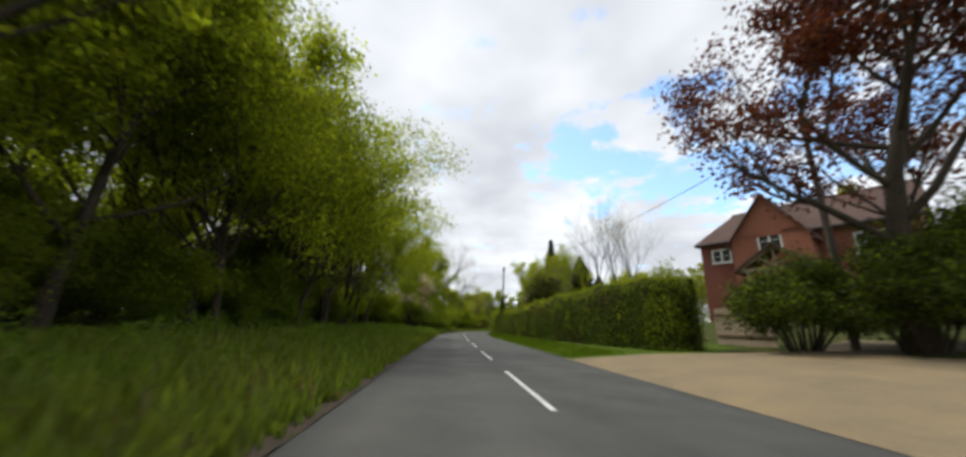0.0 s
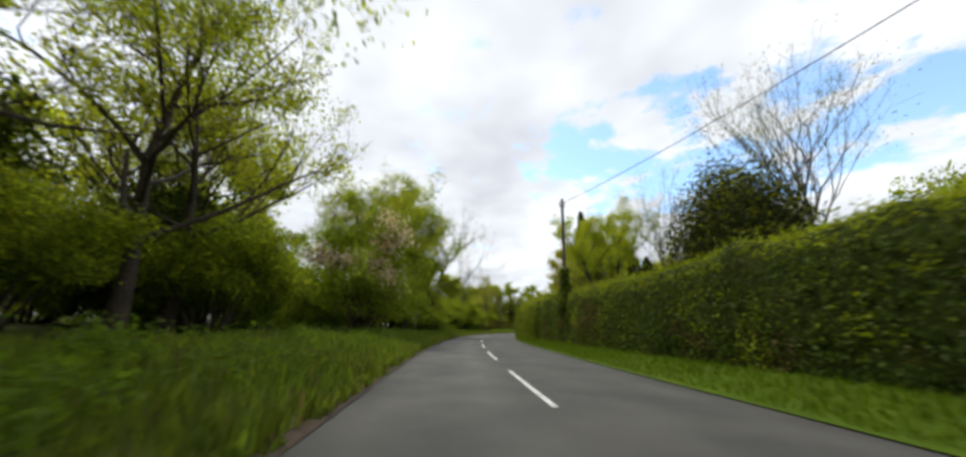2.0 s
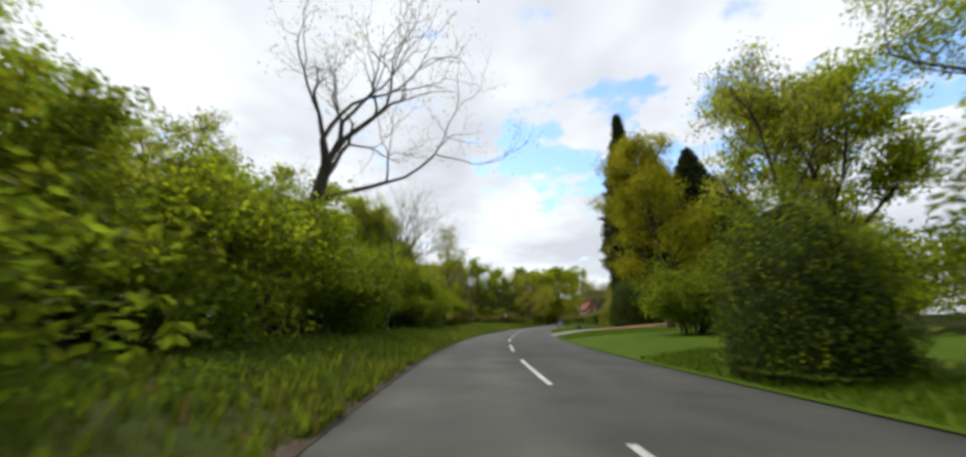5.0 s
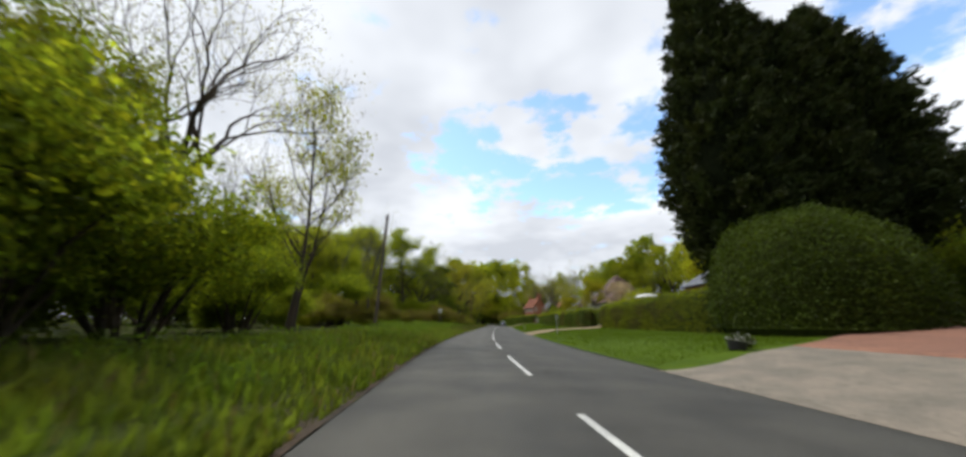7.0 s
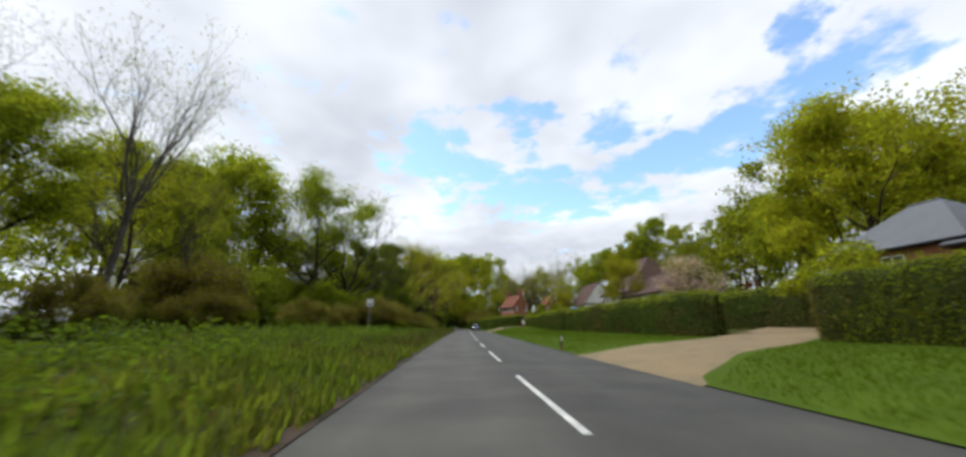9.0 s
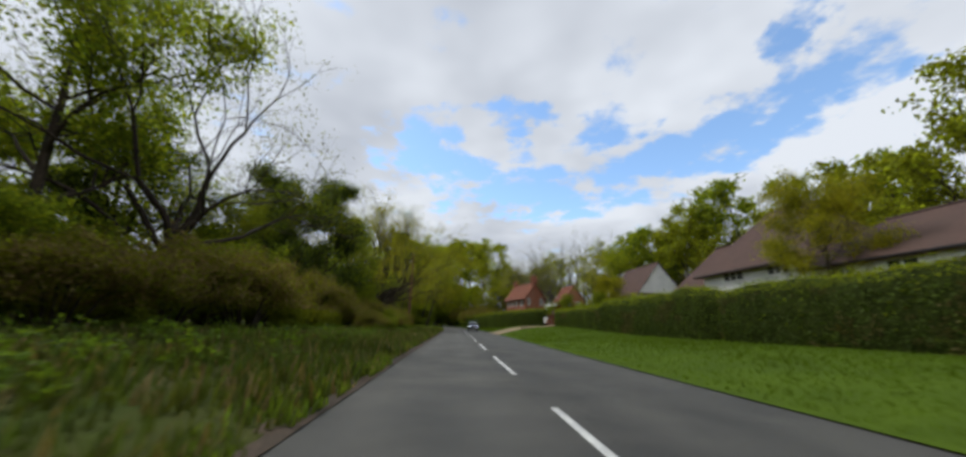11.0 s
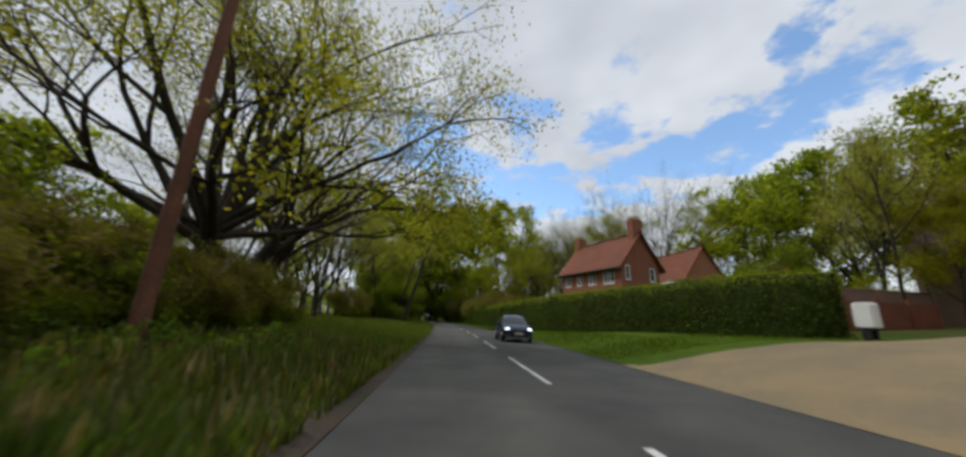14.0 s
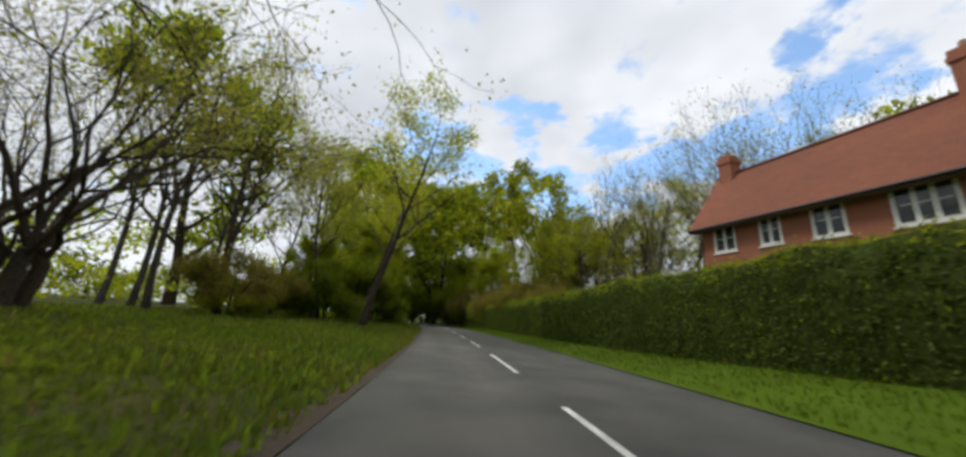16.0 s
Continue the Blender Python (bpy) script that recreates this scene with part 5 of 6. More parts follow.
again(W1, 196, 50, 90, 1.1)
again(W3, 178, 54, 90, 1.2)
again(B2, 228.5, 21.5, 0, 1.2)
again(W5, 240.5, 24.5, 60, 0.75)
again(W5, 243, 27, 130, 0.8)
again(GOLD, 243, 24, 70, 0.75)
again(ACER, 242.2, 19.6, 0, 0.95)
again(GT, 239.6, 27.0, 160, 0.8)
again(GT, 229.5, 23.8, 60, 0.72)
again(W4, 242.2, 29.0, 30, 0.62)
again(B2, 246, 22, 20, 1.5)
again(W5, 243, 27, 40, 0.6)
rr = random.Random(9)
far_used = set()


def far_tree(k, s, d, z):
    ob = FAR[k]
    if k != "4" and ob.name not in far_used:
        far_used.add(ob.name)
        return place(ob, s, d, rr.uniform(0, 360), z)
    return again(ob, s, d, rr.uniform(0, 360), z)


for s in range(176, 340, 11):
    far_tree(rr.choice("1233436" if s < 285 else "4434"), s + rr.uniform(-4, 4), rr.uniform(58, 74), rr.uniform(1.2, 1.5) * (1.1 if s < 226 else 0.9 if s < 285 else 0.8))
for s in range(190, 345, 13):
    far_tree(rr.choice("13344" if s < 280 else "44"), s + rr.uniform(-4, 4), rr.uniform(72, 92), rr.uniform(1.3, 1.6))
for s in range(20, 130, 16):
    far_tree(rr.choice("1234"), s + rr.uniform(-4, 4), rr.uniform(52, 75), rr.uniform(0.7, 0.95))
# deeper in the wood, so that no open field shows between the trunks
for s in range(-12, 250, 15):
    far_tree(rr.choice("1236"), s + rr.uniform(-4, 4), -rr.uniform(26, 40), rr.uniform(0.8, 1.1) * (0.5 if s > 140 else 1))
    again(KINDS[rr.choice("bb" if s > 110 else "bd")], s + rr.uniform(-4, 4), -rr.uniform(17, 24), rr.uniform(0, 360), rr.uniform(1.4, 2.0))
    if s < 236:
        again(KINDS[rr.choice("bac" if s > 110 else "bdc")], s + 5 + rr.uniform(-2, 2), -rr.uniform(14, 17), rr.uniform(0, 360), rr.uniform(1.3, 1.8))
        again(KINDS[rr.choice("ab" if s > 110 else "bd")], s + 9 + rr.uniform(-2, 2), -rr.uniform(20, 28), rr.uniform(0, 360), rr.uniform(1.8, 2.4))

for k, s, d, z in (("1", 272, 45, 0.9), ("4", 285, 48, 1.1), ("3", 258, 58, 1.05), ("1", 265, 44, 0.75), ("2", 262, 54, 1.0), ("2", 274, 58, 1.05), ("4", 294, 46, 0.95), ("3", 252, 54, 1.1), ("3", 246, 54, 1.05), ("4", 266, 46, 1.2), ("4", 298, 38, 0.8), ("3", 224, 54, 1.0), ("3", 212, 56, 1.0), ("4", 238, 54, 1.2),
                   ("2", 322, -14, 1.2), ("1", 334, -6, 1.2), ("2", 344, 6, 1.3), ("1", 336, 16, 1.3), ("3", 318, 18, 1.2), ("3", 306, 20, 1.1), ("4", 300, -16, 0.9), ("2", 286, -26, 1.2), ("1", 356, -10, 1.3), ("1", 354, 6, 1.3), ("2", 366, 14, 1.4)):
    far_tree(k, s, d, z * (1.25 if s > 295 else 1))
for k, s, d, z in (("4", 278, 38, 1.65), ("4", 286, 44, 1.7), ("3", 292, 38, 1.5), ("4", 298, 46, 1.75), ("3", 304, 41, 1.55), ("4", 270, 46, 1.55), ("9", 312, 40, 1.45), ("3", 282, 52, 1.6), ("9", 294, 17, 1.0), ("4", 299, 21, 1.2), ("3", 303, 26, 1.15), ("9", 309, 22, 1.15), ("4", 306, 30, 1.25), ("3", 316, 28, 1.3), ("4", 290, 24, 1.1), ("3", 300, 34, 1.2), ("4", 294, 32, 1.15), ("9", 322, 34, 1.3), ("3", 284, 16, 0.8), ("5", 288, 19, 0.9), ("3", 292, 22, 0.85), ("c", 284, 13, 1.3), ("c", 292, 11, 1.6), ("c", 304, 11, 1.8), ("b", 312, 10, 1.8), ("c", 320, 10.5, 2.2), ("a", 328, 7, 2.2), ("a", 336, -4, 2.6), ("a", 345, 4, 2.6), ("c", 298, 15, 2.2), ("c", 286, 14, 1.6), ("b", 280, -10, 1.4), ("a", 290, -7, 1.6), ("c", 269, -12.5, 1.05), ("5", 278, -10.5, 1.0), ("5", 283, -13, 1.1)):
    again(KINDS[k], s, d, rr.uniform(0, 360), z)
thicket("far_woodland", [(-80, -46), (60, -48), (150, -50), (235, -46), (300, -40), (350, -30), (380, -10), (385, 20), (370, 60)], 3.0, 13, 42000, 0.62, [MIDGREEN, FRESH, DARKLEAF], "mixed green woodland behind the fields", 91)
thicket("far_woodland", [(-40, 90), (60, 95), (140, 100), (220, 105), (300, 100), (370, 80)], 4.0, 20, 36000, 0.75, [MIDGREEN, OLIVE, FRESH], "tall spring woodland behind the gardens", 92)
thicket("inner_wood", [(-20, -33), (20, -33), (60, -30), (95, -27)], 1.6, 12, 26000, 0.5, [FRESH, MIDGREEN, MIDGREEN], "dark leafy wood behind the roadside trees", 95)
thicket("garden_shrubbery", [(90, 24), (104, 27), (118, 30), (130, 33), (140, 42), (146, 52), (165, 60), (190, 62)], 2.0, 6.5, 34000, 0.34, [MIDGREEN, OLIVE, FRESH], "mixed garden shrubs behind the paved driveway", 97)
thicket("field_hedge", [(222, -46), (250, -44), (275, -42), (300, -36), (325, -26)], 1.5, 5.5, 24000, 0.36, [MIDGREEN, FRESH, FRESH], "tall green hedge beyond the grass", 96)
thicket("understorey", [(-15, -20), (50, -21), (120, -22), (180, -26), (236, -27)], 2.0, 5, 26000, 0.34, [MIDGREEN, MIDGREEN, OLIVE], "shady undergrowth inside the wood", 93)
thicket("understorey", [(236, -36), (270, -34), (300, -24), (330, -16)], 2.5, 4, 14000, 0.3, [MIDGREEN, FRESH, FRESH], "dark shrubs at the far side of the grass", 94)

# ---------------------------------------------------------------- houses


def wall_mesh(name, width, height, holes, mat, thick=0.28):
    """A wall in the plane y = 0 (its face looks to -y), from x = 0 to width, with openings (x0, x1, z0, z1) right through it."""
    xs = sorted({0.0, width, *(h[0] for h in holes), *(h[1] for h in holes)})
    zs = sorted({-0.4, height, *(h[2] for h in holes), *(h[3] for h in holes)})
    bm = bmesh.new()

    def hole(i, j):
        if i < 0 or j < 0 or i >= len(xs) - 1 or j >= len(zs) - 1:
            return None
        x, z = (xs[i] + xs[i + 1]) / 2, (zs[j] + zs[j + 1]) / 2
        return any(a < x < b and c < z < d for a, b, c, d in holes)

    def quad(*p):
        bm.faces.new([bm.verts.new(q) for q in p])
    for i in range(len(xs) - 1):
        for j in range(len(zs) - 1):
            if hole(i, j):
                continue
            a, b, c, d = xs[i], xs[i + 1], zs[j], zs[j + 1]
            quad((a, 0, c), (b, 0, c), (b, 0, d), (a, 0, d))
            quad((b, thick, c), (a, thick, c), (a, thick, d), (b, thick, d))
            for di, p in ((-1, ((a, 0, d), (a, thick, d), (a, thick, c), (a, 0, c))), (1, ((b, 0, c), (b, thick, c), (b, thick, d), (b, 0, d)))):
                if hole(i + di, j) is not False:
                    quad(*p)
            for dj, p in ((-1, ((a, 0, c), (a, thick, c), (b, thick, c), (b, 0, c))), (1, ((a, 0, d), (b, 0, d), (b, thick, d), (a, thick, d)))):
                if hole(i, j + dj) is not False:
                    quad(*p)
    bmesh.ops.remove_doubles(bm, verts=bm.verts[:], dist=0.0005)
    me = bpy.data.meshes.new(name)
    bm.to_mesh(me); bm.free()
    me.materials.append(mat)
    box_uv(me)
    return me


def window(parent, m, w, h, lights=2, bars=1, mat=None):
    """A casement window: frame, mullions and bars, sill, and a pane set back in each light."""
    mat = mat or WHITE
    t = 0.13
    ob = part("window", boxes((0, w, 0.03, 0.12, 0, t), (0, w, 0.03, 0.12, h - t, h), (0, t, 0.03, 0.12, t, h - t), (w - t, w, 0.03, 0.12, t, h - t)), mat, parent, "white painted window frame")
    ob.matrix_basis = m
    part("window_sill", boxes((-0.06, w + 0.06, -0.06, 0.1, -0.07, -0.003)), mat, ob, bevel=0.01)
    step = (w - 2 * t) / lights
    for i in range(lights):
        a, b = t + i * step, t + (i + 1) * step
        if i:
            part("mullion", boxes((a - 0.07, a + 0.07, 0.035, 0.115, t, h - t)), mat, ob)
        for k in range(bars):
            z = t + (h - 2 * t) * (k + 1) / (bars + 1)
            part("glazing_bar", boxes((a + 0.071, b - 0.071, 0.05, 0.10, z - 0.02, z + 0.02)), mat, ob)
        part("pane", boxes((a + 0.01, b - 0.01, 0.07, 0.082, t, h - t)), GLASS, ob)
    part("curtain", boxes((t, w - t, 0.2, 0.22, t, h - t)), CURTAIN, ob)
    return ob


def roof_slope(parent, pts, mat, thick=0.12, name="roof_slope"):
    """A roof plane through 3 or 4 points, with thickness."""
    bm = bmesh.new()
    a = [Vector(p) for p in pts]
    n = (a[1] - a[0]).cross(a[2] - a[0]).normalized()
    if n.z < 0:
        a.reverse(); n = -n
    top = [bm.verts.new(p) for p in a]
    bot = [bm.verts.new(p - Vector((0, 0, thick))) for p in a]
    bm.faces.new(top); bm.faces.new(bot[::-1])
    k = len(a)
    for i in range(k):
        bm.faces.new((top[i], bot[i], bot[(i + 1) % k], top[(i + 1) % k]))
    return part(name, bm, mat, parent)


def building(name, m, W, L, eave, ridge, wall, roof, label, hips=(0.0, 0.0), windows=(), over=0.35, gable=None, category="house", soffit=TIMBER, wall_label=""):
    """A house: its front in the plane x = 0 looks to -x, its near end in y = 0 looks to -y. hips: how far the ridge stops short at the near and far end."""
    ob = holder(name, m, label, category)
    faces = {"front": (pose(0, L, 0, 0, 0, -90), L), "back": (pose(W, 0, 0, 0, 0, 90), L), "near": (pose(0, 0, 0), W), "far": (pose(W, L, 0, 0, 0, 180), W)}
    for face, (fm, width) in faces.items():
        mine = [w for w in windows if w[0] == face]
        if face == "front":
            mine = [(f, L - u - w, z, w, h, l) for f, u, z, w, h, l in mine]
        trim = 0.0 if face in ("front", "back") else 0.28
        me = wall_mesh("wall", width - 2 * trim, eave, [(u - trim, u - trim + w, z, z + h) for _, u, z, w, h, _ in mine], wall)
        child("wall", me, ob, wall_label, fm @ Matrix.Translation((trim, 0, 0)))
        for _, u, z, w, h, l in mine:
            window(ob, fm @ Matrix.Translation((u, 0, z)), w, h, l)
    for end, y in ((0, 0.0), (1, L - 0.28)):
        if not hips[end]:
            rise_to = ridge - 0.12
            part("gable", prism([(0, eave), (W, eave), (W / 2, rise_to)], y, y + 0.28, "y"), gable or wall, ob)
    drop = (ridge - eave) / (W / 2) * over
    y0, y1 = -over, L + over
    z0 = eave - drop + 0.04
    r0, r1 = (hips[0] if hips[0] else y0), (L - hips[1] if hips[1] else y1)
    A, B, C, D = (-over, y0, z0), (W + over, y0, z0), (W + over, y1, z0), (-over, y1, z0)
    R0, R1 = (W / 2, r0, ridge), (W / 2, r1, ridge)
    roof_slope(ob, [D, A, R0, R1], roof)
    roof_slope(ob, [B, C, R1, R0], roof)
    if hips[0]:
        roof_slope(ob, [A, B, R0], roof)
    if hips[1]:
        roof_slope(ob, [C, D, R1], roof)
    tube_part("ridge_tile", [R0, R1], [0.11, 0.11], roof, ob, 8)
    for x0, x1 in ((-over, -0.002), (W + 0.002, W + over)):
        part("soffit", boxes((x0, x1, y0 + 0.01, y1 - 0.01, z0 - 0.22, z0 - 0.13)), soffit, ob)
    tube_part("gutter", [(-over - 0.05, y0, z0 - 0.1), (-over - 0.05, y1, z0 - 0.1)], [0.06, 0.06], BLACK, ob, 8)
    return ob


def chimney(parent, x, y, z0, z1, w, d, mat, pots=2):
    c = part("chimney", boxes((x - w / 2, x + w / 2, y - d / 2, y + d / 2, z0, z1 - 0.5), (x - w / 2 - 0.06, x + w / 2 + 0.06, y - d / 2 - 0.06, y + d / 2 + 0.06, z1 - 0.498, z1 - 0.3), (x - w / 2, x + w / 2, y - d / 2, y + d / 2, z1 - 0.298, z1)), mat, parent)
    for k in range(pots):
        px = x + (k - (pots - 1) / 2) * w / max(1, pots)
        tube_part("chimney_pot", [(px, y, z1 - 0.02), (px, y, z1 + 0.35)], [0.13, 0.11], BRICK, c, 8)
    return c


# the brick house behind the driveway, with a timbered porch
H1 = stand(22.6, 36.0, 30, 1.28)
building("brick_house", H1, 7.5, 12.5, 6.6, 9.6, TILEHANG, BROWNTILE, "large red brick house with brown tiled roof",
              hips=(0.0, 1.6), windows=[("front", 10.2, 4.6, 1.5, 1.2, 2), ("front", 1.4, 4.3, 1.6, 1.4, 2)])
building("house_wing", H1 @ pose(-1.4, 9.6, 0, 0, 0, -90), 4.8, 4.6, 6.0, 9.3, BRICK, BROWNTILE, "gabled red brick wing with a white window", category="house wing",
         windows=[("near", 1.7, 4.9, 1.5, 1.5, 2)])
porch = holder("porch", H1 @ pose(-4.0, 8.2, 0, 0, 0, -90), "open oak-framed porch with a pitched roof", "porch")
for x in (0.1, 3.3):
    for y in (0.0, 1.9):
        part("post", boxes((x, x + 0.2, y, y + 0.2, -0.4, 3.0)), PALETIMBER, porch, bevel=0.015)
part("tie_beam", boxes((-0.25, 3.85, -0.02, 0.2, 3.002, 3.25)), PALETIMBER, porch, bevel=0.015)
for a, b in (((-0.45, 0.09, 3.1), (1.8, 0.09, 4.7)), ((4.05, 0.09, 3.1), (1.8, 0.09, 4.7))):
    tube_part("rafter", [a, b], [0.15, 0.15], PALETIMBER, porch, 4)
tube_part("king_post", [(1.8, 0.09, 3.1), (1.8, 0.09, 4.5)], [0.11, 0.11], PALETIMBER, porch, 4)
for x in (0.85, 2.75):
    tube_part("brace", [(1.8, 0.09, 3.3), (x, 0.09, 3.95)], [0.09, 0.09], PALETIMBER, porch, 4)
roof_slope(porch, [(-0.6, -0.25, 3.1), (-0.6, 2.4, 3.1), (1.8, 2.4, 4.9), (1.8, -0.25, 4.9)], BROWNTILE)
roof_slope(porch, [(4.2, -0.25, 3.1), (4.2, 2.4, 3.1), (1.8, 2.4, 4.9), (1.8, -0.25, 4.9)], BROWNTILE)
gate = holder("close_boarded_fence", stand(16.6, 16.2, 90), "weathered close-boarded timber fence beside the hedge", "fence")
for k in range(26):
    part("board", boxes((k * 0.155, k * 0.155 + 0.148, 0, 0.025, -0.2, 2.1 + 0.02 * (k % 3))), PALETIMBER, gate)
for z in (0.5, 1.7):
    part("rail", boxes((0, 4.03, 0.027, 0.09, z, z + 0.09)), TIMBER, gate)

# slate-roofed houses beyond the conifers
sl = building("slate_house", stand(152, 33.5), 13.0, 16.5, 5.3, 10.3, ORANGEBRICK, SLATE, "large brick house with a broad grey slate roof", hips=(4.6, 4.6), over=0.6, soffit=BLACK,
              windows=[("front", 2, 3.2, 1.8, 1.4, 3), ("front", 7, 3.2, 1.8, 1.4, 3), ("front", 12, 3.2, 1.8, 1.4, 3)])
part("roof_light", boxes((-0.6, 0.6, 0, 1.6, 0, 0.08)), GLASS, sl, "pale glazed roof light").matrix_basis = Matrix.Translation((2.6, 8.4, 7.36)) @ pose(0, 0, 0, 0, -37.6, 0)
building("slate_house", stand(168.7, 33.5), 9.0, 9.0, 5.7, 9.3, BRICK, SLATE, "red brick house with hipped grey slate roof", hips=(3.2, 3.8), over=0.5,
         windows=[("front", 3.4, 3.6, 1.6, 1.2, 2), ("near", 2.2, 3.6, 1.6, 1.2, 2)], soffit=BLACK)
can = holder("garden_canopy", stand(156.4, 18.3), "white domed garden canopy on a dark pole", "canopy")
bm = bmesh.new()
bmesh.ops.create_uvsphere(bm, u_segments=20, v_segments=8, radius=1.0, matrix=Matrix.Diagonal((1.25, 1.25, 0.36, 1)))
bmesh.ops.delete(bm, geom=[v for v in bm.verts if v.co.z < -0.01], context="VERTS")
canopy = part("canopy", bm, WHITE, can, smooth=True)
canopy.location.z = 2.95
tube_part("pole", [(0, 0, -0.1), (0, 0, 3.35)], [0.035, 0.035], BLACK, can)
for k in range(8):
    a = k * math.pi / 4
    tube_part("rib", [(0, 0, 3.3), (1.2 * math.cos(a), 1.2 * math.sin(a), 2.96)], [0.015, 0.01], BLACK, can, 4)

building("white_bungalow", stand(189, 24), 7.5, 11, 4.2, 6.9, WHITE, BROWNTILE, "white rendered bungalow with a brown tiled roof", hips=(2.5, 2.5),
         windows=[("front", 1.2, 2.6, 1.8, 1.2, 3), ("front", 5.0, 2.6, 1.6, 1.2, 2), ("front", 8.0, 2.6, 1.8, 1.2, 3), ("near", 2.0, 2.6, 1.8, 1.2, 3)])
building("brown_bungalow", stand(202.6, 27.0), 9.5, 11.5, 5.9, 11.2, WHITE, BROWNTILE, "white-walled bungalow with a steep brown tiled roof", hips=(2.8, 4.2), over=0.7,
         windows=[("front", 1.5, 4.2, 2.2, 1.1, 3), ("front", 6.2, 4.2, 2.6, 1.1, 3), ("near", 2.5, 4.2, 2.2, 1.1, 3)])
building("brown_bungalow", stand(216.5, 31), 8.0, 8.5, 4.6, 9.6, WHITE, BROWNTILE, "low bungalow wing with a brown tiled roof", hips=(2.5, 3.5), over=0.6)
building("barn", stand(232.5, 29.6), 7.8, 10.6, 4.5, 9.6, TIMBER, BROWNTILE, "brown-roofed barn with a white rendered gable", category="barn", gable=WHITE, over=0.25,
         windows=[("front", 2.0, 1.2, 1.6, 1.2, 2)])
b = boxes((0.0, 7.8, -0.06, -0.004, -0.3, 4.0))
part("rendered_end", b, WHITE, bpy.data.objects["barn"])

# the brick house behind the long hedge
h2 = building("brick_cottage", stand(255.0, 15.9, 15.5), 5.0, 9.6, 6.4, 9.6, BRICK, CLAYTILE, "two-storey red brick house with clay tile roof", over=0.45,
              windows=[("front", 0.9, 4.35, 1.6, 1.55, 3), ("front", 3.7, 4.4, 1.15, 1.5, 2), ("front", 5.9, 4.45, 0.95, 1.45, 2), ("front", 7.9, 4.45, 1.15, 1.45, 2),
                       ("near", 0.6, 4.7, 0.65, 1.45, 1), ("near", 3.75, 4.7, 0.75, 1.4, 1)])
chimney(h2, 2.5, 0.35, 3.0, 11.1, 1.3, 0.75, BRICK)
chimney(h2, 2.5, 9.3, 8.6, 10.7, 0.9, 0.7, BRICK, 1)
part("alarm_box", boxes((-0.09, -0.002, 0.25, 0.6, 5.55, 5.9)), material("alarm_yellow", (0.75, 0.42, 0.06), 0.5, bump=0), h2, "yellow alarm box", bevel=0.02)
building("brick_annexe", stand(260.6, 27.0), 4.9, 8, 5.8, 9.4, ORANGEBRICK, CLAYTILE, "orange brick outbuilding with a steep gable",
         windows=[("near", 0.6, 4.2, 0.9, 1.1, 2), ("near", 2.7, 4.2, 1.2, 1.1, 2)])
can2 = copy_thing(can, stand(257, 23.6, 0, 0.8, 0.9))
tagged(can2, "small white canopy beside the brick house")

# ---------------------------------------------------------------- poles and cables


def pole(name, s, d, top, lean=(0, 0), label="weathered wooden telegraph pole", wood=POLEWOOD):
    ob = holder(name, stand(s, d), label, "telegraph pole")
    g = float(rise(s, d))
    h = top - g
    tube_part("shaft", [(0, 0, -0.5), (lean[0] * 0.5, lean[1] * 0.5, h * 0.5), (lean[0], lean[1], h)], [0.17, 0.15, 0.12], wood, ob, 10)
    part("cap", boxes((lean[0] - 0.13, lean[0] + 0.13, lean[1] - 0.13, lean[1] + 0.13, h + 0.002, h + 0.05)), METALGREY, ob, "grey metal cap")
    for k, z in enumerate((0.3, 0.55)):
        tube_part("insulator", [(lean[0] - 0.3, lean[1], h - z), (lean[0] + 0.3, lean[1], h - z)], [0.05, 0.05], BLACK, ob, 6)
    return ob, stand(s, d) @ Vector((lean[0], lean[1], h - 0.3))


def cable(name, a, b, sag, label, r=0.022):
    a, b = Vector(a), Vector(b)
    n = 24
    pts = [a.lerp(b, i / n) - Vector((0, 0, 4 * sag * (i / n) * (1 - i / n))) for i in range(n + 1)]
    ob = tagged(new(name, mesh_of(name, *tube([tuple(p) for p in pts], [r] * (n + 1), 5), CABLE, smooth=True)), label, "cable")
    return ob


p1, top1 = pole("telegraph_pole", 61.5, 8.1, 11.8)
p2, top2 = pole("telegraph_pole", 154.3, -10.3, 12.6, (0.35, 0))
p0, top0 = pole("telegraph_pole", 14, 17.2, 12.2)
cable("overhead_cable", top0, top1, 1.4, "black overhead cable strung between the poles")
pole("telegraph_pole", 231.0, -6.6, 11.5, label="reddish-brown wooden telegraph pole among the shrubs", wood=REDPOLE)
# ivy up the pole by the hedge
rng = np.random.default_rng(77)
zz = 2.5 + 3.2 * rng.uniform(0, 1, 3800) ** 1.6
rad = np.interp(zz, [2.5, 4, 6, 8], [1.0, 0.5, 0.24, 0.18]) * np.sqrt(rng.uniform(0.1, 1, 3800))
aa = rng.uniform(0, 6.283, 3800)
base = np.array(stand(61.5, 8.1).translation)
c = base + np.stack([np.cos(aa) * rad, np.sin(aa) * rad, zz], -1)
tagged(new("ivy", mesh_of("ivy", *leaves(c, 0.17, rng), [IVY, HEDGETOP], (rng.random(3800) < 0.3).astype(int))), "green ivy climbing the telegraph pole", "ivy", kind="stuff")

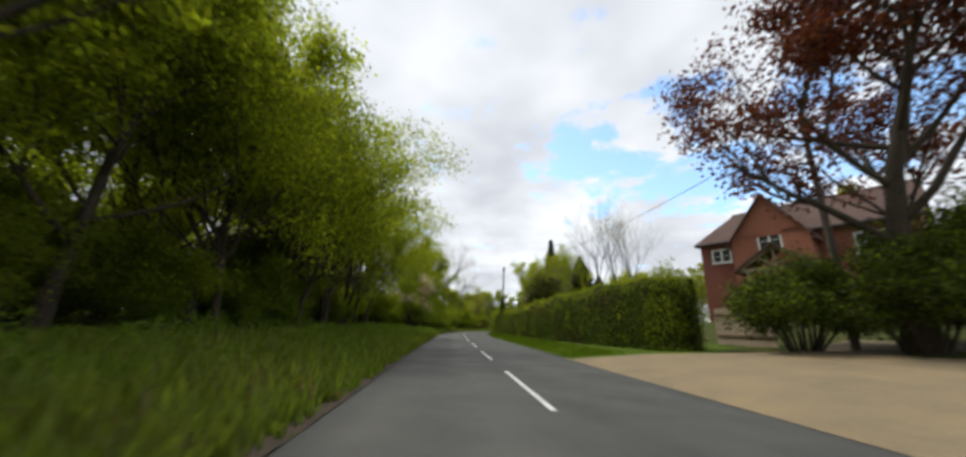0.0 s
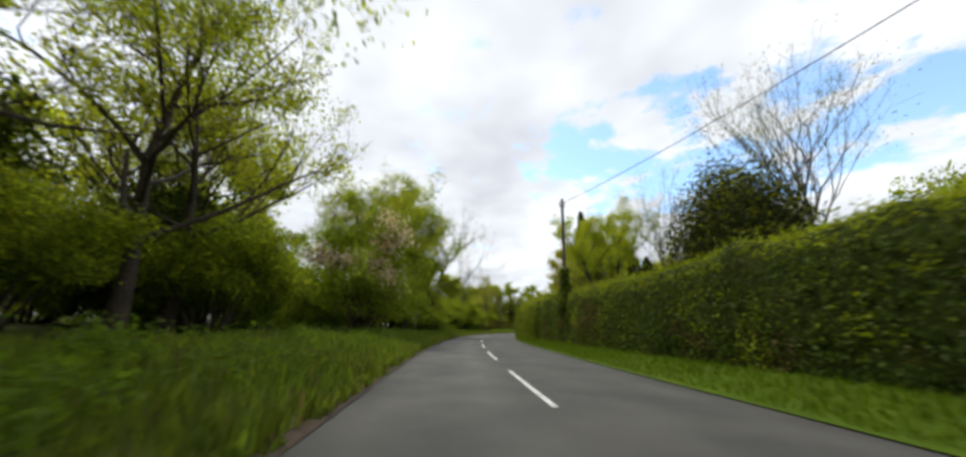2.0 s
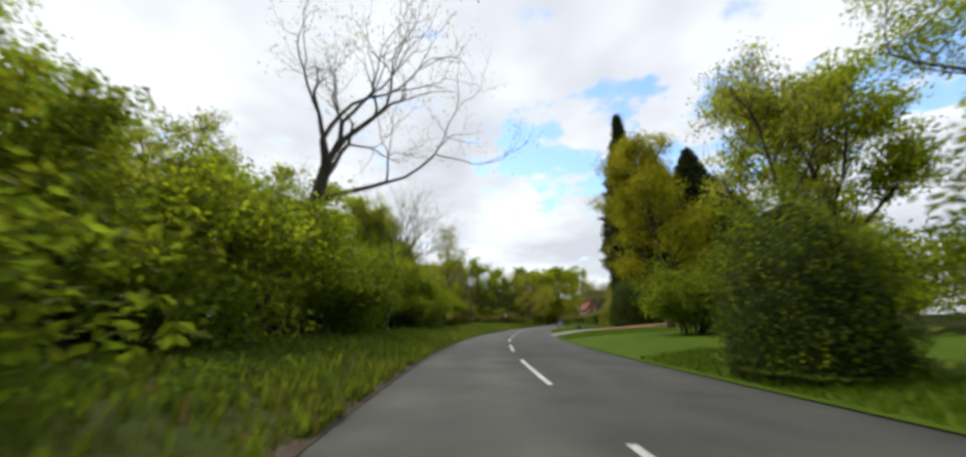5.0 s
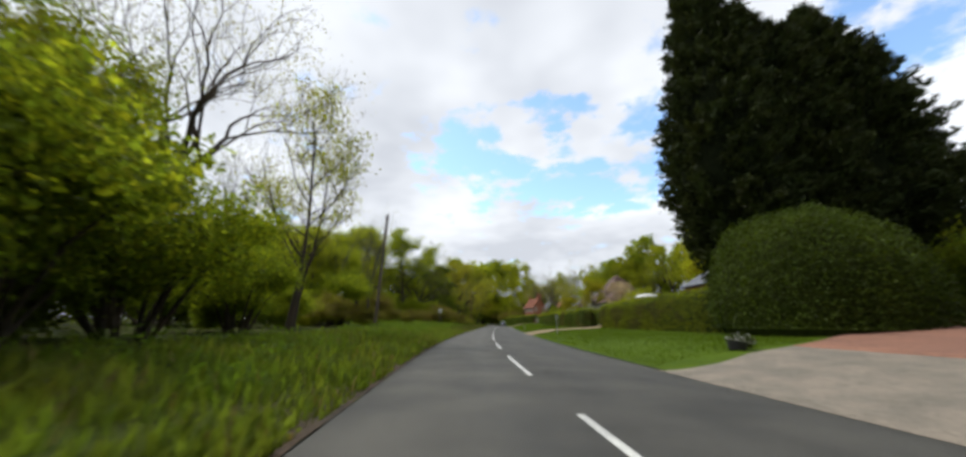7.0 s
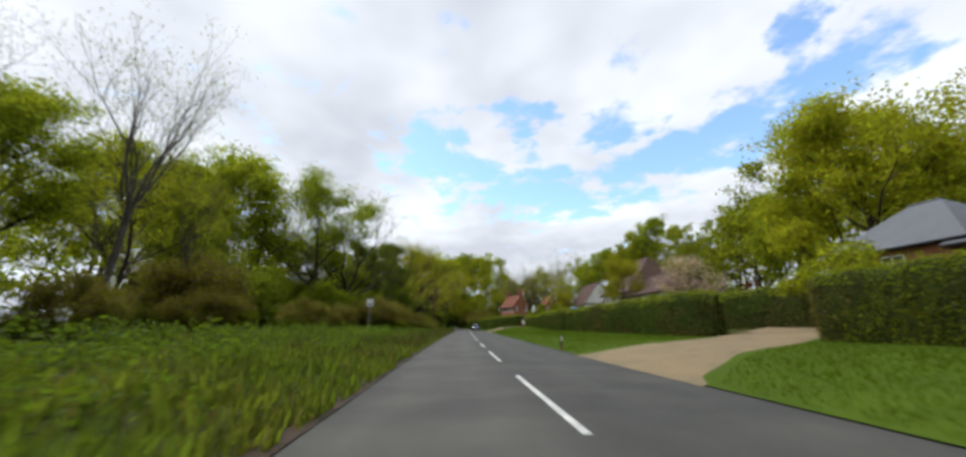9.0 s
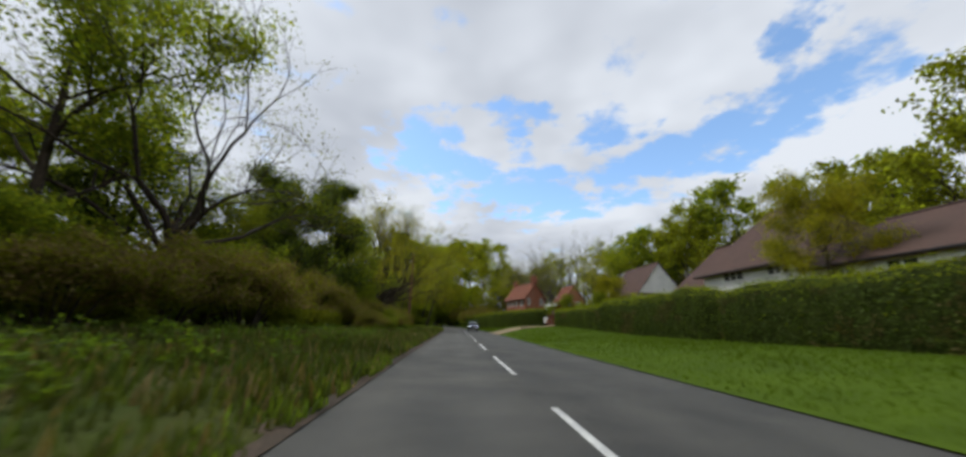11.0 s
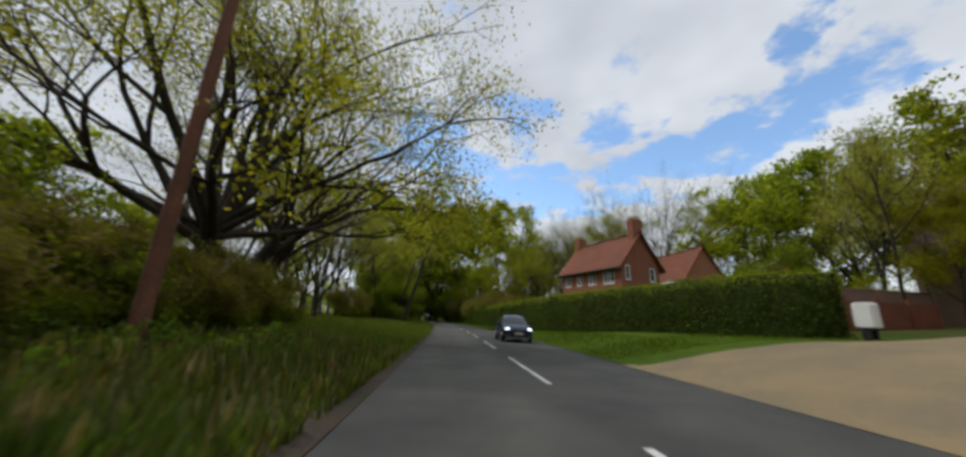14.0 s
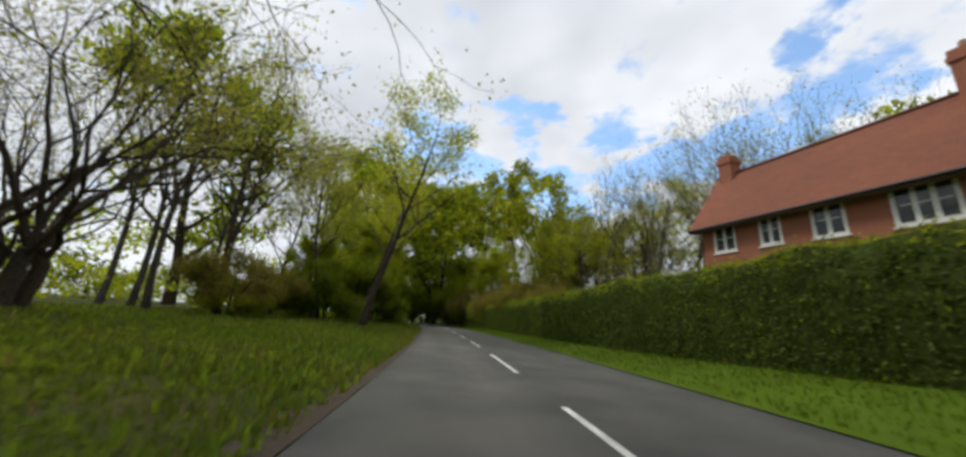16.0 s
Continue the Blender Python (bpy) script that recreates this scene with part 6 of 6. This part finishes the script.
# ---------------------------------------------------------------- signs, bins, gates
fp = holder("footpath_sign", stand(76.2, -6.2, -10), "grey metal footpath signpost with white finger boards", "signpost")
tube_part("post", [(0, 0, -0.3), (0, 0, 2.65)], [0.04, 0.04], METALGREY, fp)
part("finger_board", boxes((0.045, 0.24, -0.012, 0.012, 1.95, 2.62)), WHITE, fp, "white board", bevel=0.004)
part("finger_board", boxes((-0.5, -0.042, -0.012, 0.012, 1.6, 1.78)), WHITE, fp, "white board", bevel=0.004)
bs = holder("bus_stop_sign", stand(180.2, -7.8), "white bus stop flag on a grey post", "bus stop")
tube_part("post", [(0, 0, -0.3), (0, 0, 3.0)], [0.04, 0.04], METALGREY, bs)
part("flag", boxes((-0.3, 0.3, -0.065, -0.042, 2.35, 3.0)), WHITE, bs, "white sign plate", bevel=0.005)
part("sign_band", boxes((-0.26, 0.26, -0.072, -0.0655, 2.45, 2.6)), material("sign_grey", (0.25, 0.27, 0.3), 0.5, bump=0), bs, "grey band of small print")
gp = holder("marker_post", stand(151.5, 7.6), "slim grey metal post on the verge", "post")
tube_part("shaft", [(0, 0, -0.3), (0, 0, 1.75)], [0.06, 0.06], METALGREY, gp)
part("plate", boxes((-0.13, 0.13, -0.07, -0.05, 1.4, 1.75)), METALGREY, gp, bevel=0.004)
for s, d in ((247, 10.6), (168.8, 6.0)):
    vm = holder("verge_marker", stand(s, d), "short white-topped timber verge marker", "marker post")
    part("post", boxes((-0.06, 0.06, -0.06, 0.06, -0.2, 0.75)), TIMBER, vm, bevel=0.01)
    part("reflector", boxes((-0.045, 0.045, -0.072, -0.061, 0.45, 0.68)), WHITE, vm, "white reflector")

wb = holder("utility_cabinet", stand(235.0, 14.9, 12), "white cabinet on a short dark stand beside the driveway", "cabinet")
for x in (-0.2, 0.2):
    part("leg", boxes((x - 0.05, x + 0.05, -0.12, 0.12, -0.15, 0.36)), BLACK, wb, bevel=0.01)
part("shelf", boxes((-0.27, 0.27, -0.19, 0.19, 0.362, 0.42)), BLACK, wb, "dark stand top", bevel=0.01)
part("box", prism([(-0.29, 0.422), (0.29, 0.422), (0.29, 1.26), (0.2, 1.32), (-0.2, 1.32), (-0.29, 1.26)], -0.22, 0.22), WHITE, wb, bevel=0.02)
part("door", boxes((-0.25, 0.25, -0.238, -0.222, 0.47, 1.22)), WHITE, wb, bevel=0.005)

# planter at the paved drive
pl = holder("planter", stand(129.9, 9.2, 25, 0.75), "low dark planter with a white-flowered plant", "planter")
tube_part("pot", [(-0.22, 0, 0.0), (-0.12, 0, 0.34)], [0.3, 0.4], BLACK, pl, 14)
rng = np.random.default_rng(5)
v = rng.normal(size=(900, 3)); v /= np.linalg.norm(v, axis=1)[:, None]
c = v * np.array([0.6, 0.6, 0.35]) * rng.uniform(0.5, 1, 900)[:, None] + np.array([0.22, 0, 0.42])
child("plant", mesh_of("plant", *leaves(c, 0.12, rng), [DARKLEAF, WHITE], (rng.random(900) < 0.18).astype(int)), pl)


def field_gate(s, d, turn, width, label, mat=TIMBER):
    g = holder("gate", stand(s, d, turn, 0.6), label, "gate")
    for x in (0, width):
        part("gate_post", boxes((x - 0.09, x + 0.09, -0.09, 0.09, -0.3, 1.45)), mat, g, bevel=0.015)
    for z in (0.25, 0.5, 0.75, 1.02):
        part("bar", boxes((0.1, width - 0.1, -0.03, 0.03, z, z + 0.09)), mat, g)
    for x in (0.12, width / 2, width - 0.2):
        part("stile", boxes((x, x + 0.08, 0.032, 0.06, 0.15, 1.2)), mat, g)
    return g


field_gate(163.5, 18.6, 20, 5.0, "low white-topped timber gate across the drive", PALETIMBER)
lk = holder("garden_room", stand(258.2, 22.9), "white flat-roofed garden room beside the brick annexe", "garden room")
part("wall", boxes((0, 2.6, 0, 3.2, -0.3, 4.1)), WHITE, lk)
part("roof", prism([(-0.25, 4.104), (2.85, 4.104), (2.3, 4.75), (0.3, 4.75)], -0.2, 3.4, "y"), WHITE, lk, "white sloping roof", bevel=0.03)
part("window", boxes((0.4, 2.2, -0.03, -0.003, 2.4, 3.7)), BLACK, lk, "dark window")
# timber edging and brown fence round the fourth drive
for s, d, n, turn in ((226.0, 9.0, 2, 0), (226.2, 16.4, 2, 60)):
    for k in range(n):
        sl2 = holder("timber_edging", stand(s, d, turn) @ Matrix.Translation((k * 1.9, 0, 0)), "squared timber baulk edging the gravel", "edging")
        part("baulk", boxes((0, 1.7, -0.11, 0.11, -0.1, 0.32)), PALETIMBER, sl2, bevel=0.02)
REDWOOD = material("red_stained_timber", (0.22, 0.07, 0.035), 0.75, (0.15, 0.05, 0.03), 1, 20, 0.3, 0.3)
fence = holder("panel_fence", stand(239.4, 15.9, 0), "brown timber panel fence behind the bin", "fence")
for k in range(5):
    x = k * 1.85
    part("fence_post", boxes((x - 0.06, x + 0.06, -0.06, 0.06, -0.3, 2.0)), REDWOOD, fence)
    for j in range(11):
        part("slat", boxes((x + 0.065, x + 1.785, -0.02 + 0.012 * (j % 2), 0.0 + 0.012 * (j % 2), 0.05 + j * 0.16, 0.2 + j * 0.16)), REDWOOD, fence)
cover = holder("garden_cover", stand(221, 23.5, 20, 0.9), "blue tarpaulin cover over a stored boat", "cover")
bm = bmesh.new()
bmesh.ops.create_uvsphere(bm, u_segments=24, v_segments=10, radius=1.0, matrix=Matrix.Diagonal((1.3, 3.0, 0.9, 1)))
bmesh.ops.delete(bm, geom=[v for v in bm.verts if v.co.z < -0.3], context="VERTS")
for v_ in bm.verts:
    v_.co.z += 0.05 * noise.noise(v_.co * 2.2)
tarp = part("tarpaulin", bm, material("blue_tarp", (0.05, 0.14, 0.42), 0.45, (0.07, 0.18, 0.5), 0.8, 8, 0.2, 0.4), cover, "blue tarpaulin", smooth=True)
tarp.location.z = 2.75
part("hull", prism([(-0.4, 0.9), (0.4, 0.9), (1.15, 2.5), (-1.15, 2.5)], -2.6, 2.6, "y"), WHITE, cover, "white hull", bevel=0.1)
for y in (-1.6, 1.6):
    part("trailer_stand", boxes((-0.7, 0.7, y - 0.15, y + 0.15, -0.1, 0.95)), TIMBER, cover)

# ---------------------------------------------------------------- vehicles


def car(name, m, paint, label):
    """A compact sport-utility car, nose towards -y, lofted over stations along its length."""
    ob = holder(name, m, label, "car")
    # y, floor, waist and top heights; half widths low, at the waist and at the top
    st = [(-2.24, 0.42, 0.66, 0.76, 0.60, 0.66, 0.58), (-2.14, 0.28, 0.74, 0.88, 0.80, 0.83, 0.70), (-1.75, 0.24, 0.86, 1.0, 0.89, 0.91, 0.78), (-1.05, 0.24, 0.96, 1.09, 0.90, 0.93, 0.82),
          (-0.45, 0.24, 0.99, 1.44, 0.90, 0.93, 0.68), (0.1, 0.24, 1.01, 1.6, 0.90, 0.93, 0.62), (0.9, 0.24, 1.03, 1.62, 0.90, 0.93, 0.61), (1.5, 0.24, 1.05, 1.56, 0.90, 0.92, 0.63), (1.95, 0.28, 1.05, 1.34, 0.88, 0.9, 0.68), (2.16, 0.38, 0.96, 1.08, 0.8, 0.84, 0.7), (2.22, 0.5, 0.8, 0.9, 0.7, 0.74, 0.64)]
    rings = []
    for y, zb, zw, zt, a, b, c in st:
        half = [(a * 0.8, zb), (a, zb + 0.12), (b, (zb + zw) / 2), (b, zw), (c, zt - 0.06), (c * 0.62, zt - 0.005)]
        rings.append([(x, y, z) for x, z in half] + [(0, y, zt + 0.012)] + [(-x, y, z) for x, z in half[::-1]])
    n = len(rings[0])
    V = np.array(rings).reshape(-1, 3)
    F = [(i * n + j, i * n + (j + 1) % n, (i + 1) * n + (j + 1) % n, (i + 1) * n + j) for i in range(len(st) - 1) for j in range(n)]

    def skin(part_name, mat, text, keep=None, lift=0.0):
        bm = bmesh.new()
        vs = [bm.verts.new(v) for v in V]
        for k, f in enumerate(F):
            if keep is None or keep(k // n, k % n):
                bm.faces.new([vs[i] for i in f])
        if keep is None:
            bm.faces.new(vs[:n][::-1]); bm.faces.new(vs[-n:])
        else:
            bmesh.ops.delete(bm, geom=[v for v in bm.verts if not v.link_faces], context="VERTS")
        bmesh.ops.recalc_face_normals(bm, faces=bm.faces[:])
        if keep is None:
            bmesh.ops.subdivide_edges(bm, edges=bm.edges[:], cuts=1, use_grid_fill=True, smooth=0.35)
        else:
            bmesh.ops.inset_region(bm, faces=bm.faces[:], thickness=0.035, depth=lift)
            bmesh.ops.solidify(bm, geom=bm.faces[:], thickness=-0.01)
        return part(part_name, bm, mat, ob, text, smooth=keep is None)
    skin("body", paint, "")
    skin("windscreen", GLASS, "dark windscreen", lambda i, j: i in (3, 4) and 4 <= j <= 7, 0.03)
    skin("rear_window", GLASS, "dark rear window", lambda i, j: i == 8 and 4 <= j <= 7, 0.03)
    skin("side_window", GLASS, "dark side window", lambda i, j: 4 <= i <= 7 and j == 3, 0.03)
    skin("side_window", GLASS, "dark side window", lambda i, j: 4 <= i <= 7 and j == 8, 0.03)
    part("grille", boxes((-0.48, 0.48, -2.29, -2.2, 0.58, 0.74)), BLACK, ob, "black grille", bevel=0.02)
    part("lower_grille", boxes((-0.62, 0.62, -2.24, -2.12, 0.32, 0.46)), BLACK, ob, "black lower grille", bevel=0.02)
    part("bumper_trim", boxes((-0.66, 0.66, -2.25, -2.1, 0.22, 0.28)), METALGREY, ob, "silver bumper trim", bevel=0.015)
    part("number_plate", boxes((-0.26, 0.26, -2.3, -2.285, 0.47, 0.575)), WHITE, ob, "plain white plate")
    part("badge", boxes((-0.07, 0.07, -2.302, -2.291, 0.62, 0.7)), METALGREY, ob, "small silver badge", bevel=0.01)
    for sx in (-1, 1):
        x0, x1 = sorted((sx * 0.52, sx * 0.8))
        part("headlight", boxes((x0, x1, -2.2, -2.02, 0.72, 0.83)), HEADLAMP, ob, "lit headlight", bevel=0.03)
        part("fog_light", boxes((sx * 0.68 - 0.07, sx * 0.68 + 0.07, -2.2, -2.08, 0.36, 0.43)), METALGREY, ob, bevel=0.02)
        part("mirror", boxes((sx * 0.97 - 0.09, sx * 0.97 + 0.09, -0.74, -0.62, 1.0, 1.14)), paint, ob, bevel=0.035)
        x0, x1 = sorted((sx * 0.905, sx * 0.945))
        part("sill", boxes((x0, x1, -1.0, 0.95, 0.24, 0.34)), BLACK, ob, "black sill trim", bevel=0.01)
        for y in (-1.38, 1.35):
            x = sx * 0.835
            child("wheel_arch", mesh_of("wheel_arch", *tube([(x, y, 0.36), (sx * 0.925, y, 0.36), (sx * 0.937, y, 0.36)], [0.42, 0.42, 0.4], 24), BLACK), ob, "black wheel arch")
            wh = child("wheel", mesh_of("wheel", *tube([(x - 0.11, y, 0.34), (x - 0.1, y, 0.34), (x + 0.1, y, 0.34), (x + 0.115, y, 0.34)], [0.30, 0.34, 0.34, 0.30], 22), BLACK), ob, "black tyre")
            child("rim", mesh_of("rim", *tube([(x + sx * 0.09, y, 0.34), (x + sx * 0.124, y, 0.34), (x + sx * 0.127, y, 0.34)], [0.22, 0.2, 0.02], 16), METALGREY), wh, "alloy rim")
    return ob


def lamp_material():
    m = bpy.data.materials.new("headlamp")
    m.use_nodes = True
    b = m.node_tree.nodes["Principled BSDF"]
    b.inputs["Base Color"].default_value = (0.8, 0.85, 0.9, 1)
    b.inputs["Emission Color"].default_value = (0.9, 0.95, 1.0, 1)
    b.inputs["Emission Strength"].default_value = 4.0
    return m


HEADLAMP = lamp_material()
CARBLUE = material("dark_blue_car_paint", (0.02, 0.032, 0.06), 0.25, (0.016, 0.026, 0.05), 2, 20, 0.05, 0, spec=0.7)
cx, cy = plan(247.0, 3.85)
car("car", pose(float(cx), float(cy), 0.02, 0, 0, -math.degrees(bearing(247.0))), CARBLUE, "dark blue car with lit headlights on the lane")
# a white sheet hung on a dark timber frame before the barn
sh = holder("hung_sheet", stand(237, 24.8, 35), "white sheet hung over a dark timber frame by the barn", "sheet")
for x in (0.0, 1.15):
    part("post", boxes((x - 0.07, x + 0.07, -0.07, 0.07, -0.3, 4.2)), TIMBER, sh)
part("rail", boxes((0.071, 1.079, -0.06, 0.06, 4.0, 4.14)), TIMBER, sh)
bm = bmesh.new()
rows = [[bm.verts.new((0.02 + 1.1 * i / 8, -0.075 - 0.05 * math.sin(i * 1.9) * (1 - j / 7), 2.2 + 2.0 * j / 7 - 0.18 * (abs(i - 4) / 4) ** 2 * (j / 7))) for i in range(9)] for j in range(8)]
for a_, b_ in zip(rows, rows[1:]):
    for i in range(8):
        bm.faces.new((a_[i], a_[i + 1], b_[i + 1], b_[i]))
bmesh.ops.solidify(bm, geom=bm.faces[:], thickness=0.012)
part("sheet", bm, WHITE, sh, "white cloth", smooth=True)
# the brick garden wall behind the fourth drive
gw = holder("garden_wall", stand(240.3, 17.6), "weathered pinkish brick garden wall with a stone coping", "garden wall")
WALLBRICK = brick_material("weathered_brick", (0.26, 0.15, 0.11), (0.2, 0.115, 0.085), (0.3, 0.25, 0.2))
me = wall_mesh("brickwork", 8.6, 2.35, [], WALLBRICK)
child("brickwork", me, gw)
part("coping", boxes((-0.05, 8.65, -0.05, 0.33, 2.353, 2.43)), GRAVEL, gw, bevel=0.015)

seat = holder("garden_bench", stand(226.4, 13.6, 100), "reddish timber bench beside the gravel driveway", "bench")
for k in range(4):
    part("seat_slat", boxes((0, 1.5, -0.2 + k * 0.11, -0.11 + k * 0.11, 0.42, 0.45)), REDWOOD, seat)
for z in (0.58, 0.72, 0.86):
    part("back_slat", boxes((0, 1.5, 0.26, 0.285, z, z + 0.09)), REDWOOD, seat)
for x in (0.03, 1.4):
    part("leg", boxes((x, x + 0.07, -0.2, -0.13, -0.1, 0.418)), REDWOOD, seat)
    part("leg", boxes((x, x + 0.07, 0.287, 0.35, -0.1, 0.95)), REDWOOD, seat)
    part("armrest", boxes((x, x + 0.07, -0.22, 0.255, 0.6, 0.64)), REDWOOD, seat)
